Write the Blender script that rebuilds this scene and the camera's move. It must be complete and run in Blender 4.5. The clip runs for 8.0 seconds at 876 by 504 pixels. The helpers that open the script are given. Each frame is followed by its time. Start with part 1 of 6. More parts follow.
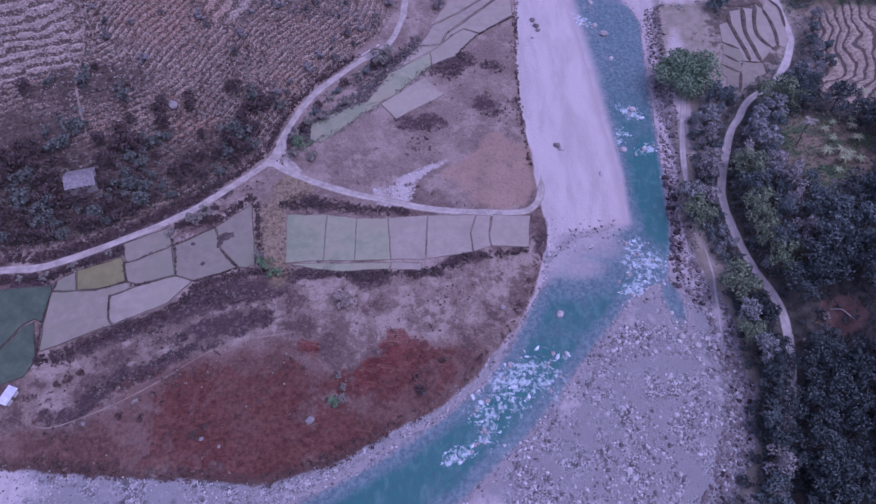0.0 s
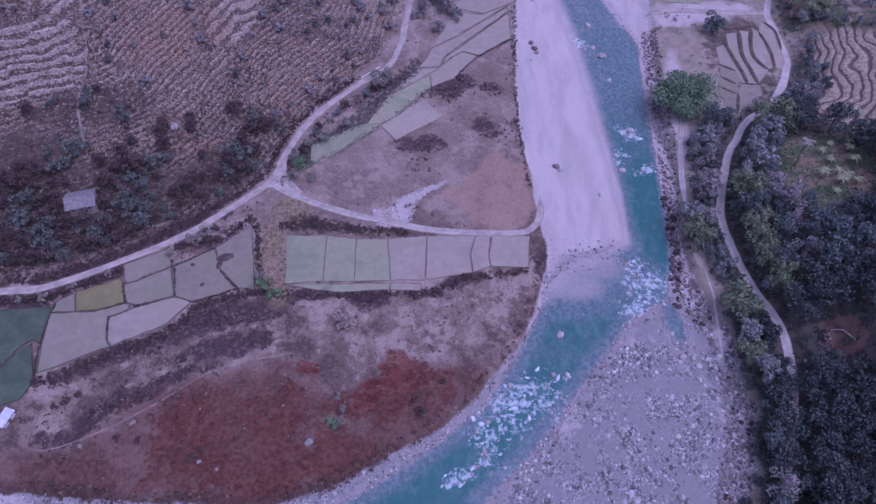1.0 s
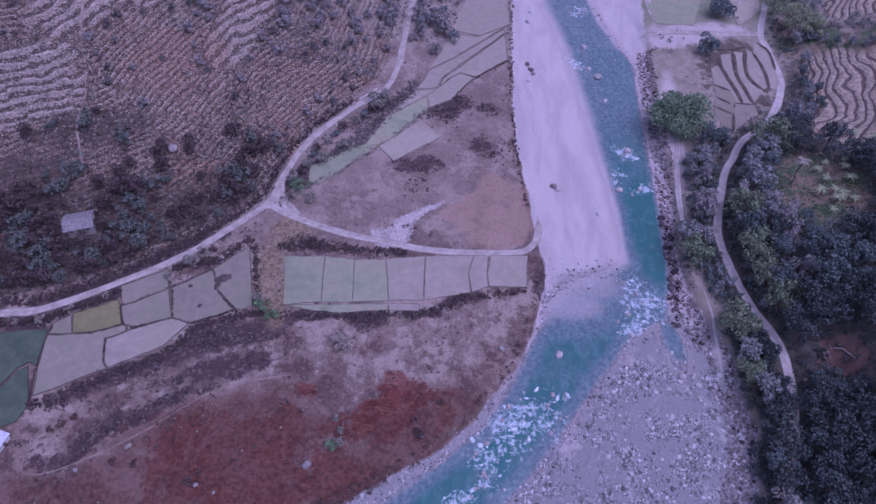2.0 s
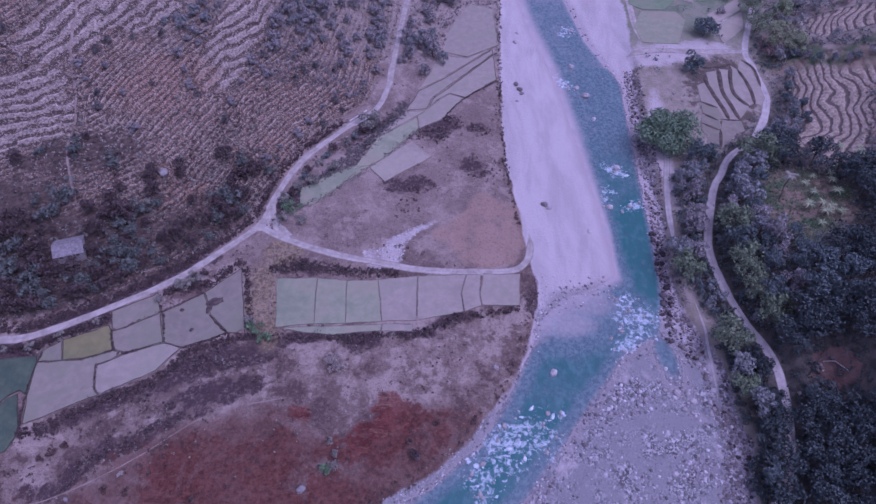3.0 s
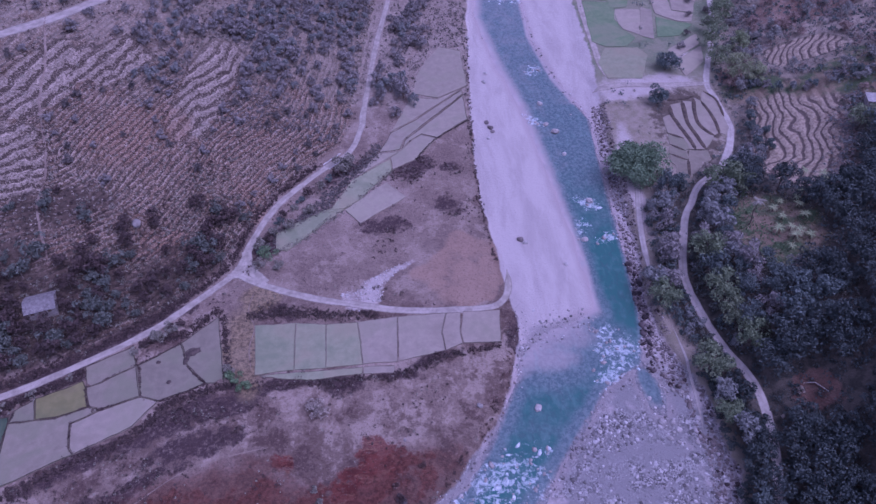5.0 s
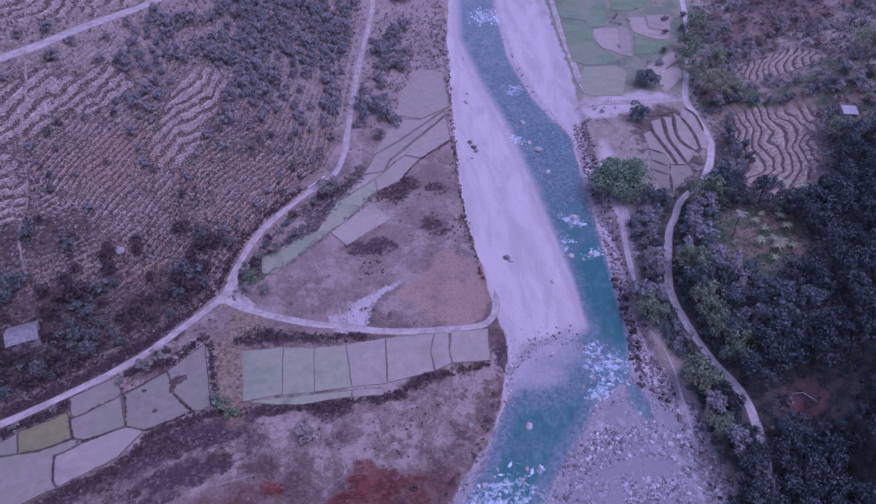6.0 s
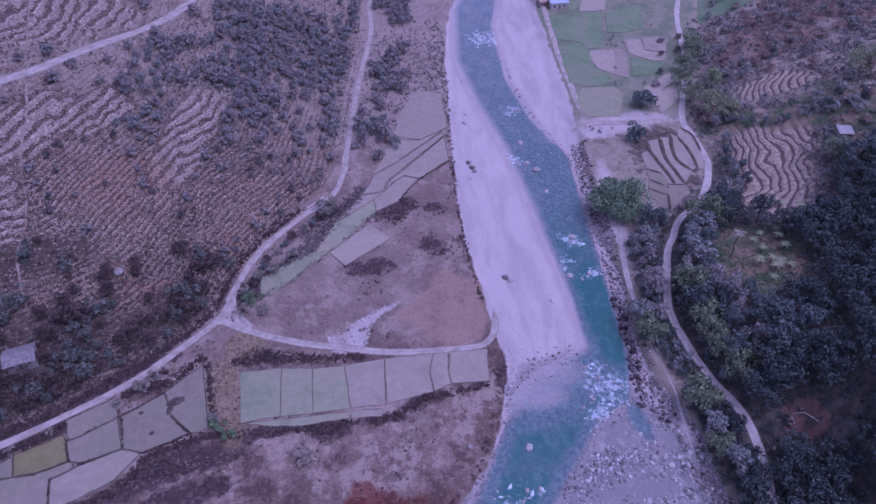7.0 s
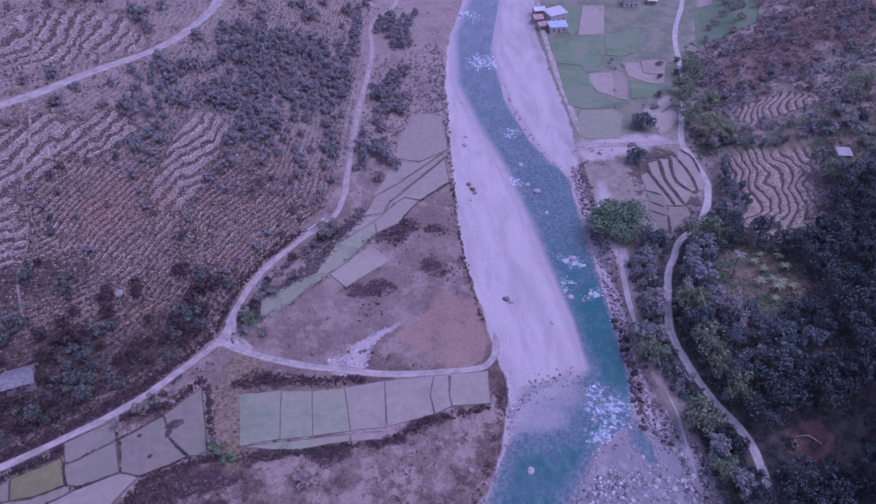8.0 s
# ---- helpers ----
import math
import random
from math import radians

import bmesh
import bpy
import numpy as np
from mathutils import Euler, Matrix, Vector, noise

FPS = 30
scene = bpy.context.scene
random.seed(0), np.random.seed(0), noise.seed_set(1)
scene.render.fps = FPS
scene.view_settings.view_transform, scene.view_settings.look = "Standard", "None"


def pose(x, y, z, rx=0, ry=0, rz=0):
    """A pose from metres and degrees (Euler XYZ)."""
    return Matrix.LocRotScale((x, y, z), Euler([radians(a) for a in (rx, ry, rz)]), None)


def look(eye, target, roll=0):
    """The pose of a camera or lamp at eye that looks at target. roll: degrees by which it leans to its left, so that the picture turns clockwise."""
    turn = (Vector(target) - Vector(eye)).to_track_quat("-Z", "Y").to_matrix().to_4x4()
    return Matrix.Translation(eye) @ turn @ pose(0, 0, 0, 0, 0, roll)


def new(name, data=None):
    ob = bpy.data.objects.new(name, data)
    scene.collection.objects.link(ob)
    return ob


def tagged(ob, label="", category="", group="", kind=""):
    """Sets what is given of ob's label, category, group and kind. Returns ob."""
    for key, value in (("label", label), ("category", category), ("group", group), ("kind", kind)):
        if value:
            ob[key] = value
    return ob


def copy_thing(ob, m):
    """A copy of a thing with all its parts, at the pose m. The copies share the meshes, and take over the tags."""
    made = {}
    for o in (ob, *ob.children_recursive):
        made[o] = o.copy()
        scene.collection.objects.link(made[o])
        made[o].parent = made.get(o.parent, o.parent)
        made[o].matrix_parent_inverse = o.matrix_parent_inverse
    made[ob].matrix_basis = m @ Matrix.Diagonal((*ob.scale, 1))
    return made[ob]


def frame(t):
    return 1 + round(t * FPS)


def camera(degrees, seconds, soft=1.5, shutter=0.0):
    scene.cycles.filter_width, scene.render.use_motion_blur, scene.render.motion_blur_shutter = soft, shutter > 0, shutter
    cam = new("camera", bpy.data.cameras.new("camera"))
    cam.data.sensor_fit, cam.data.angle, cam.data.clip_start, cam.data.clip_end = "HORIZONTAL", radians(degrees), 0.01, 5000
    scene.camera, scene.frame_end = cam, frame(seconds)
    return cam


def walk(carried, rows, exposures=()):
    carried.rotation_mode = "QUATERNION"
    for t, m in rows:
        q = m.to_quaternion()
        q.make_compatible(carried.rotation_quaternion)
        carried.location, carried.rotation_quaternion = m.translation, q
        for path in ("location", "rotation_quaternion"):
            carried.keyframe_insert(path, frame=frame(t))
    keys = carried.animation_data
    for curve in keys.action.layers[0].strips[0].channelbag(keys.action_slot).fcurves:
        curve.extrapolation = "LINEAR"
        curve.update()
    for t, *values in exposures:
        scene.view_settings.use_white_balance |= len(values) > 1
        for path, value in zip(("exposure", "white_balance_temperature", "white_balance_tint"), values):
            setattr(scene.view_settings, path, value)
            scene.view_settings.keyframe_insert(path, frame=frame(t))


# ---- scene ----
cam = camera(65.0, 8.0, soft=1.5)

# the drone hovers and slowly raises its view: seconds, yaw, pitch, roll
EYE_Z = 180.0
TURNS = [
    (0.0, 0.00, -57.00, 0.00), (0.5, -0.02, -56.13, 0.00), (1.0, -0.05, -55.28, 0.00), (1.5, -0.08, -54.44, 0.00),
    (3.0, -1.39, -51.97, -0.12), (3.5, -2.07, -51.16, -0.18), (4.0, -2.79, -50.34, -0.24), (4.5, -3.50, -49.51, -0.31),
    (6.0, -5.98, -47.07, -0.51), (6.15, -6.14, -46.82, -0.52), (6.5, -6.17, -46.24, -0.53), (7.0, -6.15, -45.40, -0.55),
    (7.5, -6.12, -44.51, -0.57), (8.0, -6.11, -43.61, -0.60),
]
LIGHT = [(0.0, -0.08, 4830, 60), (8.0, -0.18, 4750, 66)]
walk(cam, [(t, Matrix.Translation((0, 0, EYE_Z)) @ (pose(0, 0, 0, 0, 0, yaw) @ pose(0, 0, 0, 90 + pitch) @ pose(0, 0, 0, 0, 0, roll)))
           for t, yaw, pitch, roll in TURNS], LIGHT)

# ---- sky and sun: a hazy day, soft shadows ----
SUN_UP, SUN_ROUND = radians(66), radians(112)
world = bpy.data.worlds.new("sky")
scene.world = world
world.use_nodes = True
sky = world.node_tree.nodes.new("ShaderNodeTexSky")
sky.sky_type, sky.sun_disc, sky.sun_elevation, sky.sun_rotation = "NISHITA", False, SUN_UP, SUN_ROUND
sky.air_density, sky.dust_density, sky.ozone_density = 1.0, 4.0, 0.5
back = world.node_tree.nodes["Background"]
back.inputs["Strength"].default_value = 0.15
haze = world.node_tree.nodes.new("ShaderNodeHueSaturation")
haze.inputs["Saturation"].default_value = 0.45
world.node_tree.links.new(sky.outputs["Color"], haze.inputs["Color"])
world.node_tree.links.new(haze.outputs["Color"], back.inputs["Color"])
sun = new("sun", bpy.data.lights.new("sun", "SUN"))
sun.data.energy, sun.data.angle, sun.data.color = 1.2, radians(48), (1.0, 0.95, 0.88)
sun_way = Vector((math.sin(SUN_ROUND) * math.cos(SUN_UP), math.cos(SUN_ROUND) * math.cos(SUN_UP), math.sin(SUN_UP)))
sun.matrix_world = look(sun_way * 500, (0, 0, 0))

# ---- plan of the valley (metres, x right, y ahead, water at z = 0) ----
# terrain starts
WBANK = [(-891.9, 128.8), (-396.4, 74.3), (-198.2, 54.5), (-113, 49.5), (-90.2, 47.6), (-64.4, 46.1), (-42.6, 45.6), (-29.5, 49.5),
          (-19.6, 55), (-9.5, 60), (0.2, 65.8), (10, 74.6), (18, 83.8), (24, 92), (28, 100.2), (32, 112), (35, 126.8), (32.7, 144.7), (29.7, 175.4), (29.7, 201.2), (31.7, 237.8),
          (37.7, 308.2), (43.6, 349.8), (59.5, 405.3), (84.2, 475.7), (158.6, 693.7), (297.3, 1189.2), (396.4, 3765.8)]
WATER_W = [(-900, 20), (-400, 10), (-120, 14), (-60, 28), (-33, 43), (-20.4, 49.4), (-7.4, 57.6), (1.4, 64), (11.8, 72.6), (20.6, 84.6), (27, 96.8), (31.6, 105.5), (34.4, 114.5), (42, 121), (52, 124.5), (60.5, 128.5), (61, 149),
           (59, 172), (57, 195), (53, 238), (47, 269), (42, 311), (48, 366), (62, 409), (90, 485), (165, 700), (305, 1200), (405, 3800)]
WATER_E = [(-900, -30), (-400, -30), (-120, -16), (-40, 4), (6, 41), (24, 58), (36, 72.5), (47, 86.5), (52, 92), (56.5, 98.5), (63, 103), (70, 106.5), (73.2, 118), (74.5, 128), (76, 151),
           (77.5, 183), (79.5, 210), (80.5, 226), (71, 256), (66, 291), (68, 343), (84, 406), (115, 485), (185, 700), (330, 1200), (430, 3800)]
EBANK = [(-891, -198), (-297, -168.3), (0, -118.8), (30, -39.6), (62, 20), (75, 42), (80.5, 52), (84.5, 62), (86.5, 72), (85, 95), (79, 113),
          (77.5, 127), (80, 150), (82.3, 177), (84.5, 208), (86, 230), (89.1, 247.5), (90.1, 270.3), (92.1, 301.9),
          (94, 350.5), (102, 396), (133.7, 480.1), (198, 693), (341.6, 1188), (440.6, 3762)]
ROAD_W = [(-414.1, 88.7), (-256.4, 96.6), (-177.5, 103.5), (-132.1, 108.5), (-119.3, 109.9), (-101.6, 117.8), (-80.9, 129.7), (-67, 141.5),
          (-56.2, 152.8), (-51.8, 167.6), (-44.4, 183.4), (-29.6, 200.2), (-19.2, 210), (-14.3, 224.8), (-12.8, 238.6), (-6.9, 285.9),
          (2, 340.2), (3.9, 379.6), (19.7, 406.2), (29.6, 463.4), (88.7, 690.2), (246.5, 1183.2)]
HILL_W = [(-887.4, 157.8), (-414.1, 92.7), (-256.4, 100.6), (-177.5, 107.5), (-132.1, 112.4), (-101.6, 121.8), (-80.9, 133.6), (-69, 144),
          (-59.2, 154.8), (-55.2, 168.6), (-47.3, 185.4), (-32.5, 203.1), (-22.7, 212), (-17.7, 226.8), (-15.8, 241.6), (-10.8, 285.9),
          (-3, 340.2), (0, 379.6), (14.8, 419.1), (25.6, 463.4), (84.8, 690.2), (236.6, 1183.2), (335.2, 3746.8)]
HILL_E = [(-300, -300), (20, -180), (70, -60), (84, 0), (87, 44), (90, 71), (90, 95), (88, 120), (88, 145), (95, 165), (112, 183), (128, 195), (139, 214),
          (141, 240), (160, 290), (176, 330), (210, 400), (250, 480), (320, 700), (460, 1200), (560, 3800)]
ROAD_E = [(60, -40), (78, 0), (85.5, 41), (90, 55), (95.5, 71), (98, 84), (98, 96), (94.3, 108), (92, 122), (91.7, 138), (99, 160), (105, 170), (111, 179), (124, 190),
          (135, 211), (136, 232), (137, 246), (155, 290), (170, 342), (191, 386), (222, 465), (310, 700)]
ROAD_UP = [(-420, 190), (-300, 200), (-190, 216), (-150, 231), (-136, 241), (-121, 254), (-105, 275), (-87, 306), (-76, 340), (-73, 356), (-66, 420), (-50, 520)]
BRANCH = [(-59.2, 149.9), (-55.4, 150.4), (-51.3, 147.9), (-41.4, 143), (-29.6, 138.5), (-16.8, 135.1), (-4.9, 132.1), (7.9, 130.6), (21.7, 130.4),
          (28.6, 131.6), (32.5, 135.6), (34.0, 141), (34.4, 147)]

TABLES = [np.random.RandomState(40 + k).rand(128, 128) for k in range(8)]


def bumps(x, y, size, seed=0):
    """Smooth random heights from 0 to 1 with features of that size."""
    u, v = x / size + 37.3 * seed, y / size + 11.7 * seed
    i, j = np.floor(u).astype(int), np.floor(v).astype(int)
    a, b = u - i, v - j
    a, b = a * a * (3 - 2 * a), b * b * (3 - 2 * b)
    tab = TABLES[seed % 8]
    p, q = tab[i % 128, j % 128], tab[(i + 1) % 128, j % 128]
    r, s = tab[i % 128, (j + 1) % 128], tab[(i + 1) % 128, (j + 1) % 128]
    return (p * (1 - a) + q * a) * (1 - b) + (r * (1 - a) + s * a) * b


def rough(x, y, size, seed=0, octaves=3):
    """Layered bumps, about -1 to 1."""
    return sum((2 * bumps(x, y, size / 2**k, seed + k) - 1) / 2**k for k in range(octaves)) / 1.5


def ease(a, b, v):
    s = np.clip((v - a) / (b - a), 0, 1)
    return s * s * (3 - 2 * s)


def curve(points, step=3.0):
    """A smooth line through the points of a plan."""
    p = np.array([points[0], *points, points[-1]], float)
    out = []
    for k in range(1, len(p) - 2):
        n = max(1, min(60, int(np.hypot(*(p[k + 1] - p[k])) / step)))
        for s in np.arange(n) / n:
            out.append(0.5 * (2 * p[k] + (p[k + 1] - p[k - 1]) * s + (2 * p[k - 1] - 5 * p[k] + 4 * p[k + 1] - p[k + 2]) * s * s
                              + (3 * p[k] - p[k - 1] - 3 * p[k + 1] + p[k + 2]) * s**3))
    return np.array([*out, p[-2]])


def side(x, y, line):
    """Distance from a line, positive to the left of its way; and how far along it."""
    line = np.asarray(line, float)
    best = np.full(np.shape(x), 1e9)
    sign, along = np.ones(np.shape(x)), np.zeros(np.shape(x))
    for k in range(len(line) - 1):
        (ax, ay), (bx, by) = line[k], line[k + 1]
        dx, dy = bx - ax, by - ay
        s = np.clip(((x - ax) * dx + (y - ay) * dy) / (dx * dx + dy * dy), 0, 1)
        d = np.hypot(x - ax - s * dx, y - ay - s * dy)
        near = d < best - 1e-9
        best = np.where(near, d, best)
        sign = np.where(near, np.sign(dx * (y - ay) - dy * (x - ax)), sign)
        along = np.where(near, k + s, along)
    return best * np.where(sign == 0, 1, sign), along


# patches of open, paler terraces on the west slope: centre, half length, half width, turn in degrees
PALE = [(-145, 177, 29, 15, 20), (-72, 231, 27, 8.5, 75), (-104, 233, 14, 8, 55), (-126, 288, 30, 20, 45), (-124, 218, 23, 11, 60)]
TERRACES_E = [(154, 199, 16, 33, -18), (176, 247, 15, 10, 0)]


def patch(x, y, rows, seed=5):
    """About 1 within patches, falling to below 0 outside them."""
    out = np.full(np.shape(x), -1.0)
    for cx, cy, a, b, turn in rows:
        c, s = math.cos(math.radians(turn)), math.sin(math.radians(turn))
        u, v = ((x - cx) * c + (y - cy) * s) / a, (-(x - cx) * s + (y - cy) * c) / b
        out = np.maximum(out, 1 - np.maximum(np.abs(u), np.abs(v)) ** 2 * 0.6 - (u * u + v * v) * 0.4)
    return out + 0.22 * rough(x, y, 14, seed, 2)


def water_in(x, y):
    """How far places lie within the water; below 0 on land. A small pool lies behind the rapids."""
    pool = 3.5 - 3.5 * np.hypot((x - 70.5 + 0.15 * (y - 98)) / 3.2, (y - 99) / 8.5)
    return np.maximum(np.minimum(-side(x, y, WATER_W)[0], side(x, y, WATER_E)[0]), np.maximum(pool, -9.0 - 1e3 * (pool < -6)))


def lie(x, y):
    """The shape of the land before roads are cut: height and what the ground is made of."""
    x, y = np.asarray(x, float), np.asarray(y, float)
    d_w = side(x, y, WBANK)[0] + 0.9 * rough(x, y, 9, 1, 2) + 0.5 * rough(x, y, 2.6, 4, 2)
    d_e = -side(x, y, EBANK)[0] + 1.2 * rough(x, y, 8, 2, 2)
    wet = water_in(x, y) + 0.8 * rough(x, y, 6, 3, 2)
    h_w = side(x, y, HILL_W)[0]
    h_e = -side(x, y, HILL_E)[0]
    bed = np.where(wet > 0, -0.14 * np.minimum(wet, 9), np.minimum(0.9, 0.06 * -wet)) + 0.08 * rough(x, y, 7, 4)
    west = 2.0 + 0.6 * ease(0, 25, d_w) + 0.35 * rough(x, y, 16, 5) * ease(112, 92, y + 0.25 * x) + 0.10 * rough(x, y, 9, 6)
    z = bed + (west - bed) * ease(-0.6, 1.4, d_w)
    east = 2.4 + 0.5 * ease(0, 20, d_e) + 0.25 * rough(x, y, 12, 3)
    z = z + (east - z) * ease(-0.6 - 5.0 * ease(232, 258, y), 2.2, d_e)
    # the slopes
    far = 1 + 0.5 * rough(x, y, 420, 6, 3) * ease(60, 300, np.maximum(h_w, h_e))
    up_w = np.maximum(h_w - 0.5, 0)
    up_w = 230 * far * (1 - np.exp(-0.45 * up_w / 230)) + (1.8 * rough(x, y, 34, 2) + 0.25 * rough(x, y, 14, 1, 2)) * ease(4, 30, h_w)
    up_e = np.maximum(h_e, 0)
    # added unseen rise in the south-east, steep enough to shade the lower woods
    up_e = up_e + 2.4 * np.maximum(up_e - 20, 0) * ease(135, 55, y) * ease(-200, -40, y)
    up_e = 230 * far * (1 - np.exp(-0.40 * up_e / 230)) + (2.6 * rough(x, y, 26, 4) + 0.7 * rough(x, y, 9, 5, 2)) * ease(4, 24, h_e)
    pale, east_steps = patch(x, y, PALE), patch(x, y, TERRACES_E, 6)
    tall = np.where(pale > 0, 1.55, 0.8)
    block = 0.8 * bumps(np.floor(x / 17 + 0.5 * rough(x, y, 9, 2)) * 17, np.floor(y / 40) * 40, 5, 3)
    bend_w = 0.9 * rough(x, y, 21, 3, 3) + 0.22 * rough(x, y, 3.4, 1, 2) + block
    level_w = up_w / tall + bend_w
    part_w = level_w - np.floor(level_w)
    step_w = (np.floor(level_w) + ease(0.62, 0.97, part_w) - bend_w) * tall
    worn = np.where(pale > 0, 0.8, 0.12) * ease(7, 14, h_w)
    bend_e = 0.75 * rough(x, y, 13, 2, 2) + 0.25 * rough(x, y, 4, 5, 2)
    level_e = up_e / 1.25 + bend_e
    step_e = (np.floor(level_e) + ease(0.62, 0.97, level_e - np.floor(level_e)) - bend_e) * 1.25
    z = z + up_w + (step_w - up_w) * worn + up_e + (step_e - up_e) * ease(0.0, 0.25, east_steps)
    return dict(z=z, d_w=d_w, d_e=d_e, wet=wet, h_w=h_w, h_e=h_e, pale=pale, east_steps=east_steps, level_w=level_w, level_e=level_e)


WAYS = [(curve(ROAD_W), 1.75), (curve(BRANCH), 1.6), (curve(ROAD_E), 1.6), (curve(ROAD_UP), 3.1)]


def smooth_profile(line):
    z = lie(line[:, 0], line[:, 1])["z"]
    for _ in range(12):
        z = np.concatenate([z[:1], (z[:-2] + 2 * z[1:-1] + z[2:]) / 4, z[-1:]])
    return z


PROFILES = [smooth_profile(line) for line, half in WAYS]


def land(x, y):
    """The land with the roads cut into it."""
    got = lie(x, y)
    x, y = np.asarray(x, float), np.asarray(y, float)
    z = got["z"].copy()
    for (line, half), heights in zip(WAYS, PROFILES):
        low, high = line.min(0) - 8, line.max(0) + 8
        near = (x > low[0]) & (x < high[0]) & (y > low[1]) & (y < high[1])
        if near.any():
            inside = (line[:, 0] > x[near].min() - 12) & (line[:, 0] < x[near].max() + 12) & (line[:, 1] > y[near].min() - 12) & (line[:, 1] < y[near].max() + 12)
            if inside.sum() > 1:
                some, tops = line[inside], heights[inside]
                d, along = side(x[near], y[near], some)
                flat = np.interp(along, np.arange(len(tops)), tops)
                z[near] = z[near] + (flat - z[near]) * ease(half + 3.2, half + 0.6, np.abs(d))
    got["z"] = z
    return got


def ground_z(x, y):
    return land(np.atleast_1d(x), np.atleast_1d(y))["z"]
# terrain ends


# ---- materials ----
class Shade:
    """A node material with a few short ways to add nodes."""

    def __init__(self, name, roughness=0.9):
        self.mat = bpy.data.materials.new(name)
        self.mat.use_nodes = True
        self.tree = self.mat.node_tree
        self.out = self.tree.nodes["Principled BSDF"]
        self.out.inputs["Roughness"].default_value = roughness
        self.out.inputs["Specular IOR Level"].default_value = 0.25
        self.place = self.node("ShaderNodeTexCoord").outputs["Object"]

    def node(self, kind, **values):
        n = self.tree.nodes.new(kind)
        for key, value in values.items():
            self.put(n.inputs[key], value)
        return n

    def put(self, socket, value):
        if isinstance(value, bpy.types.NodeSocket):
            self.tree.links.new(value, socket)
        elif isinstance(value, tuple) and len(value) == 3 and socket.type == "RGBA":
            socket.default_value = (*value, 1)
        else:
            socket.default_value = value

    def at(self, name):
        n = self.node("ShaderNodeAttribute")
        n.attribute_name = name
        return n.outputs["Fac"]

    def grain(self, scale, detail=4.0, rough_=0.6, vector=None, warp=0.0):
        return self.node("ShaderNodeTexNoise", Vector=vector or self.place, Scale=scale, Detail=detail, Roughness=rough_, Distortion=warp).outputs["Fac"]

    def cells(self, scale, what="Distance", vector=None):
        return self.node("ShaderNodeTexVoronoi", Vector=vector or self.place, Scale=scale).outputs[what]

    def calc(self, how, a, b=0.0, c=0.0):
        n = self.tree.nodes.new("ShaderNodeMath")
        n.operation = how
        for socket, value in zip(n.inputs, (a, b, c)):
            self.put(socket, value)
        return n.outputs[0]

    def span(self, value, low, high, to_low=0.0, to_high=1.0):
        n = self.tree.nodes.new("ShaderNodeMapRange")
        n.interpolation_type = "SMOOTHSTEP"
        for key, v in (("Value", value), ("From Min", low), ("From Max", high), ("To Min", to_low), ("To Max", to_high)):
            self.put(n.inputs[key], v)
        return n.outputs["Result"]

    def mix(self, factor, a, b):
        n = self.tree.nodes.new("ShaderNodeMix")
        n.data_type = "RGBA"
        self.put(n.inputs["Factor"], factor)
        self.put(n.inputs[6], a)
        self.put(n.inputs[7], b)
        return n.outputs[2]

    def stretch(self, x, y, z):
        n = self.node("ShaderNodeMapping", Vector=self.place)
        n.inputs["Scale"].default_value = (x, y, z)
        return n.outputs["Vector"]

    def chance(self):
        return self.node("ShaderNodeObjectInfo").outputs["Random"]

    def island(self):
        return self.node("ShaderNodeNewGeometry").outputs["Random Per Island"]

    def relief(self, height, depth=0.1, strength=0.6):
        n = self.node("ShaderNodeBump", Height=height, Strength=strength, Distance=depth)
        self.put(self.out.inputs["Normal"], n.outputs["Normal"])

    def done(self, colour, roughness=None):
        self.put(self.out.inputs["Base Color"], colour)
        if roughness is not None:
            self.put(self.out.inputs["Roughness"], roughness)
        return self.mat


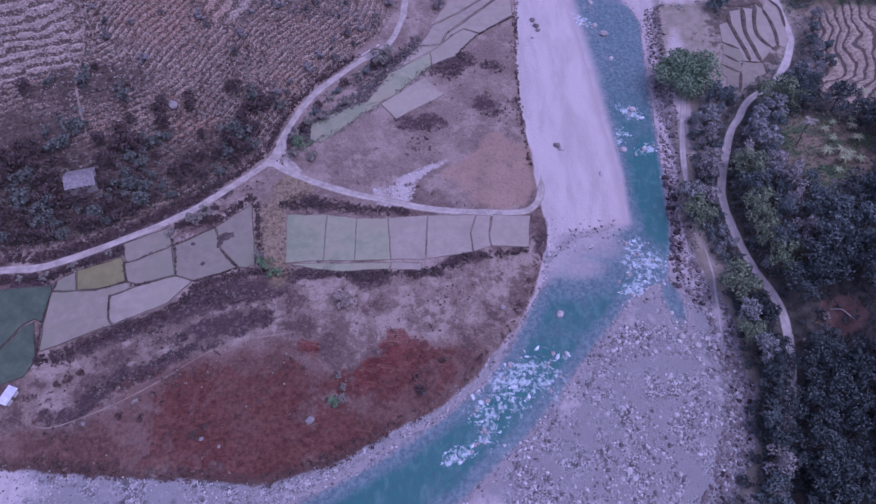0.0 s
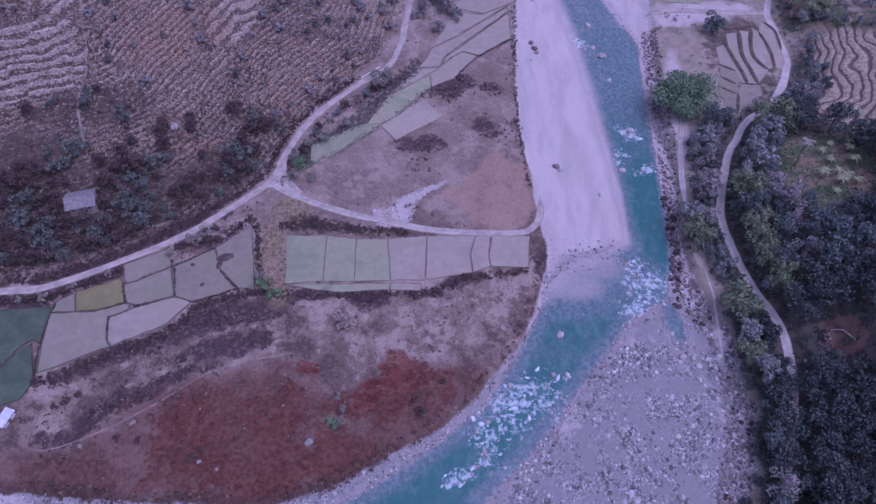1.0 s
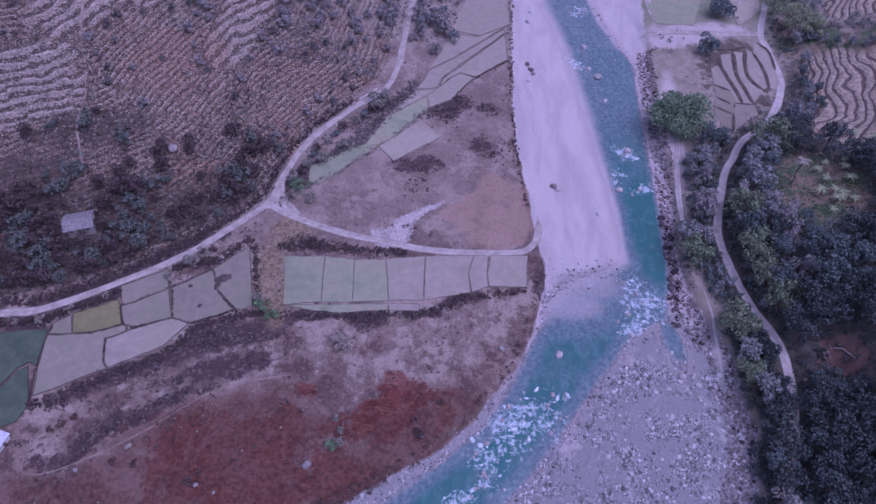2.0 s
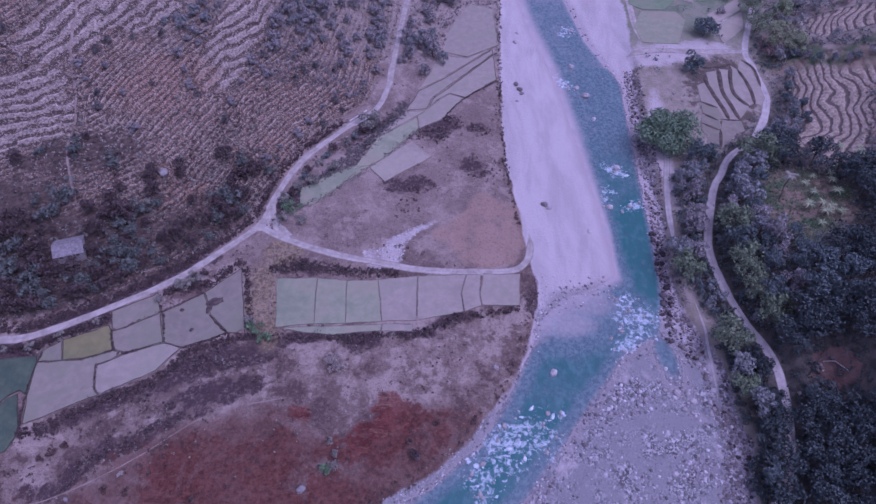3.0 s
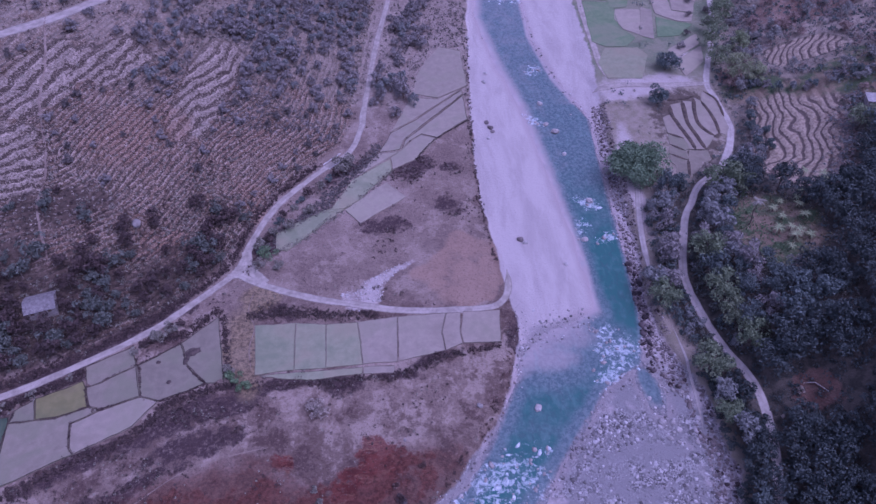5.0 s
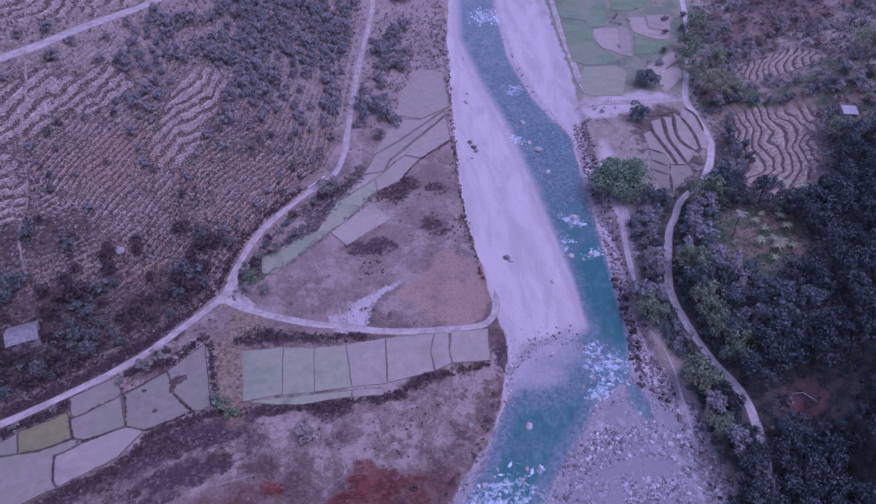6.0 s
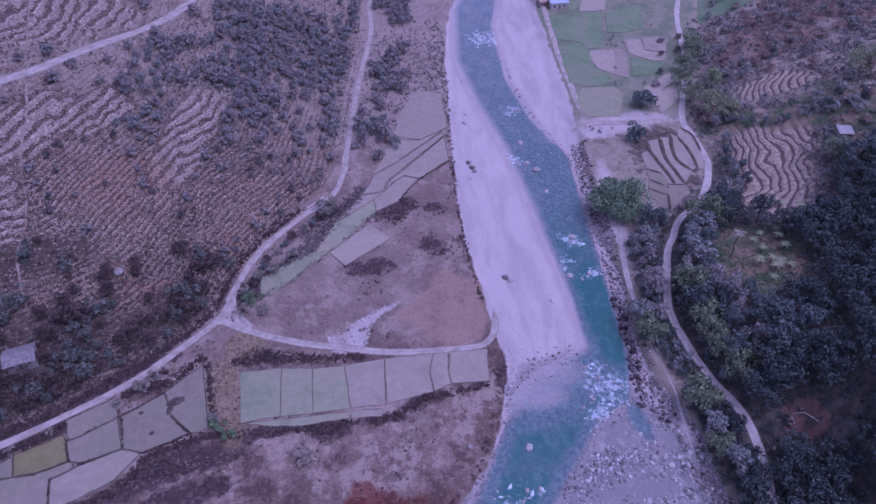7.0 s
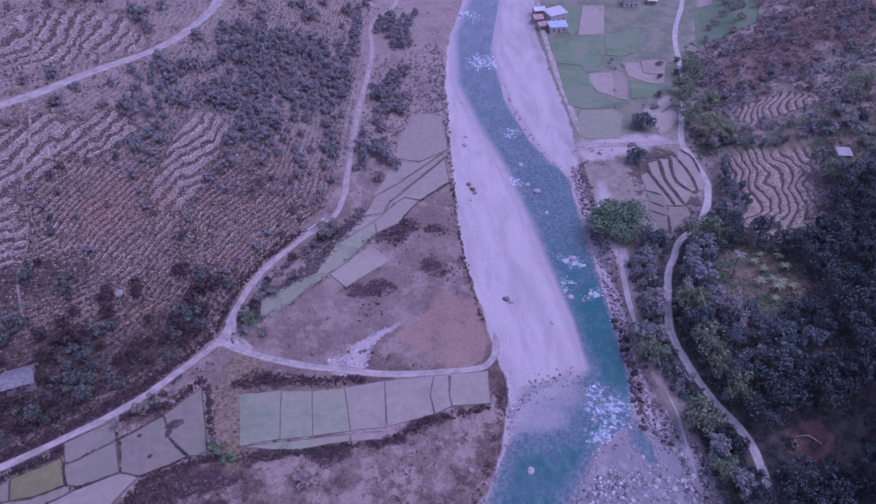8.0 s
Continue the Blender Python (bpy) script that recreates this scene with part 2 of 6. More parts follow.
def ground_material():
    s = Shade("valley_ground", 0.95)
    fine, mid, big = s.grain(1.6, 5, 0.7), s.grain(0.33, 5, 0.65), s.grain(0.06, 4, 0.6)
    coarse = s.grain(0.8, 4, 0.75)
    jitter = s.calc("MULTIPLY_ADD", mid, 3.2, -1.6)
    # dry meadow with dark scrub
    tuft = s.grain(3.2, 4, 0.75)
    blot = s.grain(0.11, 6, 0.7, warp=0.15)
    meadow = s.mix(s.span(big, 0.38, 0.60), (0.120, 0.084, 0.067), (0.190, 0.142, 0.114))
    meadow = s.mix(s.calc("MULTIPLY", s.span(blot, 0.49, 0.58), 0.85), meadow, (0.30, 0.24, 0.198))
    calm = s.span(s.at("north"), 128.0, 142.0, 1.0, 0.4)
    meadow = s.mix(s.calc("MULTIPLY", s.span(blot, 0.47, 0.38), s.calc("MULTIPLY", calm, 0.85)), meadow, (0.074, 0.046, 0.040))
    meadow = s.mix(s.calc("MULTIPLY", s.calc("SUBTRACT", 1.0, calm), 0.6), meadow, (0.235, 0.183, 0.152))
    meadow = s.mix(s.calc("MULTIPLY", s.span(mid, 0.46, 0.40), 0.15), meadow, (0.065, 0.040, 0.035))
    meadow = s.mix(s.calc("MULTIPLY", s.span(coarse, 0.50, 0.72), 0.5), meadow, (0.28, 0.22, 0.18))
    meadow = s.mix(s.calc("MULTIPLY", s.span(tuft, 0.56, 0.70), 0.35), meadow, (0.075, 0.052, 0.042))
    meadow = s.mix(s.calc("MULTIPLY", s.span(s.cells(0.55), 0.16, 0.05), 0.5), meadow, (0.06, 0.045, 0.04))
    orange = s.span(s.calc("MULTIPLY_ADD", mid, 0.5, s.at("orange")), 0.15, 0.55)
    meadow = s.mix(s.calc("MULTIPLY", s.calc("MULTIPLY", orange, s.span(blot, 0.28, 0.5)), 0.75), meadow, (0.275, 0.186, 0.138))
    scrub = s.span(s.calc("ADD", s.at("scrub"), s.calc("ADD", s.calc("MULTIPLY_ADD", mid, 3.4, -1.7), s.calc("MULTIPLY_ADD", blot, 3.2, -1.6))), -0.15, 0.6)
    meadow = s.mix(s.calc("MULTIPLY", scrub, s.span(coarse, 0.3, 0.55, 0.45, 1.0)), meadow, (0.050, 0.032, 0.033))
    # low red fern and burnt grass
    red = s.span(s.calc("ADD", s.at("red"), s.calc("ADD", s.calc("MULTIPLY_ADD", mid, 2.0, -1.0), s.calc("MULTIPLY_ADD", blot, 5.0, -2.5))), -0.25, 0.3)
    red_tone = s.mix(s.span(s.grain(0.22, 5, 0.6, warp=0.6), 0.35, 0.66), (0.064, 0.012, 0.010), (0.132, 0.030, 0.022))
    vein = s.grain(1.0, 5, 0.7, s.stretch(0.16, 0.42, 0.2), 1.2)
    red_tone = s.mix(s.calc("MULTIPLY", s.span(vein, 0.53, 0.60), 0.65), red_tone, (0.205, 0.10, 0.062))
    red_tone = s.mix(s.calc("MULTIPLY", s.span(coarse, 0.46, 0.34), 0.8), red_tone, (0.044, 0.012, 0.009))
    worn = s.calc("MULTIPLY", s.span(s.grain(0.10, 6, 0.75, warp=1.6), 0.52, 0.57), s.span(s.at("east_of"), 6.0, -6.0))
    red_tone = s.mix(s.calc("MULTIPLY", worn, 0.7), red_tone, s.mix(coarse, (0.115, 0.062, 0.05), (0.235, 0.15, 0.118)))
    meadow = s.mix(s.calc("MULTIPLY", red, s.span(blot, 0.30, 0.66, 1.0, 0.8)), meadow, red_tone)
    chip = s.grain(1.3, 5, 0.8)
    meadow = s.mix(s.calc("MULTIPLY", s.span(chip, 0.56, 0.66), 0.28), meadow, (0.32, 0.255, 0.215))
    meadow = s.mix(s.calc("MULTIPLY", s.span(chip, 0.45, 0.38), 0.5), meadow, (0.042, 0.024, 0.021))
    earth = s.span(s.calc("ADD", s.at("earth"), s.calc("ADD", s.calc("MULTIPLY_ADD", mid, 1.2, -0.6), s.calc("MULTIPLY_ADD", blot, 2.6, -1.3))), -0.4, 0.7)
    meadow = s.mix(s.calc("MULTIPLY", earth, 0.72), meadow, s.mix(s.span(coarse, 0.35, 0.65), (0.050, 0.018, 0.014), (0.118, 0.050, 0.036)))
    olive = s.span(s.calc("ADD", s.at("olive"), s.calc("MULTIPLY_ADD", blot, 2.0, -1.0)), -0.3, 0.5)
    meadow = s.mix(s.calc("MULTIPLY", olive, 0.8), meadow, s.mix(s.span(coarse, 0.35, 0.65), (0.08, 0.062, 0.038), (0.26, 0.195, 0.115)))
    brim = s.calc("MULTIPLY", s.calc("MULTIPLY", s.at("brim"), s.span(s.calc("MULTIPLY_ADD", fine, 2.4, s.at("d_w")), 4.6, 1.4)), s.span(mid, 0.25, 0.45))
    meadow = s.mix(s.calc("MULTIPLY", brim, 0.85), meadow, s.mix(coarse, (0.035, 0.022, 0.02), (0.12, 0.07, 0.055)))
    # terraced slope to the west
    warp = s.calc("MULTIPLY_ADD", s.grain(0.4, 4, 0.65), 0.38, s.at("level_w"))
    fine_steps = s.calc("FRACT", s.calc("MULTIPLY_ADD", s.grain(0.45, 4, 0.7), 0.34, s.at("level_w")))
    part = s.calc("FRACT", warp)
    open_ = s.span(s.calc("ADD", s.at("pale"), s.calc("ADD", s.calc("MULTIPLY_ADD", mid, 1.0, -0.5), s.calc("MULTIPLY_ADD", blot, 1.8, -0.9))), -0.05, 0.25)
    part = s.calc("ADD", s.calc("MULTIPLY", part, open_), s.calc("MULTIPLY", fine_steps, s.calc("SUBTRACT", 1.0, open_)))
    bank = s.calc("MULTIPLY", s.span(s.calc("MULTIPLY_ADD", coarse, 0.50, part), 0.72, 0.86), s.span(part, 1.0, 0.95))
    tread = s.mix(s.span(mid, 0.35, 0.65), (0.098, 0.063, 0.045), (0.180, 0.124, 0.091))
    tread = s.mix(s.calc("MULTIPLY", s.span(s.grain(0.03, 3), 0.45, 0.6), 0.7), tread, (0.155, 0.085, 0.060))
    tread = s.mix(s.calc("MULTIPLY", s.span(coarse, 0.5, 0.72), 0.7), tread, (0.30, 0.235, 0.195))
    tread = s.mix(open_, tread, s.mix(s.span(coarse, 0.3, 0.7), (0.155, 0.125, 0.103), (0.35, 0.29, 0.243)))
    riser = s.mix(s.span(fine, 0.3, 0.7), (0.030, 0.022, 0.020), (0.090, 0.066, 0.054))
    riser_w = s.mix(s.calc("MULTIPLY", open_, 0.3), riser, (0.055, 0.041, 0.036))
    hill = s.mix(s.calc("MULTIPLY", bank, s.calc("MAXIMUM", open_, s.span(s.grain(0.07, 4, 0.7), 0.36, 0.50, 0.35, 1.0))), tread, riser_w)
    brink = s.calc("MULTIPLY", s.calc("MULTIPLY", s.span(part, 0.30, 0.38), s.span(part, 0.58, 0.50)), s.span(s.grain(0.16, 5, 0.75), 0.45, 0.54))
    hill = s.mix(s.calc("MULTIPLY", s.calc("MULTIPLY", brink, s.span(coarse, 0.40, 0.47)), s.calc("MULTIPLY_ADD", open_, 0.35, 0.6)), hill, (0.47, 0.385, 0.32))
    hill = s.mix(s.calc("MULTIPLY", s.span(tuft, 0.53, 0.64), 0.7), hill, (0.060, 0.046, 0.040))
    rusty = s.span(s.calc("ADD", s.at("orange"), s.calc("MULTIPLY_ADD", blot, 1.6, -0.8)), -0.2, 0.5)
    hill = s.mix(s.calc("MULTIPLY", rusty, 0.6), hill, s.mix(bank, (0.215, 0.122, 0.084), (0.085, 0.046, 0.034)))
    chip = s.grain(1.5, 5, 0.8)
    hill = s.mix(s.calc("MULTIPLY", s.span(chip, 0.54, 0.58), 0.7), hill, (0.40, 0.33, 0.274))
    hill = s.mix(s.calc("MULTIPLY", s.span(chip, 0.47, 0.42), 0.8), hill, (0.040, 0.030, 0.026))
    dry_slope = s.calc("MULTIPLY", s.span(s.calc("ADD", s.at("north"), s.calc("MULTIPLY_ADD", blot, 120.0, -60.0)), 215.0, 262.0), s.span(blot, 0.3, 0.55, 0.45, 0.9))
    pasture = s.mix(s.span(coarse, 0.3, 0.7), (0.185, 0.152, 0.125), (0.34, 0.285, 0.238))
    hill = s.mix(s.calc("MULTIPLY", dry_slope, s.calc("MULTIPLY_ADD", open_, -0.75, 0.75)), hill, pasture)
    meadow = s.mix(s.calc("MULTIPLY", dry_slope, 0.8), meadow, pasture)
    # undergrowth of the thicket, darkened further for shaded gaps between its trees
    shrub_shade = s.span(s.calc("ADD", s.at("thicket"), s.calc("ADD", s.calc("MULTIPLY_ADD", mid, 2.4, -1.2), s.calc("MULTIPLY_ADD", blot, 3.0, -1.5))), -0.3, 0.7)
    hill = s.mix(s.calc("MULTIPLY", shrub_shade, 0.85), hill, s.mix(s.span(coarse, 0.35, 0.65), (0.024, 0.019, 0.019), (0.085, 0.060, 0.052)))
    hill = s.mix(0.10, hill, (0.15, 0.112, 0.050))
    on_hill = s.span(s.calc("ADD", s.at("h_w"), jitter), 0.0, 3.0)
    bare = s.span(s.calc("ADD", s.at("bare"), s.calc("ADD", s.calc("MULTIPLY_ADD", coarse, 1.2, -0.6), s.calc("MULTIPLY_ADD", blot, 2.0, -1.0))), -0.2, 0.8)
    bare_tone = s.mix(mid, (0.30, 0.26, 0.235), (0.46, 0.405, 0.38))
    meadow = s.mix(bare, meadow, bare_tone)
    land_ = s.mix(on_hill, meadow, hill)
    # wooded slope to the east, with small terraces
    floor = s.mix(s.span(mid, 0.35, 0.65), (0.045, 0.043, 0.035), (0.105, 0.092, 0.073))
    part_e = s.calc("FRACT", s.calc("MULTIPLY_ADD", s.grain(0.5, 4, 0.7), 0.5, s.at("level_e")))
    bank_e = s.calc("MULTIPLY", s.span(s.calc("MULTIPLY_ADD", coarse, 0.3, part_e), 0.76, 0.86), s.span(part_e, 1.0, 0.94))
    steps = s.mix(bank_e, s.mix(s.span(coarse, 0.35, 0.65), (0.20, 0.155, 0.112), (0.37, 0.305, 0.232)), s.mix(0.35, riser, (0.155, 0.125, 0.105)))
    floor = s.mix(s.span(s.calc("ADD", s.at("east_steps"), s.calc("ADD", s.calc("MULTIPLY_ADD", mid, 0.9, -0.45), s.calc("MULTIPLY_ADD", blot, 1.2, -0.6))), -0.05, 0.2), floor, steps)
    # far slope floor, lightened in its colour to stand for haze
    slope_far = s.span(s.calc("ADD", s.at("north"), s.calc("MULTIPLY_ADD", mid, 30.0, -15.0)), 200.0, 228.0)
    floor = s.mix(s.calc("MULTIPLY", slope_far, s.span(s.at("east_steps"), 0.1, -0.1)), floor, s.mix(s.span(blot, 0.4, 0.6), (0.19, 0.158, 0.122), (0.315, 0.265, 0.21)))
    fern = s.span(s.calc("ADD", s.at("fern"), s.calc("MULTIPLY_ADD", mid, 0.9, -0.45)), 0.0, 0.4)
    floor = s.mix(s.calc("MULTIPLY", fern, s.span(coarse, 0.3, 0.6, 0.3, 0.75)), floor, s.mix(mid, (0.115, 0.050, 0.040), (0.22, 0.13, 0.10)))
    glade = s.span(s.calc("ADD", s.at("glade"), s.calc("MULTIPLY_ADD", mid, 0.9, -0.45)), -0.1, 0.5)
    floor = s.mix(s.calc("MULTIPLY", glade, 0.85), floor, s.mix(s.span(blot, 0.4, 0.58), (0.062, 0.100, 0.046), (0.20, 0.15, 0.105)))
    flat_e = s.mix(s.span(mid, 0.35, 0.65), (0.27, 0.228, 0.185), (0.205, 0.18, 0.13))
    flat_e = s.mix(s.calc("MULTIPLY", s.span(s.calc("ADD", s.at("north"), s.calc("MULTIPLY_ADD", blot, 60.0, -30.0)), 238.0, 262.0), 0.75), flat_e, s.mix(s.span(blot, 0.4, 0.6), (0.098, 0.142, 0.080), (0.19, 0.195, 0.132)))
    flat_e = s.mix(s.calc("MULTIPLY", scrub, 0.85), flat_e, (0.075, 0.058, 0.045))
    flat_e = s.mix(bare, flat_e, bare_tone)
    east = s.mix(s.span(s.calc("ADD", s.at("h_e"), jitter), -4.0, 1.0), flat_e, floor)
    land_ = s.mix(s.span(s.at("d_e"), -6.0, -4.0), land_, east)
    # gravel and sand of the river bed
    stones = s.cells(2.6, "Color")
    stones_grey = s.node("ShaderNodeRGBToBW", Color=stones).outputs[0]
    sand = s.mix(s.span(s.grain(1.0, 5, 0.65, s.stretch(0.14, 0.035, 0.1), 0.4), 0.32, 0.62), (0.335, 0.296, 0.282), (0.415, 0.368, 0.35))
    sand = s.mix(s.calc("MULTIPLY", s.span(mid, 0.52, 0.75), 0.35), sand, (0.40, 0.355, 0.335))
    large = s.node("ShaderNodeRGBToBW", Color=s.cells(0.95, "Color")).outputs[0]
    cobble = s.mix(s.span(stones_grey, 0.2, 0.85), (0.085, 0.082, 0.080), (0.34, 0.328, 0.318))
    cobble = s.mix(s.calc("MULTIPLY", s.span(large, 0.34, 0.24), s.span(mid, 0.42, 0.55)), cobble, (0.07, 0.066, 0.064))
    cobble = s.mix(s.calc("MULTIPLY", s.span(large, 0.72, 0.82), s.span(mid, 0.42, 0.55)), cobble, (0.43, 0.41, 0.395))
    cobble = s.mix(s.calc("MULTIPLY", s.span(s.grain(0.12, 4, 0.6), 0.45, 0.62), 0.7), cobble, (0.228, 0.220, 0.218))
    bed = s.mix(s.span(s.calc("ADD", s.at("stony"), s.calc("MULTIPLY_ADD", mid, 0.8, -0.4)), 0.1, 0.6), sand, s.mix(s.span(blot, 0.42, 0.58), (0.212, 0.204, 0.20), cobble))
    bed = s.mix(s.span(s.at("wet"), -3.5, 0.4), bed, s.mix(s.span(s.at("stony"), -0.2, 0.4), (0.335, 0.285, 0.275), (0.25, 0.226, 0.218)))
    edge = s.calc("MULTIPLY_ADD", fine, 1.2, -0.6)
    dry = s.calc("MAXIMUM", s.span(s.calc("ADD", s.at("d_w"), edge), -0.3, 0.5), s.span(s.calc("ADD", s.at("d_e"), s.calc("ADD", jitter, edge)), -0.3, 0.8))
    colour = s.mix(dry, bed, land_)
    ledge = s.calc("MULTIPLY", s.calc("MULTIPLY", s.span(part, 0.98, 0.55), on_hill), 0.9)
    s.relief(s.calc("ADD", ledge, s.calc("ADD", s.calc("MULTIPLY", fine, 0.55), coarse)), 0.5, 0.75)
    return s.done(colour)


def water_material():
    s = Shade("river_water", 0.12)
    s.out.inputs["Specular IOR Level"].default_value = 0.5
    flow = s.grain(0.13, 4, 0.6, warp=0.3)
    ripple = s.grain(0.9, 4, 0.7, s.stretch(0.7, 0.45, 0.7), 0.8)
    deep = s.calc("ADD", s.at("deep"), s.calc("MULTIPLY_ADD", s.calc("MULTIPLY", s.at("deep"), flow), 1.1, s.calc("MULTIPLY", s.at("deep"), -0.55)))
    bed = s.grain(0.8, 5, 0.75)
    bottom = s.mix(s.span(bed, 0.36, 0.64), (0.100, 0.100, 0.104), (0.225, 0.208, 0.202))
    bottom = s.mix(s.at("sandy"), bottom, s.mix(s.span(flow, 0.35, 0.65), (0.315, 0.268, 0.262), (0.36, 0.312, 0.30)))
    shelf = s.calc("MULTIPLY", deep, s.calc("MULTIPLY_ADD", s.at("sandy"), -0.8, 1.8))
    colour = s.mix(s.span(shelf, 0.0, 0.5), bottom, s.mix(s.span(bed, 0.41, 0.59), (0.064, 0.104, 0.114), (0.118, 0.164, 0.168)))
    colour = s.mix(s.span(deep, 0.42, 1.0), colour, (0.020, 0.103, 0.094))
    streak = s.grain(0.8, 5, 0.6, s.stretch(0.5, 0.28, 0.5), 0.2)
    colour = s.mix(s.calc("MULTIPLY", s.span(streak, 0.47, 0.7), 0.2), colour, (0.16, 0.262, 0.25))
    colour = s.mix(s.calc("MULTIPLY", s.span(ripple, 0.50, 0.38), s.span(s.at("deep"), 0.1, 0.5, 0.0, 0.45)), colour, (0.032, 0.072, 0.082))
    foam = s.span(s.calc("ADD", s.at("foam"), s.calc("MULTIPLY_ADD", s.grain(0.55, 5, 0.75, warp=0.4), 5.5, -3.3)), 0.0, 0.9)
    colour = s.mix(s.calc("MULTIPLY", foam, 0.85), colour, (0.40, 0.455, 0.475))
    s.relief(s.calc("ADD", streak, s.calc("ADD", s.calc("MULTIPLY", flow, 2.0), s.calc("MULTIPLY", ripple, 0.6))), 0.2, 0.4)
    return s.done(colour, s.calc("MULTIPLY_ADD", foam, 0.6, 0.16))


def stone_material(name, dark, middle, light):
    """Stones that differ one by one, from nearly black to bleached."""
    s = Shade(name, 0.9)
    pick, fine = s.island(), s.grain(4.0, 4, 0.7)
    colour = s.mix(s.span(pick, 0.12, 0.42), dark, middle)
    colour = s.mix(s.span(pick, 0.62, 0.95), colour, light)
    colour = s.mix(s.calc("MULTIPLY", s.span(fine, 0.5, 0.7), 0.35), colour, dark)
    s.relief(fine, 0.05, 0.5)
    return s.done(colour)


def plain(name, dark, light, scale=0.6, roughness=0.9, speck=None, relief=0.05, vary=0.0):
    """A surface of two tones with coarse and fine grain; vary: how much pieces differ from one another."""
    s = Shade(name, roughness)
    coarse, fine = s.grain(scale, 5, 0.65), s.grain(scale * 7, 4, 0.7)
    f = s.span(coarse, 0.3, 0.7)
    if vary:
        f = s.calc("ADD", s.calc("MULTIPLY", f, 1 - vary), s.calc("MULTIPLY", s.chance(), vary))
    colour = s.mix(f, dark, light)
    if speck:
        colour = s.mix(s.calc("MULTIPLY", s.span(fine, 0.5, 0.75), 0.45), colour, speck)
    s.relief(s.calc("ADD", coarse, fine), relief, 0.6)
    return s.done(colour)


def leaf_material(name, dark, light, tip):
    s = Shade(name, 0.75)
    a = s.mix(s.island(), dark, light)
    a = s.mix(s.calc("MULTIPLY", s.chance(), 0.6), a, tip)
    return s.done(s.mix(s.span(s.grain(0.5, 3), 0.4, 0.7), a, light))


GROUND = ground_material()
WATER = water_material()


def soil_material(name, dark, light, tint, damp):
    """Tilled earth: two tones, wide stains of weeds, damp marks and faint furrows."""
    s = Shade(name, 0.95)
    g = s.node("ShaderNodeNewGeometry").outputs["Position"]
    wide, mid, fine = s.grain(0.075, 5, 0.62, g, 0.5), s.grain(0.4, 5, 0.65, g), s.grain(2.4, 4, 0.7, g)
    f = s.calc("ADD", s.calc("MULTIPLY", s.span(mid, 0.3, 0.7), 0.55), s.calc("MULTIPLY", s.chance(), 0.45))
    colour = s.mix(f, dark, light)
    colour = s.mix(s.calc("MULTIPLY", s.span(wide, 0.44, 0.64), 0.7), colour, tint)
    colour = s.mix(s.calc("MULTIPLY", s.span(wide, 0.46, 0.32), 0.55), colour, damp)
    colour = s.mix(s.calc("MULTIPLY", s.span(fine, 0.52, 0.72), 0.4), colour, damp)
    s.relief(s.calc("ADD", mid, fine), 0.06, 0.6)
    return s.done(colour)


def track_material(name, dark, light, weeds):
    """Packed earth, paler in the two ruts, with a weedy crown and ragged verges."""
    s = Shade(name, 0.95)
    coarse, fine, long_ = s.grain(0.35, 5, 0.65), s.grain(2.4, 4, 0.7), s.grain(0.07, 4, 0.6)
    colour = s.mix(s.span(coarse, 0.3, 0.7), dark, light)
    across = s.calc("ABSOLUTE", s.at("across"))
    crown = s.calc("MULTIPLY", s.span(across, 0.30, 0.08), s.span(s.calc("ADD", fine, s.calc("MULTIPLY", long_, 0.8)), 0.75, 1.15))
    verge = s.span(s.calc("MULTIPLY_ADD", fine, 0.5, across), 0.98, 1.25)
    colour = s.mix(s.calc("MULTIPLY", crown, 0.35), colour, weeds)
    colour = s.mix(s.calc("MULTIPLY", verge, 0.85), colour, weeds)
    s.relief(s.calc("ADD", coarse, fine), 0.06, 0.6)
    return s.done(colour)


TRACK = track_material("packed_earth_track", (0.235, 0.205, 0.176), (0.375, 0.332, 0.292), (0.15, 0.122, 0.095))
TRACK_E = track_material("shaded_dirt_track", (0.30, 0.268, 0.242), (0.42, 0.38, 0.345), (0.15, 0.128, 0.105))
SOIL = soil_material("harvested_paddy_soil", (0.215, 0.186, 0.150), (0.300, 0.258, 0.212), (0.218, 0.202, 0.150), (0.19, 0.16, 0.128))
BUND_DARK = plain("dark_weedy_bank", (0.045, 0.036, 0.030), (0.11, 0.085, 0.065), 0.5, 0.95, (0.03, 0.03, 0.02), 0.1)
SOIL_DAMP = soil_material("damp_paddy_soil", (0.158, 0.140, 0.108), (0.232, 0.202, 0.158), (0.165, 0.165, 0.112), (0.135, 0.118, 0.09))
SOIL_GREEN = soil_material("sprouting_paddy_soil", (0.172, 0.190, 0.122), (0.262, 0.258, 0.178), (0.240, 0.212, 0.150), (0.140, 0.165, 0.105))
SOIL_YELLOW = soil_material("yellow_mustard_stubble", (0.135, 0.132, 0.055), (0.200, 0.182, 0.086), (0.120, 0.128, 0.062), (0.15, 0.125, 0.08))
SOIL_DARK = plain("dark_green_crop", (0.042, 0.066, 0.044), (0.078, 0.104, 0.066), 0.2, 0.9, (0.035, 0.055, 0.035), 0.1)
SOIL_CROP = soil_material("green_wheat_crop", (0.088, 0.150, 0.076), (0.155, 0.205, 0.115), (0.185, 0.195, 0.13), (0.085, 0.135, 0.072))
SOIL_PALE = soil_material("pale_dry_soil", (0.235, 0.205, 0.165), (0.335, 0.288, 0.235), (0.275, 0.25, 0.188), (0.21, 0.178, 0.14))
TRODDEN = plain("trodden_grass_path", (0.15, 0.112, 0.09), (0.27, 0.215, 0.178), 0.35, 0.95, (0.12, 0.09, 0.075), 0.03)
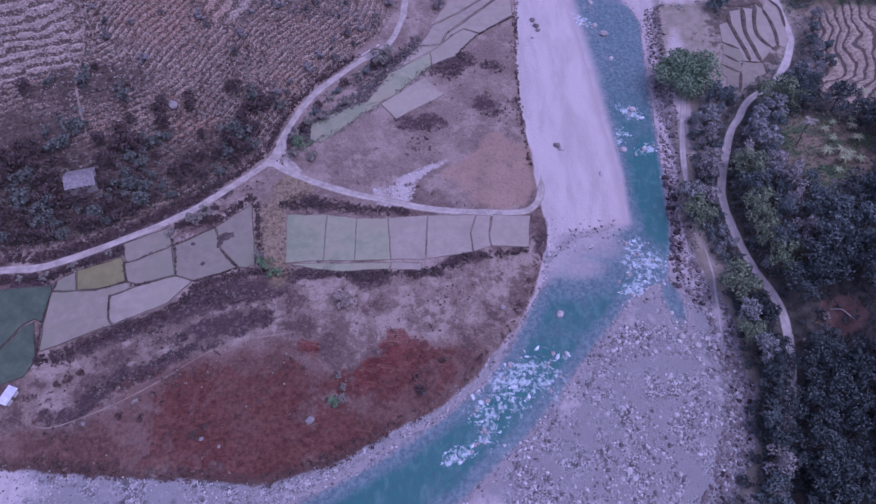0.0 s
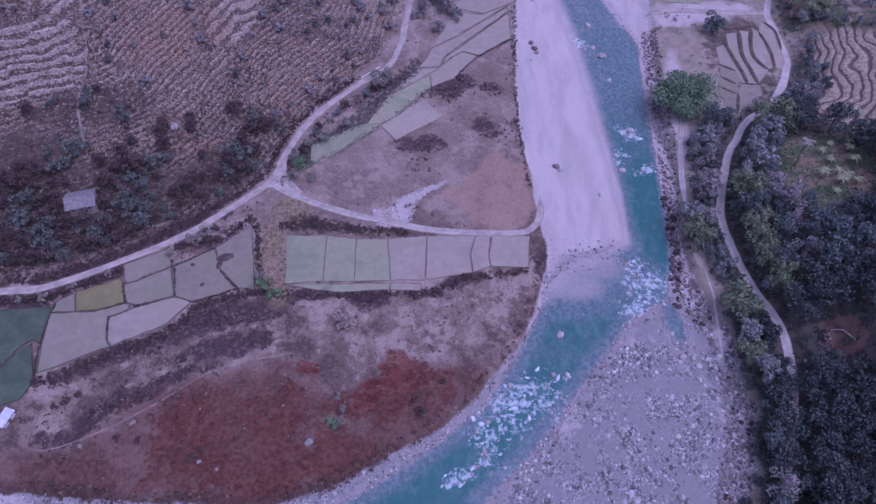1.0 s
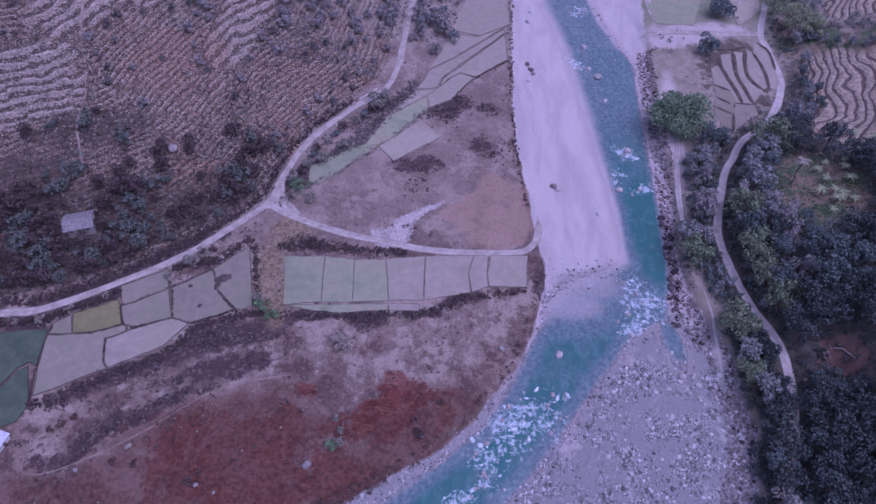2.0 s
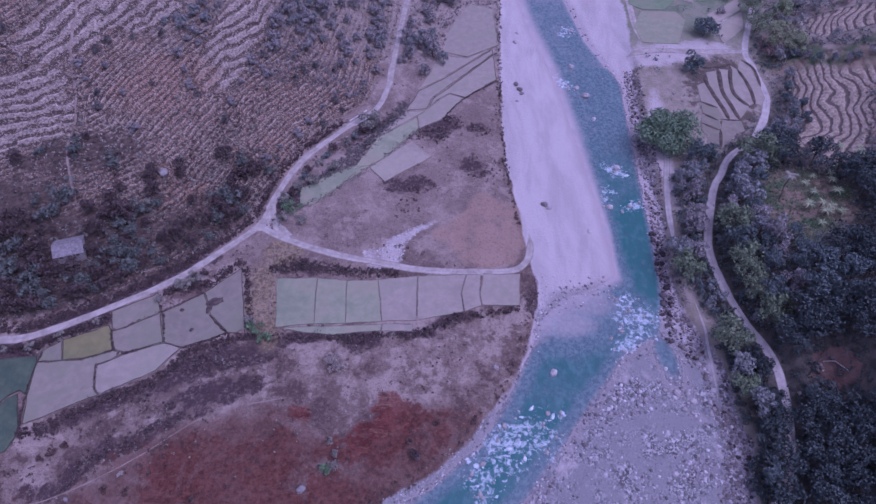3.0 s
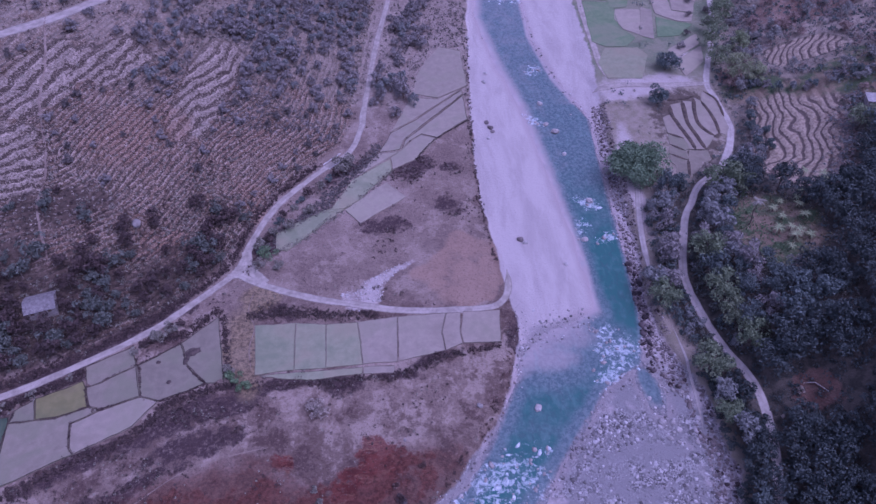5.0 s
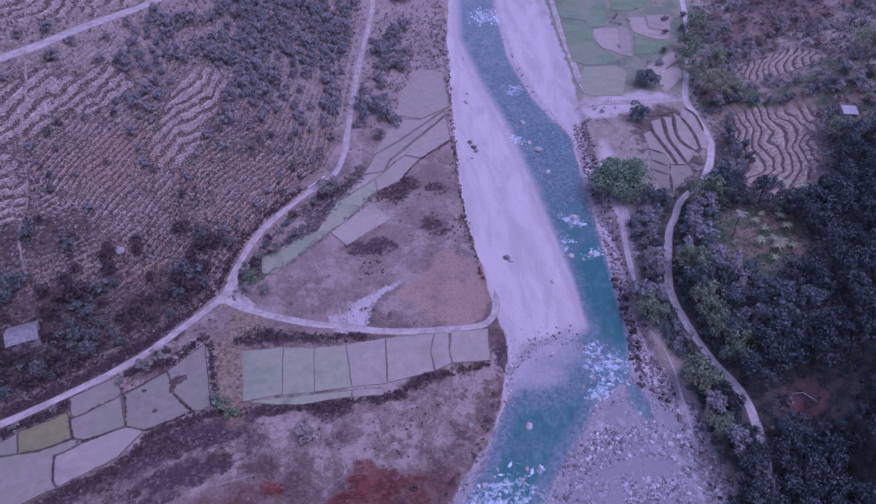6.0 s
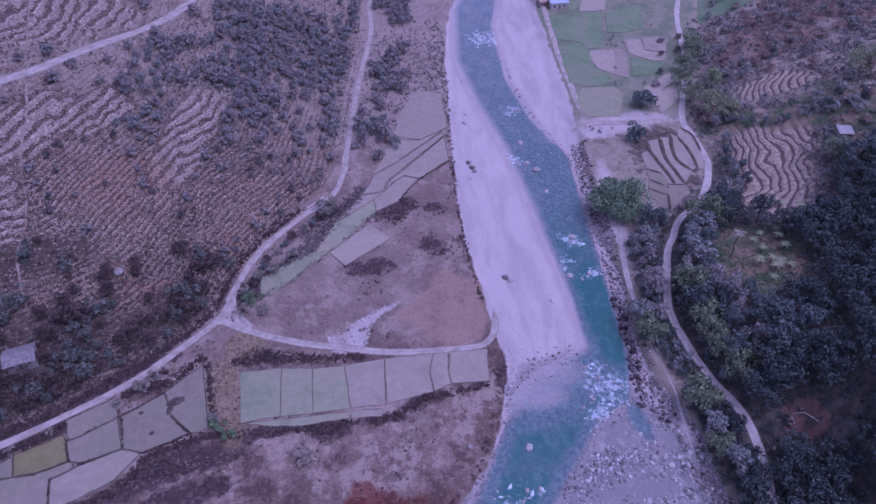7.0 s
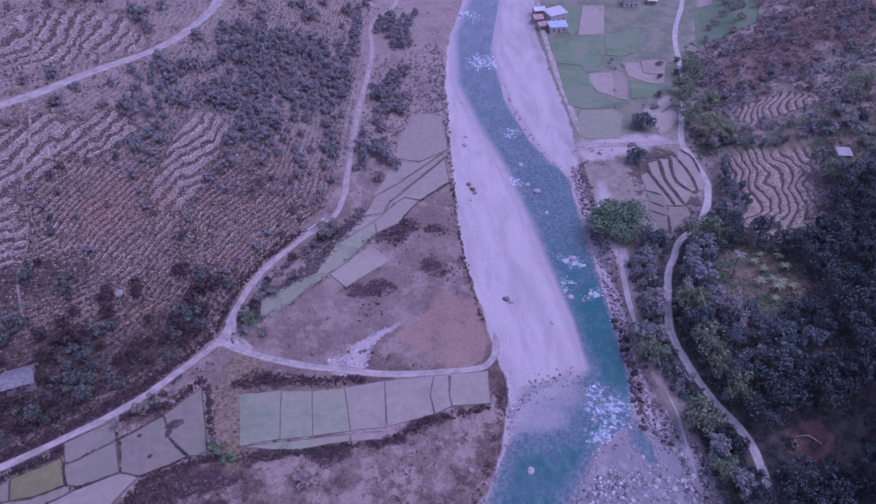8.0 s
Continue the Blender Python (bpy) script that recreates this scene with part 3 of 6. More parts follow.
BUND = plain("weedy_earth_bund", (0.10, 0.085, 0.07), (0.27, 0.23, 0.19), 0.35, 0.95, (0.07, 0.065, 0.045), 0.1)
ROCK = plain("river_boulder", (0.24, 0.22, 0.205), (0.47, 0.44, 0.42), 0.8, 0.85, (0.18, 0.16, 0.15), 0.08, 0.6)
WEATHERED = plain("weathered_field_stone", (0.13, 0.115, 0.105), (0.30, 0.275, 0.255), 0.8, 0.9, (0.1, 0.09, 0.08), 0.08, 0.5)
WET_ROCK = plain("dark_reddish_rock", (0.075, 0.060, 0.056), (0.24, 0.20, 0.19), 0.8, 0.6, (0.05, 0.045, 0.042), 0.08, 0.6)
FOAM = plain("white_foam", (0.28, 0.35, 0.37), (0.58, 0.62, 0.64), 0.5, 0.6, (0.3, 0.4, 0.42), 0.1)
RUBBLE = plain("white_rubble", (0.32, 0.29, 0.27), (0.50, 0.47, 0.45), 0.8, 0.95, (0.34, 0.31, 0.29), 0.1)
BARK = plain("grey_bark", (0.09, 0.07, 0.055), (0.20, 0.165, 0.135), 1.5, 0.95, (0.06, 0.05, 0.04), 0.05)
LEAF = leaf_material("forest_leaves", (0.055, 0.076, 0.071), (0.108, 0.138, 0.128), (0.124, 0.150, 0.138))
# forest leaves darkened to stand for woodland shade and lens falloff
LEAF_SHADED = leaf_material("deep_shade_leaves", (0.024, 0.034, 0.032), (0.066, 0.084, 0.079), (0.078, 0.095, 0.087))
LEAF_GROVE = leaf_material("grey_green_grove_leaves", (0.074, 0.069, 0.066), (0.285, 0.262, 0.244), (0.215, 0.203, 0.190))
LEAF_THICKET = leaf_material("thicket_leaves", (0.024, 0.032, 0.027), (0.145, 0.158, 0.132), (0.090, 0.102, 0.084))
# russet leaves, lightened for the haze over the upper east slope
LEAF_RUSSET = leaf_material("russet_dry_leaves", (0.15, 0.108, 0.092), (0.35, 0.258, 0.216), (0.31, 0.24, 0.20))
LEAF_DUST = leaf_material("dusty_blue_green_leaves", (0.095, 0.105, 0.098), (0.24, 0.25, 0.234), (0.21, 0.22, 0.205))
# grey-green leaves with distance haze put into the colour
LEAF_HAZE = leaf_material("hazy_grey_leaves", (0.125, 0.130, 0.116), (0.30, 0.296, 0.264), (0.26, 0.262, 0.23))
LEAF_STRAW = leaf_material("straw_and_green_blades", (0.075, 0.095, 0.045), (0.27, 0.215, 0.135), (0.16, 0.17, 0.09))
LEAF_RUST = leaf_material("rusty_weed_leaves", (0.045, 0.025, 0.022), (0.125, 0.076, 0.064), (0.10, 0.07, 0.055))
LEAF_DUSK = leaf_material("dark_dusty_leaves", (0.052, 0.047, 0.045), (0.175, 0.156, 0.140), (0.148, 0.136, 0.122))
LEAF_MOSS = leaf_material("mossy_green_leaves", (0.060, 0.090, 0.050), (0.185, 0.235, 0.135), (0.20, 0.215, 0.14))
LEAF_GREEN = leaf_material("bright_green_leaves", (0.065, 0.112, 0.056), (0.150, 0.222, 0.112), (0.16, 0.22, 0.13))
LEAF_DRY = leaf_material("dry_grey_leaves", (0.13, 0.108, 0.09), (0.40, 0.345, 0.29), (0.30, 0.27, 0.225))
LEAF_SCRUB = leaf_material("hillside_scrub_leaves", (0.075, 0.078, 0.060), (0.26, 0.24, 0.195), (0.225, 0.215, 0.17))
LEAF_WEED = leaf_material("dark_weed_leaves", (0.032, 0.023, 0.023), (0.098, 0.067, 0.061), (0.075, 0.060, 0.052))
LEAF_FIG = leaf_material("dusty_fig_leaves", (0.052, 0.092, 0.050), (0.140, 0.215, 0.118), (0.155, 0.21, 0.13))
LEAF_BAMBOO = leaf_material("bamboo_leaves", (0.115, 0.155, 0.080), (0.245, 0.29, 0.155), (0.29, 0.305, 0.185))
STONE_WALL = plain("dry_stone", (0.24, 0.21, 0.19), (0.44, 0.40, 0.36), 1.5, 0.9, (0.15, 0.13, 0.12), 0.08)
PLASTER = plain("lime_plaster", (0.46, 0.42, 0.39), (0.58, 0.54, 0.51), 0.8, 0.9, (0.38, 0.34, 0.31), 0.02)
TIN = plain("weathered_tin_sheet", (0.36, 0.37, 0.39), (0.56, 0.57, 0.60), 0.7, 0.5, (0.3, 0.26, 0.24), 0.02)
TIN_GREY = plain("dull_grey_sheet", (0.22, 0.21, 0.205), (0.34, 0.325, 0.315), 0.7, 0.7, (0.18, 0.16, 0.15), 0.02)
TIN_BLUE = plain("blue_painted_tin", (0.28, 0.33, 0.38), (0.39, 0.435, 0.475), 0.7, 0.5, (0.33, 0.34, 0.35), 0.02)
TIN_RED = plain("rust_red_tin", (0.29, 0.19, 0.165), (0.40, 0.285, 0.25), 0.7, 0.6, (0.2, 0.11, 0.09), 0.02)
THATCH = plain("grey_slate_roof", (0.12, 0.108, 0.104), (0.24, 0.222, 0.214), 1.2, 0.9, (0.10, 0.085, 0.085), 0.08)
WOOD = plain("old_timber", (0.10, 0.07, 0.05), (0.19, 0.14, 0.10), 2.0, 0.85, (0.07, 0.05, 0.04), 0.02)
CANVAS = plain("white_plastic_sheet", (0.34, 0.33, 0.33), (0.46, 0.45, 0.45), 0.8, 0.6, (0.26, 0.25, 0.24), 0.02)


# ---- building helpers ----
def mesh_of(name, verts, faces, material, smooth=False):
    """A mesh from arrays; faces all of one size, or a list."""
    me = bpy.data.meshes.new(name)
    me.from_pydata([tuple(map(float, v)) for v in verts], [], [tuple(map(int, f)) for f in faces])
    me.materials.append(material)
    if smooth:
        me.shade_smooth()
    me.update()
    return me


def grid_mesh(name, verts, quads, material, smooth=True):
    """A large mesh of quads, filled in from arrays."""
    me = bpy.data.meshes.new(name)
    me.vertices.add(len(verts))
    me.vertices.foreach_set("co", np.asarray(verts, np.float32).ravel())
    n = quads.shape[1]
    me.loops.add(quads.size)
    me.loops.foreach_set("vertex_index", quads.astype(np.int32).ravel())
    me.polygons.add(len(quads))
    me.polygons.foreach_set("loop_start", np.arange(0, quads.size, n, dtype=np.int32))
    me.materials.append(material)
    me.update(calc_edges=True)
    me.validate()
    if smooth:
        me.shade_smooth()
    return me


def give(me, name, values):
    me.attributes.new(name, "FLOAT", "POINT").data.foreach_set("value", np.asarray(values, np.float32).ravel())


def thing(name, label, category, at=(0, 0, 0), turn=0.0, group="", kind="", size=1.0):
    """An Empty at the base of a thing, which its parts hang from."""
    ob = new(name)
    ob.empty_display_size = 0.2
    ob.matrix_world = pose(*at, 0, 0, turn) @ Matrix.Scale(size, 4)
    return tagged(ob, label, category, group, kind)


def part(name, me, parent, label=""):
    """A mesh, or a bmesh with its material, as a part under a thing."""
    if isinstance(me, tuple):
        bm, material = me
        me = bpy.data.meshes.new(name)
        bm.to_mesh(me)
        bm.free()
        me.materials.append(material)
    ob = new(name, me)
    ob.parent = parent
    return tagged(ob, label)


def net(xs, ys):
    gx, gy = np.meshgrid(xs, ys, indexing="ij")
    i = np.arange(len(xs) * len(ys)).reshape(len(xs), len(ys))
    quads = np.stack([i[:-1, :-1], i[1:, :-1], i[1:, 1:], i[:-1, 1:]], -1).reshape(-1, 4)
    return gx.ravel(), gy.ravel(), quads


def spaced(low, high, step, reach, growth=1.28):
    """Even steps from low to high, and ever longer ones out to the reach."""
    inner = np.arange(low, high + step / 2, step)
    left, right, s = [], [], step
    while (left[-1] if left else low) > -reach:
        s *= growth
        left.append((left[-1] if left else low) - s)
        right.append((right[-1] if right else inner[-1]) + s)
    return np.array([*left[::-1], *inner, *right])


# ---- the ground: one sheet to the horizon ----
RED = [(-12.5, 74.5, 16, 9, 18), (-61, 66, 15, 9, 12), (-45, 55, 25, 12, 6), (-42, 68, 14, 6, 10), (-36.5, 82, 5, 3.5, 0)]
ORANGE = [(20, 147, 15, 16, 20), (-55.5, 182.5, 5.5, 6.5, 0), (-80, 160, 8, 5.5, 20), (-92, 203, 20, 13, 40)]
SCRUB = [(-54, 101, 11, 5, 18), (-22.5, 104, 6, 4.5, -5), (-36, 106, 26, 1.8, -2), (6, 110, 10, 1.8, 10), (-60, 88, 12, 5, 20), (-104, 115, 14, 2.5, 22), (-74, 134, 12, 2.5, 38), (-64, 125, 3, 4, 0), (119, 212, 13, 27, 0), (-69, 97, 14, 5, 35), (-97, 68, 13, 3.5, 30), (3, 197, 9, 6, 30), (-5, 169, 8, 5.5, 40), (16, 178, 6, 5, 0), (19, 198, 6, 4, 20), (33.5, 120, 2.5, 14, 0)]
SCRUB += [(-100, 122.5, 40, 3.2, 26), (-76, 139, 14, 3, 42), (-74, 77, 17, 3, 26), (-88, 87, 22, 3, 25), (-44, 165, 5, 16, -35), (-22, 201, 14, 4, 40), (-38, 134, 8, 3, -20), (-9, 106, 11, 1.6, 5), (-124, 106, 11, 3, 5)]
FERN = [(111.6, 87.1, 7, 8, 0), (148, 243, 5, 9, 0), (196, 290, 34, 22, 30), (232, 300, 30, 30, 0)]
BARE = [(-9, 142, 10, 3, 45), (-1, 149, 7, 1.7, 50), (-14, 138, 5, 2.5, 5), (108, 244, 24, 8, 0), (96, 240, 9, 7, 0), (130, 262, 9, 9, 30), (90, 205, 4, 16, 0), (87.5, 172, 3.5, 14, 8)]
OLIVE = [(-51.5, 121, 6.5, 19, 5), (-46, 139, 8, 6, 0)]
EARTH = [(-62, 73, 30, 7, 16), (-48, 64, 30, 16, 12), (-80, 56, 46, 9, 4), (-12, 66, 30, 10, 32), (-40, 52, 40, 7, 5)]
GLADE = [(91, 168, 5, 16, 0), (121, 156, 9, 11, 0), (123, 146, 13, 19, -15), (152, 232, 14, 10, 0), (180, 222, 22, 10, 0), (188, 205, 16, 30, -10)]
THICKET = [(-136, 142, 32, 16, 10), (-112, 132, 42, 16, 25), (-78, 148, 20, 10, 35), (-111, 165, 20, 6, 15)]
STONY = [(-30, 47, 95, 13, 3), (30, 54, 26, 18, 30), (58, 66, 32, 48, -25), (50, 112, 18, 16, 0), (-60, 40, 60, 10, 0), (8, 66, 55, 9, 42), (82, 150, 3, 60, 0)]



def blotch(x, y, rows, seed=1):
    """About 1 at the heart of ragged patches, falling to below 0 outside them."""
    x, y = x + 5 * rough(x, y, 18, seed + 2), y + 5 * rough(x, y, 18, seed + 4)
    out = np.full(np.shape(x), -3.0)
    for cx, cy, a, b, turn in rows:
        c, t = math.cos(math.radians(turn)), math.sin(math.radians(turn))
        out = np.maximum(out, 1 - (((x - cx) * c + (y - cy) * t) / a) ** 2 - ((-(x - cx) * t + (y - cy) * c) / b) ** 2)
    return out + 0.45 * rough(x, y, 7, seed, 3)


px, py, quads = net(spaced(-178, 258, 0.84, 3300), spaced(36, 420, 0.8, 3300))
got = land(px, py)
me = grid_mesh("ground", np.stack([px, py, got["z"]], 1), quads, GROUND)
for key in ("d_w", "d_e", "wet", "h_w", "h_e", "pale", "east_steps", "level_w", "level_e"):
    give(me, key, np.clip(got[key], -60, 200))
for key, rows in (("red", RED), ("orange", ORANGE), ("scrub", SCRUB), ("fern", FERN), ("stony", STONY), ("bare", BARE), ("thicket", THICKET), ("olive", OLIVE), ("glade", GLADE), ("earth", EARTH)):
    give(me, key, blotch(px, py, rows))
give(me, "brim", 0.12 + 0.88 * ease(6, -34, px) + 0.3 * ease(128, 150, py))
give(me, "east_of", np.clip(px + 28, -50, 50))
give(me, "north", np.clip(py, -500, 900))
tagged(new("ground", me), "dry brown valley floor and terraced hillsides with pale gravel banks", "ground", kind="structure")

# ---- the river ----
FOAM_AT = [(19, 70, 21, 11, 44), (66, 111, 8.5, 9, 0), (62, 102, 6, 7, 20), (72, 156, 3.5, 5, 0), (64, 165, 4, 6, 0), (68, 178, 6, 5, 0), (62, 119, 5, 3, 20), (4, 54, 6, 3, 40), (62, 386, 7, 9, 20), (66, 330, 11, 16, 20), (62, 262, 4, 4, 0), (60, 228, 5, 7, 20)]
wx, wy, quads = net(np.concatenate([np.arange(-900, -60, 30), np.arange(-60, 130, 0.8), np.arange(130, 460, 15)]),
                    np.concatenate([np.arange(-60, 36, 8), np.arange(36, 420, 0.8), np.arange(420, 1300, 20)]))
banks = water_in(wx, wy)
near = banks > -9
keep = near[quads].all(1)
index = np.cumsum(near) - 1
quads = index[quads[keep]]
wx, wy, banks = wx[near], wy[near], banks[near]
from_west = -side(wx, wy, WATER_W)[0]
foam = blotch(wx, wy, FOAM_AT, 2)
swell = 0.05 * rough(wx, wy, 5, 1) + 0.16 * np.clip(foam + 0.3, 0, 1) * rough(wx, wy, 2.4, 5)
me = grid_mesh("river", np.stack([wx, wy, swell], 1), quads, WATER)
SHOAL = [(49, 119, 16, 8), (42.5, 112.5, 13, 9)]
shoal = ease(1.7, 0.3, np.min([np.hypot((wx - a) / c, (wy - b) / d) for a, b, c, d in SHOAL], 0))
# depth along the river; low values beyond y 170 paint in sky reflection
depth_sheen = np.interp(wy, [40, 70, 95, 112, 122, 146, 165, 200, 420], [0.92, 0.84, 0.74, 0.58, 0.95, 1.05, 0.72, 0.40, 0.30])
ramp = np.clip(np.minimum(from_west / np.interp(wy, [60, 96, 106, 120, 150, 190], [1.3, 1.8, 4.5, 6, 5.5, 4.5]), banks / np.interp(wy, [60, 96, 108, 112], [5.5, 5.0, 3.0, 1.6])), 0, 1.1)
give(me, "deep", (1 - 0.8 * shoal) * ramp * ease(-0.2, 1.0, banks) * depth_sheen)
give(me, "sandy", np.maximum(0.7 * shoal, ease(115, 130, wy) * np.where(wy > 236, 1.0, ease(16, 8, from_west))))
give(me, "foam", np.clip(foam, -3, 1))
tagged(new("river", me), "clear turquoise mountain river with white rapids between gravel banks", "river", kind="structure")


# ---- roads and paths ----
def road(name, line, half, label, material, lift=0.07, seed=0, taper=(0, 0), category="road"):
    """A track of packed earth laid over the land, with two wheel ruts and ragged edges."""
    line = curve(line, 1.2)
    keep = (np.abs(line[:, 0]) < 420) & (line[:, 1] > -60) & (line[:, 1] < 720)
    line = line[keep]
    ahead = np.gradient(line, axis=0)
    across = np.stack([-ahead[:, 1], ahead[:, 0]], 1) / np.hypot(*ahead.T)[:, None]
    steps = np.array([-1.0, -0.75, -0.5, -0.25, 0, 0.25, 0.5, 0.75, 1.0])
    dip = np.array([-0.10, 0.0, -0.05, 0.02, 0.04, 0.02, -0.05, 0.0, -0.10])
    wide = half * (1 + 0.16 * rough(line[:, 0], line[:, 1], 9, seed, 2) + 0.10 * rough(line[:, 0], line[:, 1], 2.5, seed + 1, 2))
    run = np.concatenate([[0], np.cumsum(np.hypot(*np.diff(line, axis=0).T))])
    for width, far in zip(taper, (run, run[-1] - run)):
        if width:
            wide = wide * (0.12 + 0.88 * ease(0, width, far))
    left = half * 0.10 * rough(line[:, 0], line[:, 1], 3, seed + 2, 2)
    p = line[:, None] + across[:, None] * (steps[None, :, None] * wide[:, None, None] + (np.abs(steps)[None, :] * left[:, None])[..., None])
    z = ground_z(p[..., 0].ravel(), p[..., 1].ravel()).reshape(p.shape[:2])
    z = np.maximum(z, z[:, 4:5] - 0.3) + lift + dip
    n, m = p.shape[:2]
    i = np.arange(n * m).reshape(n, m)
    quads = np.stack([i[:-1, :-1], i[1:, :-1], i[1:, 1:], i[:-1, 1:]], -1).reshape(-1, 4)
    me = grid_mesh(name, np.concatenate([p, z[..., None]], -1).reshape(-1, 3), quads[:, ::-1], material)
    give(me, "across", np.tile(steps, n))
    return tagged(new(name, me), label, category, kind="structure")


road("road_west", ROAD_W, 1.38, "pale dirt road winding along the foot of the hillside", TRACK)
road("road_branch", BRANCH, 1.35, "pale dirt side road curving down to the gravel bank", TRACK, 0.10, 1, (0, 7))
road("road_junction", [(-53.9, 161), (-53.0, 156), (-50.8, 151.4), (-46.2, 146.3)], 1.75, "worn earth corner where the dirt roads fork", TRACK, 0.085, 5)
road("road_junction", [(-57.0, 152.6), (-54.2, 152.6), (-51.6, 151.6), (-48.5, 149.2)], 1.7, "worn pale earth in the middle of the fork", TRACK, 0.075, 6)
road("road_east", ROAD_E, 1.5, "narrow grey dirt road through the wooded slope", TRACK_E, 0.08, 2, (150, 0))
road("road_upper", ROAD_UP, 3.0, "pale dirt road cut across the upper hillside", TRACK, 0.12, 3)


def footpath(name, line, half, label, material, lift=0.1, seed=4, taper=(4, 4)):
    return road(name, line, half, label, material, lift, seed, taper)


footpath("road_crossing", [(86, 243), (98, 245), (110, 243.5), (126, 242.5), (137, 243)], 1.7, "pale dirt lane between the gravel bank and the road", TRACK)
PATH_E = [(92, 194), (89, 182.9), (84.3, 161.5), (81.7, 141.7), (82, 136)]
PATH_S = [(82.4, 119), (82.9, 111.6), (83.1, 102.5), (82.2, 91.3), (81.2, 84)]
footpath("path_east", PATH_E, 1.1, "pale footpath down to the rocky river bank", TRACK_E, taper=(0, 14))
footpath("path_south", PATH_S, 0.42, "narrow trodden path above the boulders of the river bank", TRACK_E, taper=(10, 8))
footpath("path_levee", [(95, 250), (93.5, 262), (94, 275), (95, 305), (97, 330), (99, 356), (105, 400)], 1.5, "pale embankment path beside the green fields", TRACK)
footpath("path_meadow", [(-113, 63), (-104, 60), (-92, 64), (-78, 72), (-64, 82), (-52, 86), (-40, 88)], 0.2, "faint trodden path across the dry meadow", TRODDEN, 0.04)
footpath("path_strip", [(-49.4, 143.9), (-50.7, 135.5), (-48.2, 128.6), (-49.1, 120.9), (-47.6, 112.6)], 0.2, "thin pale trodden path between the field strips", TRODDEN, 0.05, 9)
footpath("path_terrace", [(20.9, 308.9), (14.1, 289.8), (7.8, 272.2), (0.4, 258.7)], 1.0, "wide faint track beside the upper fields", TRODDEN, 0.05, 11)
footpath("path_upper", [(8, 396), (4, 404), (0, 420), (-4, 440)], 1.2, "pale dirt lane forking up the hillside", TRACK)


# ---- fields: slabs of tilled soil, each with its own low bund ----
def outline(points, step=1.8, wobble=0.3, seed=0):
    p = np.array(points, float)
    out = []
    for a, b in zip(p, np.roll(p, -1, 0)):
        n = max(1, int(np.hypot(*(b - a)) / step))
        out += [a + (b - a) * k / n for k in range(n)]
    out = np.array(out)
    return out + wobble * np.stack([rough(out[:, 0], out[:, 1], 4, seed, 2), rough(out[:, 0] + 50, out[:, 1], 4, seed, 2)], 1)


def inset(p, by):
    """The outline drawn in by a small width."""
    q, r = np.roll(p, 1, 0), np.roll(p, -1, 0)
    t = r - q
    n = np.stack([-t[:, 1], t[:, 0]], 1) / (np.hypot(*t.T)[:, None] + 1e-9)
    area = 0.5 * np.sum(p[:, 0] * r[:, 1] - r[:, 0] * p[:, 1])
    return p + n * by * np.sign(area)


def field(points, soil, label, lift=0.12, bund=0.22, high=0.16, seed=0, group="paddy fields", name="paddy_field", rim=None, draped=False):
    p = outline(points)
    mid = p.mean(0)
    inner = np.concatenate([mid + (p - mid) * f for f in (0.2, 0.5, 0.8, 1.0)])
    base = float(np.percentile(ground_z(inner[:, 0], inner[:, 1]), 96)) - 0.06
    ob = thing(name, label, "field", (mid[0], mid[1], base), group=group)
    p = inset(p - mid, -0.4) if draped else p - mid
    n = len(p)
    if np.sum(p[:, 0] * np.roll(p[:, 1], -1) - np.roll(p[:, 0], -1) * p[:, 1]) < 0:
        p = p[::-1]
    up = ground_z(p[:, 0] + mid[0], p[:, 1] + mid[1]) - base if draped else np.zeros(n)
    verts = [(v[0], v[1], lift + h) for v, h in zip(p, up)] + [(v[0], v[1], h - 0.9) for v, h in zip(p, up)]
    faces = [[k, n + k, n + (k + 1) % n, (k + 1) % n] for k in range(n)]
    if draped:
        rings = 6
        for r in range(1, rings):
            q = p * (1 - r / rings)
            verts += [(v[0], v[1], h) for v, h in zip(q, ground_z(q[:, 0] + mid[0], q[:, 1] + mid[1]) - base + lift)]
            a, b = (0 if r == 1 else r * n), (r + 1) * n
            faces += [[a + k, a + (k + 1) % n, b + (k + 1) % n, b + k] for k in range(n)]
        faces.append([rings * n + k for k in range(n)])
    else:
        faces.append(list(range(n)))
    part("soil", mesh_of("soil", verts, faces, soil), ob)
    width = bund * (0.35 + 1.1 * bumps(p[:, 0] + mid[0], p[:, 1] + mid[1], 3.0, seed + 1))[:, None]
    top = up + lift + high * (0.5 + bumps(p[:, 0] + mid[0], p[:, 1] + mid[1], 2.0, seed + 3))
    a, b, c = inset(p, -0.02), inset(p, 0), inset(p, 1)
    c = p + (c - p) * width
    b = p + (c - p) * 0.4
    verts = [(v[0], v[1], h - 0.3) for v, h in zip(a, up)] + [(v[0], v[1], h) for v, h in zip(b, top)] + [(v[0], v[1], lift + h + (0.07 if draped else 0.01)) for v, h in zip(c, up)]
    faces = []
    for k in range(n):
        m = (k + 1) % n
        faces += [[k, m, n + m, n + k], [n + k, n + m, 2 * n + m, 2 * n + k]]
    part("bund", mesh_of("bund", verts, faces, rim or BUND), ob)
    return ob


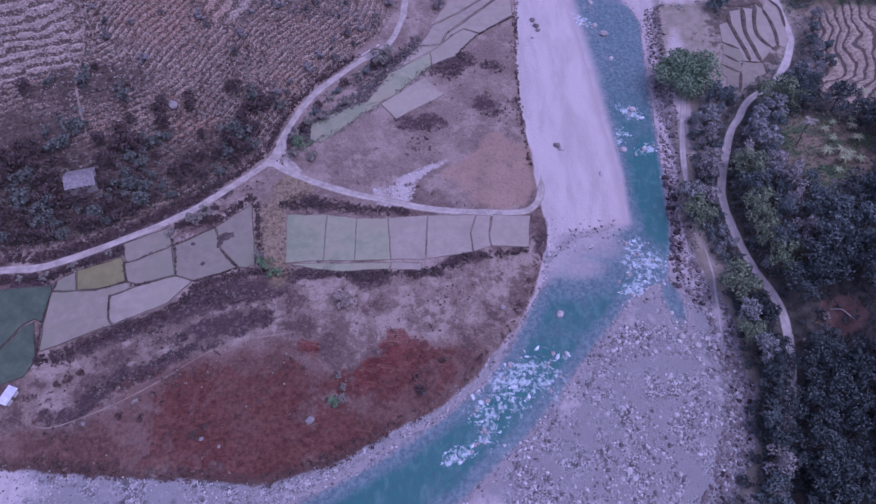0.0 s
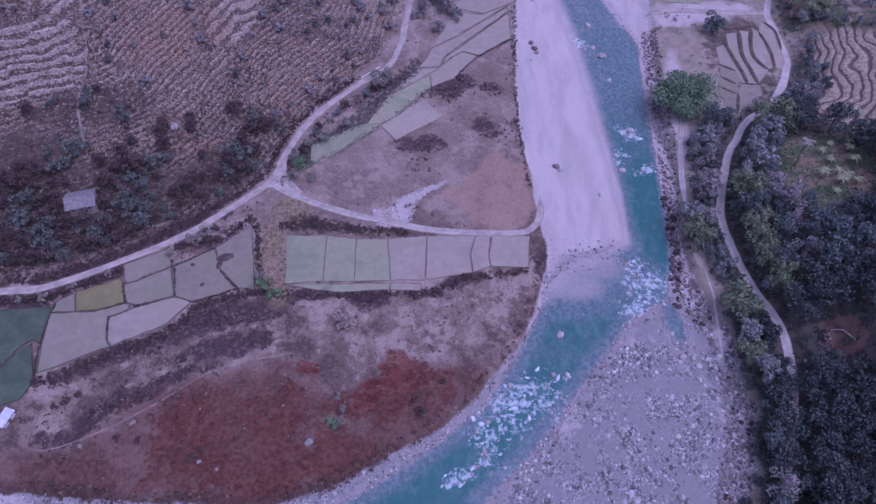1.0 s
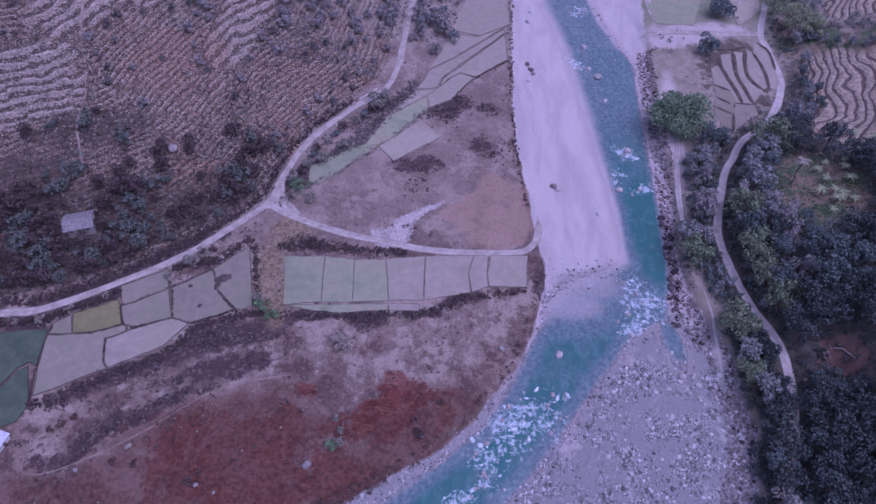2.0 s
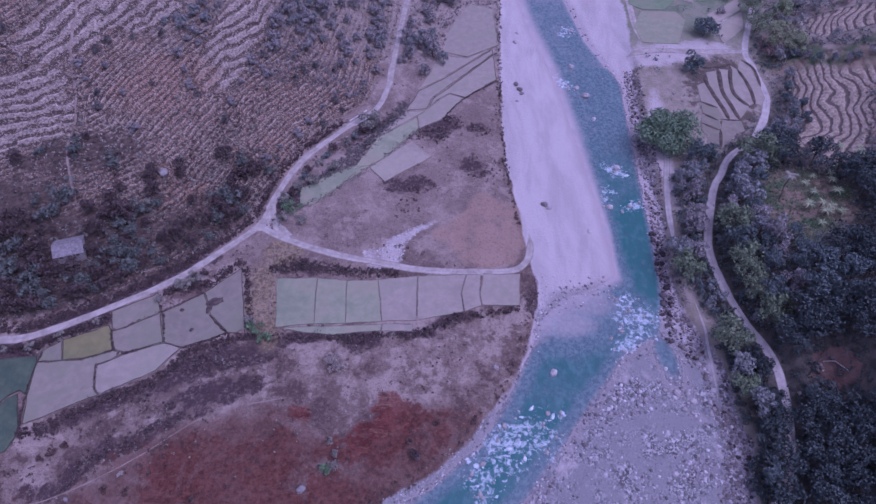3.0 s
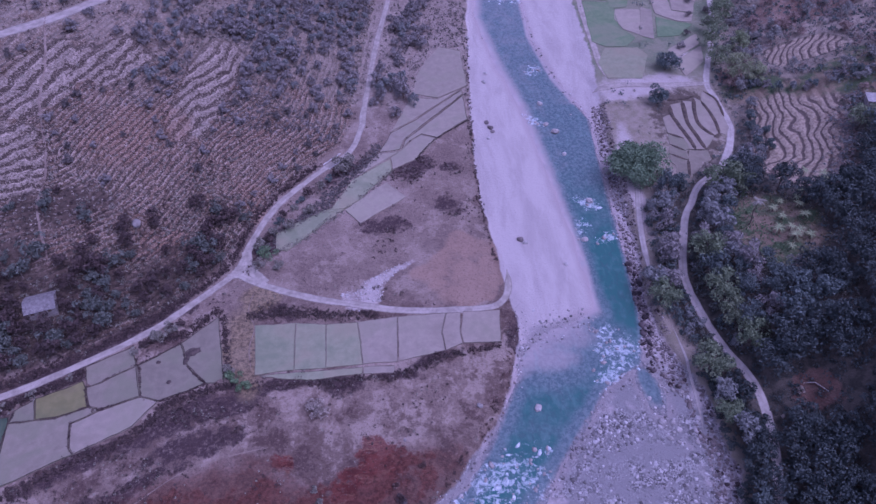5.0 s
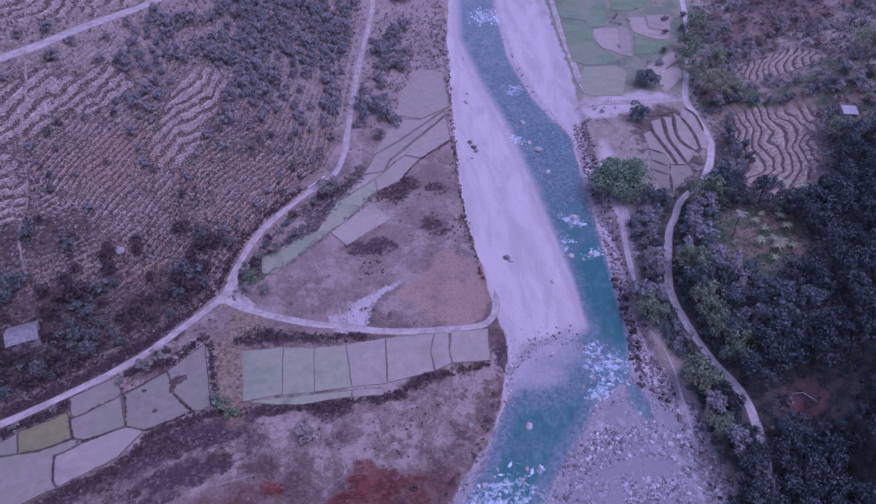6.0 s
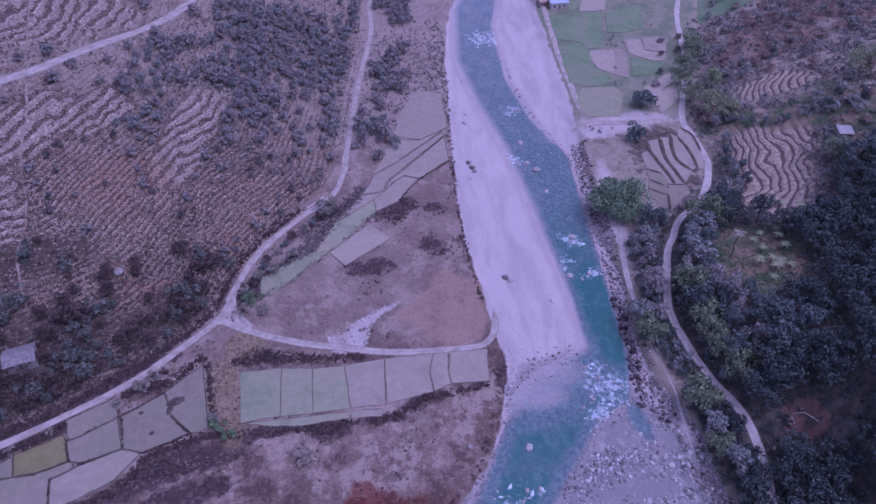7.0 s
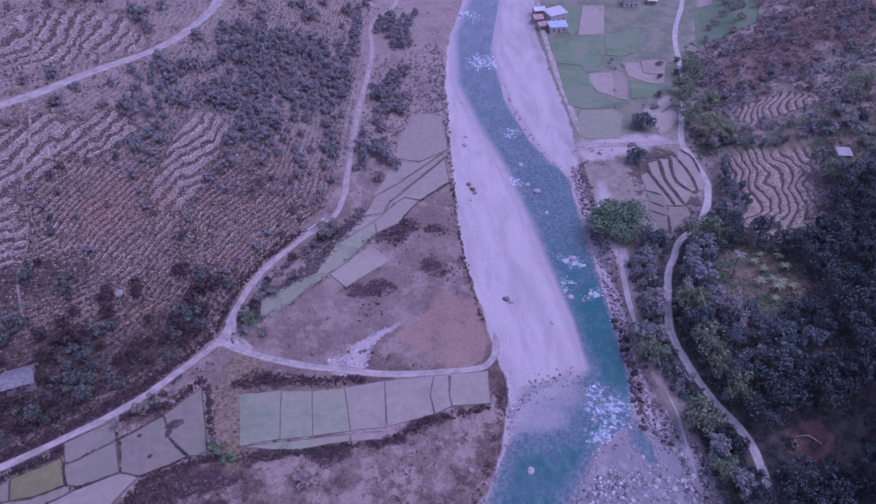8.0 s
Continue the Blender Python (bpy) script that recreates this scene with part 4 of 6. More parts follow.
HARVESTED, SPROUT = "bare harvested paddy field of pale earth with a low bund", "paddy field with thin green sprouts and a low bund"
MAIN_STRIP = [
    (SOIL_GREEN, SPROUT, [(-48, 129.4), (-35.2, 129.3), (-34.9, 111.9), (-46.5, 111.2)]),
    (SOIL_GREEN, SPROUT, [(-35.2, 129.3), (-25.6, 127.9), (-25.5, 112), (-34.9, 111.9)]),
    (SOIL_GREEN, SPROUT, [(-25.6, 127.9), (-15.8, 128.2), (-14.4, 112.2), (-25.5, 112)]),
    (SOIL, HARVESTED, [(-15.8, 128.2), (-3.4, 129.3), (-3.7, 112.5), (-14.4, 112.2)]),
    (SOIL, HARVESTED, [(-3.4, 129.3), (12.2, 129.3), (10.2, 122), (10.7, 115.2), (-3.4, 112.7)]),
    (SOIL, HARVESTED, [(12.2, 129.3), (16.9, 129.2), (15.9, 122.7), (16.3, 117.4), (10.9, 115.2), (10.2, 122)]),
    (SOIL, HARVESTED, [(17.7, 129.6), (29.4, 129.2), (28.2, 117), (16.5, 117.6), (16.1, 122.7)]),
    (SOIL_GREEN, "narrow paddy strip with thin green sprouts below the wide fields", [(-45.5, 111), (-25, 111.3), (-14.4, 111.4), (-14.5, 109), (-28.9, 108.3), (-38, 109)]),
    (SOIL, "narrow harvested paddy strip below the wide fields", [(-14.2, 111.4), (-4.6, 111.4), (-4.7, 108.6), (-14.3, 109)]),
]
WEST_STRIP = [
    (SOIL_DAMP, HARVESTED, [(-97.2, 118.2), (-84.8, 124.5), (-82.2, 117.5), (-91, 112.6), (-95.4, 111)]),
    (SOIL_DAMP, HARVESTED, [(-95.4, 111), (-91, 112.6), (-82.2, 117.5), (-79, 106.7), (-89.6, 103.2), (-93.1, 104.5)]),
    (SOIL_DAMP, HARVESTED, [(-82.2, 117.5), (-70.2, 124.5), (-66.9, 116.1), (-60.7, 109.4), (-73.3, 104.7), (-79, 106.7)]),
    (SOIL_DAMP, HARVESTED, [(-70.2, 124.5), (-59.9, 134), (-55, 109), (-60.7, 109.4), (-66.9, 116.1)]),
]
WEST_STRIP += [
    (SOIL_YELLOW, "paddy field of yellow-green stubble with a low bund", [(-109.1, 108.4), (-96.7, 113.4), (-95.4, 111), (-93.1, 104.5), (-101.6, 101.6), (-107.1, 101.6)]),
    (SOIL_DAMP, HARVESTED, [(-114.7, 104.7), (-109.1, 108.4), (-107.1, 101.6), (-114.3, 100.9)]),
    (SOIL_DAMP, HARVESTED, [(-114.3, 100.9), (-107.1, 101.6), (-101.6, 101.6), (-93.1, 104.5), (-89.6, 103.2), (-96.8, 99.6), (-95.3, 92), (-93.6, 90), (-112, 81.5), (-113.7, 90.2)]),
    (SOIL, "bare paddy field of dry earth with a low bund", [(-96.8, 99.6), (-89.6, 103.2), (-79, 106.7), (-73.3, 104.7), (-79.1, 97.1), (-93.6, 90), (-95.3, 92)]),
]
WEST_END = [
    (SOIL_DARK, "dark green standing crop in a bunded field", [(-137, 101), (-121.9, 102.8), (-115, 103.2), (-114.3, 100.9), (-114.2, 91), (-116.4, 92), (-119.3, 90.2), (-123.2, 83.2), (-128, 77.5), (-137, 75)]),
    (SOIL_DARK, "dark green standing crop in a bunded field", [(-127.3, 77.3), (-123.1, 82.7), (-119.1, 89.5), (-116.3, 90.9), (-113, 81.5), (-112.6, 78.1), (-113.9, 74), (-119.1, 71.6), (-126, 68)]),
]
UPPER_STRIP = [
    (SOIL, HARVESTED, [(22.2, 281.7), (31.7, 277.7), (32, 250.4), (18.5, 242.6), (8, 246.1), (10.1, 258.2), (15.1, 270.8)]),
    (SOIL, HARVESTED, [(6.9, 243.8), (18.5, 241.8), (28.8, 247.8), (7.1, 228.2), (-1.9, 221.6), (3.4, 234.8)]),
    (SOIL, "long narrow harvested paddy strip with a low bund", [(7, 227.4), (29.3, 247.3), (29.5, 244.5), (12.2, 226), (2.9, 216), (0.9, 210), (-7.5, 208.9), (-2.1, 220.9)]),
    (SOIL, HARVESTED, [(29.4, 243.7), (29.6, 227.2), (16.1, 216.4), (10, 218.9), (4.8, 214.4), (1.3, 209.9), (3.3, 215.9), (12.7, 225.6)]),
]
UPPER_STRIP += [
    (SOIL, HARVESTED, [(9.8, 218.6), (16.1, 215.7), (6.5, 203.6), (-2.3, 198.7), (-2.8, 205.9), (0.8, 209.3), (4.8, 213.8)]),
    (SOIL, HARVESTED, [(-7.5, 208.2), (0.6, 209.3), (-3, 205.9), (-12.4, 198.5), (-17.1, 194.8), (-13, 201.1)]),
    (SOIL_GREEN, SPROUT, [(-3, 204.9), (-2.6, 198.4), (-15.8, 182.3), (-19.4, 179.7), (-26.2, 177.3), (-17.9, 193.6), (-12.4, 197.9)]),
    (SOIL_GREEN, SPROUT, [(-27.6, 178.6), (-19.8, 179.4), (-26.5, 173.1), (-33.8, 166), (-40, 159.8), (-44, 160.9), (-44.2, 168.6), (-36.4, 173.7)]),
]
FLATS = [
    (SOIL_CROP, [(99.6, 346.4), (128.5, 345.7), (117.7, 308.9), (109.8, 308.9), (110.2, 315.9), (98.1, 321.1)]),
    (SOIL_PALE, [(129.9, 385.5), (141.7, 383.8), (131.3, 348.7), (117.7, 349.2)]),
    (SOIL_CROP, [(97.6, 316.4), (109.8, 314.1), (110.9, 307.6), (109.1, 291.1), (114.5, 280.9), (108.5, 274.6), (99.3, 275.8), (94.4, 280)]),
    (SOIL_PALE, [(111.9, 306.9), (123.4, 305.3), (117.3, 283.6), (111.4, 289.2), (109.4, 298.2)]),
    (SOIL, [(124.9, 307.4), (129.2, 305), (123.1, 279.7), (117.8, 282.5)]),
    (SOIL_CROP, [(129.9, 298.1), (138.2, 292.6), (144.7, 290), (135.6, 281.1), (125.7, 280.9)]),
    (SOIL_PALE, [(131.6, 315.3), (139.6, 314.2), (138.9, 303.1), (148.2, 299.6), (145.4, 292.7), (138.7, 294.2), (131, 301.4)]),
]
FLATS += [
    (SOIL, [(142.1, 316.3), (154.7, 315.8), (148.8, 301.2), (139.8, 304.2)]),
    (SOIL_CROP, [(130.9, 345.4), (152.5, 352.7), (145.5, 327), (133.8, 322.3), (126, 324.6)]),
    (SOIL_GREEN, [(98.8, 273.9), (113.3, 272.4), (116.1, 266.6), (109, 249), (94.6, 250.9), (93.2, 263)]),
    (SOIL_PALE, [(127.4, 269.5), (143.7, 281.1), (142.4, 273), (127.6, 262.2)]),
    (SOIL_PALE, [(128.3, 260.2), (142.7, 270.9), (140.1, 259.6), (128.8, 249)]),
    (SOIL_CROP, [(194, 374.8), (229.6, 369.7), (207, 328.1), (176.1, 325.9)]),
    (SOIL_CROP, [(111.2, 388.1), (127.9, 385.7), (118.3, 357.5), (113.4, 348.5), (109.2, 373.2)]),
]
for k, (soil, label, points) in enumerate(MAIN_STRIP):
    field(points, soil, label, seed=k)
for k, (soil, label, points) in enumerate(WEST_STRIP + WEST_END):
    field(points, soil, label, seed=k + 3, bund=0.36, rim=BUND_DARK)
for k, (soil, label, points) in enumerate(UPPER_STRIP):
    field(points, soil, label, seed=k + 5, bund=0.3, rim=BUND_DARK if k in (2, 3) else soil)
field([(-20.2, 178.3), (-5.1, 191.4), (2.3, 183), (-14.9, 170.9)], SOIL_PALE, "bare pale plot of dry earth in the meadow", 0.3, 0.3, 0.05, 2, "", "bare_plot", SOIL_PALE)
for k, (soil, points) in enumerate(FLATS):
    field(points, soil, "field of green young wheat on the river flat" if soil is SOIL_CROP else "field of pale dry earth on the river flat", 0.15, 0.35, 0.06, k, "river flat fields", "crop_field", soil, draped=True)
# the fan of small curved terraces below the road bend
CURVED = [
    (SOIL, [(132.2, 236.3), (135.2, 230.9), (134.4, 212.1), (131.8, 208.0), (129.5, 209.4), (130.5, 215.6), (130.3, 222.7), (129.4, 229.6)]),
    (SOIL, [(127.1, 232.8), (129.2, 229.6), (130.1, 222.3), (130.1, 215.3), (129.2, 209.4), (127.1, 208.2), (124.6, 211.5), (123.3, 217.0), (124.5, 225.0)]),
    (SOIL, [(121.4, 230.6), (126.0, 229.6), (124.3, 225.0), (122.9, 216.6), (124.4, 211.1), (126.6, 207.5), (121.4, 200.7), (119.9, 209.1), (119.1, 217.5)]),
    (SOIL, [(115.9, 228.5), (120.7, 229.5), (118.8, 217.2), (119.6, 208.8), (120.7, 200.1), (117.2, 200.5), (116.4, 206.7), (114.9, 215.0), (114.1, 222.4)]),
]
CURVED += [
    (SOIL, [(110.1, 220.6), (113.7, 222.1), (114.8, 214.6), (116.1, 206.4), (116.8, 200.2), (114.9, 200.5), (114.4, 206.9), (109.1, 210.5)]),
    (SOIL, [(109.1, 209.8), (114.1, 206.6), (114.5, 200.2), (112.6, 199.4), (108.0, 203.8)]),
    (SOIL, [(107.8, 203.5), (112.5, 199.0), (112.0, 193.9), (106.2, 198.1)]),
    (SOIL, [(106.1, 197.8), (111.7, 193.6), (108.3, 183.6), (104.2, 181.9), (106.8, 191.2), (105.2, 193.8)]),
    (SOIL, [(114.6, 199.8), (120.9, 199.3), (120.5, 193.5), (114.6, 189.2), (109.3, 184.1), (112.1, 193.6)]),
]
for k, (soil, points) in enumerate(CURVED):
    field(points, soil if k < 5 else SOIL_DAMP, "small curved terrace plot of pale dry earth with a dark bank", 0.14 + 0.012 * k, 0.3, 0.03, k, "curved terraces", "terrace_plot", SOIL, True)


FAN_BANKS = [
    ([(129.2, 230.6), (130.3, 222.7), (130.5, 215.6), (129.5, 208.4)], 0.75), ([(126.8, 232.2), (124.5, 225), (123.3, 217), (124.6, 211.5), (127.4, 207)], 0.8),
    ([(121.2, 231), (119.1, 217.5), (119.9, 209.1), (121, 199.4)], 0.9), ([(115.4, 228), (114.1, 222.4), (114.9, 215), (116.4, 206.7), (117, 199.5)], 0.85),
    ([(108.6, 210.8), (114.4, 206.9)], 0.6), ([(107.6, 204.1), (112.6, 199.4)], 0.6), ([(105.8, 198.4), (112, 193.9)], 0.6), ([(112.3, 195), (109.3, 184)], 0.6),
    ([(113.2, 200.2), (121.2, 199.3)], 0.45), ([(114.6, 232), (121, 232.4), (127.5, 234)], 0.7), ([(132.5, 236.6), (135.8, 231), (135.2, 219)], 0.6),
]
for k, (line, half) in enumerate(FAN_BANKS):
    road("terrace_bank", line, half, "dark weedy bank between two curved terraces", BUND_DARK, 0.34, k, (2.5, 2.5), "bank")


PLOTS = [np.array(points) for rows in (MAIN_STRIP, WEST_STRIP, WEST_END, UPPER_STRIP, FLATS, CURVED) for points in [row[-1] for row in rows]]
PLOTS.append(np.array([(-21.4, 177.7), (-6.4, 188.6), (2.2, 183), (-14.3, 170.8)]))


def on_plot(x, y):
    """Whether places lie within a field."""
    out = np.zeros(np.shape(x), bool)
    for p in PLOTS:
        odd = np.zeros(np.shape(x), bool)
        for (ax, ay), (bx, by) in zip(p, np.roll(p, -1, 0)):
            if ay != by:
                odd ^= ((ay > y) != (by > y)) & (x < (bx - ax) * (y - ay) / (by - ay) + ax)
        out |= odd
    return out


# ---- trees ----
def leaf_cloud(centres, radii, count, size, rng, flat=0.85):
    """Quads of leaf clumps over the upper skins of several lobes."""
    pick = rng.randint(len(centres), size=count)
    out = rng.normal(size=(count, 3))
    out[:, 2] = np.where(out[:, 2] < -0.4, -out[:, 2], out[:, 2])
    out /= np.linalg.norm(out, axis=1)[:, None]
    p = centres[pick] + out * (radii[pick] * (0.72 + 0.36 * rng.rand(count)))[:, None] * (1, 1, flat)
    n = out + 0.75 * rng.normal(size=(count, 3))
    n /= np.linalg.norm(n, axis=1)[:, None]
    u = np.cross(n, rng.normal(size=(count, 3)))
    u /= np.linalg.norm(u, axis=1)[:, None]
    v = np.cross(n, u)
    s = size * (0.6 + 0.8 * rng.rand(count))[:, None]
    verts = np.stack([p - u * s, p - v * s * 0.6 + n * s * 0.15, p + u * s, p + v * s * 0.6 + n * s * 0.15], 1).reshape(-1, 3)
    return verts, np.arange(count * 4).reshape(-1, 4)


def tube(path, radii, sides=6):
    verts, faces = [], []
    for k, (c, r) in enumerate(zip(path, radii)):
        verts += [(c[0] + r * math.cos(6.2832 * j / sides), c[1] + r * math.sin(6.2832 * j / sides), c[2]) for j in range(sides)]
        if k:
            faces += [[(k - 1) * sides + j, (k - 1) * sides + (j + 1) % sides, k * sides + (j + 1) % sides, k * sides + j] for j in range(sides)]
    faces.append([(len(path) - 1) * sides + j for j in range(sides)])
    return verts, faces


def trunk_mesh(high, thick, lobes, rng):
    """A tapered trunk that leans a little, and a limb to each lobe of the crown."""
    lean = rng.normal(size=2) * 0.03 * high
    fork = high * 0.45
    verts, faces = tube([(0, 0, -0.8), (0, 0, 0), (lean[0] * 0.4, lean[1] * 0.4, fork * 0.5), (lean[0], lean[1], fork), (lean[0] * 1.5, lean[1] * 1.5, high * 0.8)],
                        [thick * 1.5, thick * 1.2, thick, thick * 0.8, thick * 0.25])
    for c in lobes[:4]:
        start = np.array((lean[0] * 0.8, lean[1] * 0.8, fork * (0.7 + 0.3 * rng.rand())))
        bend = (start + c) / 2 + (0, 0, -0.06 * high)
        v, f = tube([start, bend, c], [thick * 0.5, thick * 0.32, thick * 0.1], 5)
        faces += [[len(verts) + i for i in q] for q in f]
        verts += v
    return mesh_of("trunk", verts, faces, BARK, True)


def tree(name, label, high, wide, leaf, count, seed, lobes=11, size=0.34, low=0.42, at=(0, 0, 0), thick=None, category="tree", group="", spread=0.8):
    """A tree of its own: trunk and limbs, and a crown of lobes with uneven gaps."""
    rng = np.random.RandomState(seed)
    ob = thing(name, label, category, at, group=group)
    ang, rad = rng.rand(lobes) * 6.2832, np.sqrt(rng.rand(lobes)) * wide * spread
    z = high * (low + (1 - low) * 0.9 * rng.rand(lobes) * (1 - 0.45 * (rad / wide) ** 2))
    centres = np.stack([rad * np.cos(ang), rad * np.sin(ang), z], 1)
    radii = wide * (0.26 + 0.22 * rng.rand(lobes))
    part("trunk", trunk_mesh(high, thick or 0.028 * high, centres, rng), ob, "grey bark trunk with spreading limbs")
    verts, quads = leaf_cloud(centres, radii, count, size, rng)
    part("crown", grid_mesh("crown", verts, quads, leaf, False), ob)
    return ob


def off_ways(x, y):
    """How far places lie from the nearest road's edge."""
    return np.min([np.abs(side(x, y, line[::2])[0]) - half for line, half in WAYS + [(curve(PATH_E), 0.9), (curve(PATH_S), 0.6)]], 0)


def far_trees(name, label, kinds, places, low, high):
    """The trees farther off, joined into a few masses of foliage and stems."""
    places = np.array(places)
    z = ground_z(places[:, 0], places[:, 1])
    for kind in range(len(kinds)):
        for piece in ("crown", "trunk"):
            me = [c for c in kinds[kind].children if c.name.startswith(piece)][0].data
            base = np.empty(len(me.vertices) * 3, np.float32)
            me.vertices.foreach_get("co", base)
            base = base.reshape(-1, 3)
            shapes = [list(f.vertices) for f in me.polygons]
            verts, faces = [], []
            for n in range(kind, len(places), len(kinds)):
                size, a = low + (high - low) * ((n * 37) % 101) / 101, n * 2.4
                co = base * size
                faces += [[len(verts) * len(base) + i for i in f] for f in shapes]
                verts.append(np.stack([co[:, 0] * math.cos(a) - co[:, 1] * math.sin(a) + places[n, 0], co[:, 0] * math.sin(a) + co[:, 1] * math.cos(a) + places[n, 1], co[:, 2] + z[n] - 0.1], 1))
            if verts:
                joined = mesh_of(name, np.concatenate(verts), faces, me.materials[0])
                tagged(new(name if piece == "crown" else name + "_stems", joined), label if piece == "crown" else "grey stems of the far trees", "trees", kind="stuff")


class Spots:
    """Random places kept a given distance apart."""

    def __init__(self, seed):
        self.rng, self.cells = np.random.RandomState(seed), {}

    def free(self, x, y, gap):
        i, j = int(x // 8), int(y // 8)
        for a in (-1, 0, 1):
            for b in (-1, 0, 1):
                for u, v in self.cells.get((i + a, j + b), ()):
                    if (u - x) ** 2 + (v - y) ** 2 < gap * gap:
                        return False
        self.cells.setdefault((i, j), []).append((x, y))
        return True


def plant(kinds, places, rng, group, low=0.8, high=1.2):
    """Copies of the kinds at the places; the first use of a kind is the kind itself."""
    used = set()
    places = np.array(places)
    for (x, y), z in zip(places, ground_z(places[:, 0], places[:, 1])):
        k = rng.randint(len(kinds))
        size = low + (high - low) * rng.rand()
        m = pose(x, y, z - 0.1, 0, 0, rng.rand() * 360)
        if k in used:
            ob = copy_thing(kinds[k], m)
        else:
            ob = kinds[k]
            ob.matrix_basis = m
            used.add(k)
        ob.scale = (size, size, size * (0.9 + 0.25 * rng.rand()))
        tagged(ob, group=group)


WOODS = [
    tree("forest_tree", "dense dark green broadleaf tree on the shaded slope", 9.5, 4.4, LEAF, 1250, 11, 13, 0.325),
    tree("forest_tree", "dense dark green broadleaf tree on the shaded slope", 8.5, 3.9, LEAF, 1050, 12, 10, 0.325),
    tree("forest_tree", "tall dark green broadleaf tree with an uneven crown", 11.0, 4.0, LEAF, 1150, 13, 13, 0.325),
    tree("forest_tree", "wide mossy green broadleaf tree with several lobes", 9.0, 5.2, LEAF_MOSS, 1400, 14, 15, 0.335),
    tree("forest_tree", "grey-green tree among the dark woods", 8.0, 3.6, LEAF_GROVE, 760, 15, 9, 0.30),
    tree("forest_tree", "dusty blue-green tree on the upper slope", 7.5, 3.9, LEAF_DUST, 920, 16, 11, 0.325),
]
COPSE = [
    tree("thicket_tree", "dark green bushy tree in the thicket above the road", 5.8, 2.9, LEAF_THICKET, 520, 23, 9, 0.30, 0.2),
    tree("thicket_tree", "dark dusty tree in the thicket above the road", 5.0, 2.4, LEAF_WEED, 460, 25, 8, 0.30, 0.2),
    tree("thicket_tree", "brownish leafy tree in the thicket above the road", 5.0, 2.5, LEAF_WEED, 460, 26, 8, 0.28, 0.2),
    tree("hillside_tree", "small grey-green tree on the dry hillside", 5.2, 2.6, LEAF_GROVE, 560, 21, 12, 0.33, 0.2),
    tree("hillside_tree", "small dusty blue-green tree on the hillside", 4.4, 2.1, LEAF_DUST, 480, 22, 10, 0.32, 0.2),
    tree("hillside_tree", "low spreading grey-green tree on the hillside", 4.0, 2.7, LEAF_GROVE, 560, 24, 12, 0.33, 0.18),
]
LOW_TREES = [
    tree("terrace_tree", "small dusty bush-like tree on a dry terrace", 3.6, 1.9, LEAF_GROVE, 420, 27, 10, 0.29, 0.15),
    tree("terrace_tree", "small dark bush-like tree on a dry terrace", 3.0, 1.6, LEAF_DUSK, 360, 28, 9, 0.28, 0.15),
]


def in_glade(x, y):
    """Below 1 within the grassy clearing of the woods."""
    return ((x - 123) / 14) ** 2 + ((y - 148) / 20) ** 2


spots = Spots(7)
rng = spots.rng
places = []
xs, ys = 68 + 200 * rng.rand(23000), 36 + 330 * rng.rand(23000)
g = lie(xs, ys)
for x, y, h, steps, bank, way_off in zip(xs, ys, g["h_e"], g["east_steps"], g["d_e"], np.minimum(off_ways(xs, ys), off_ways(xs + 2.5, ys + 5) + 1.0)):
    if h < (-11 if y > 64 else -24) or bank < (1.8 if y > 118 else 2.2) or steps > -0.35 or (x - y * 0.66 > 45 and y < 150 and x > 160):
        continue
    if y > 178 and h < 3 or (x - 111.6) ** 2 / 90 + (y - 87.1) ** 2 / 110 < 1 or in_glade(x, y) < 1 or (x - 179) ** 2 + (y - 197) ** 2 < 75 or y > 232 and x > 178 and rng.rand() < 0.35:
        continue
    if x < 97 and y > 158 and rng.rand() < 0.75 or (x - 89.5) ** 2 + (y - 187) ** 2 < 110 or y > 165 and h < 3 and rng.rand() < 0.5 or x > 215 and rng.rand() < 0.3 or (x - 188) ** 2 / 260 + (y - 205) ** 2 / 900 < 1 and rng.rand() < 0.6:
        continue
    if way_off > (3.4 if y > 77 else 0.4) and (y < 225 or rng.rand() < (0.6 if h < 12 and x < 170 else 0.15)) and spots.free(x, y, 4.3 + 2.4 * rng.rand()):
        places.append((x, y))
places = sorted(places[:640], key=lambda p: p[1] + 0.3 * p[0])
# the southern and outer woods get leaves with shade in their colour
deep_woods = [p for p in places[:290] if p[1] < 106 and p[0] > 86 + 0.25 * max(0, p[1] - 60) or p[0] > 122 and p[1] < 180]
plant(WOODS, [p for p in places[:290] if p not in deep_woods], rng, "trees of the east slope", 0.78, 1.3)
SHADED_TREES = [
    tree("forest_tree", "forest tree with the deep woods' shade put into its leaf colour", 9.5, 4.6, LEAF_SHADED, 1150, 17, 13, 0.325),
    tree("forest_tree", "forest tree with the deep woods' shade put into its leaf colour", 8.5, 4.2, LEAF_SHADED, 1000, 18, 11, 0.325),
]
plant(SHADED_TREES, deep_woods, rng, "trees of the deep woods", 0.85, 1.3)
# far trees whose pale colours stand in for aerial haze
HAZY = [tree("hazy_tree", "grey-green tree high on the slope, paled to stand for haze", 7.5, 3.8, LEAF_HAZE, 800, 19, 12, 0.34, 0.2, (170, 262, float(ground_z(170, 262)[0]))),
        tree("hazy_tree", "russet tree high on the slope, paled to stand for haze", 6.5, 3.4, LEAF_RUSSET, 700, 20, 11, 0.34, 0.2, (176, 268, float(ground_z(176, 268)[0])))]
far_trees("far_woods", "grey-green and russet woods higher up the east slope, paled for haze", HAZY, [p for k, p in enumerate(places[290:]) if k % 3], 0.5, 0.95)

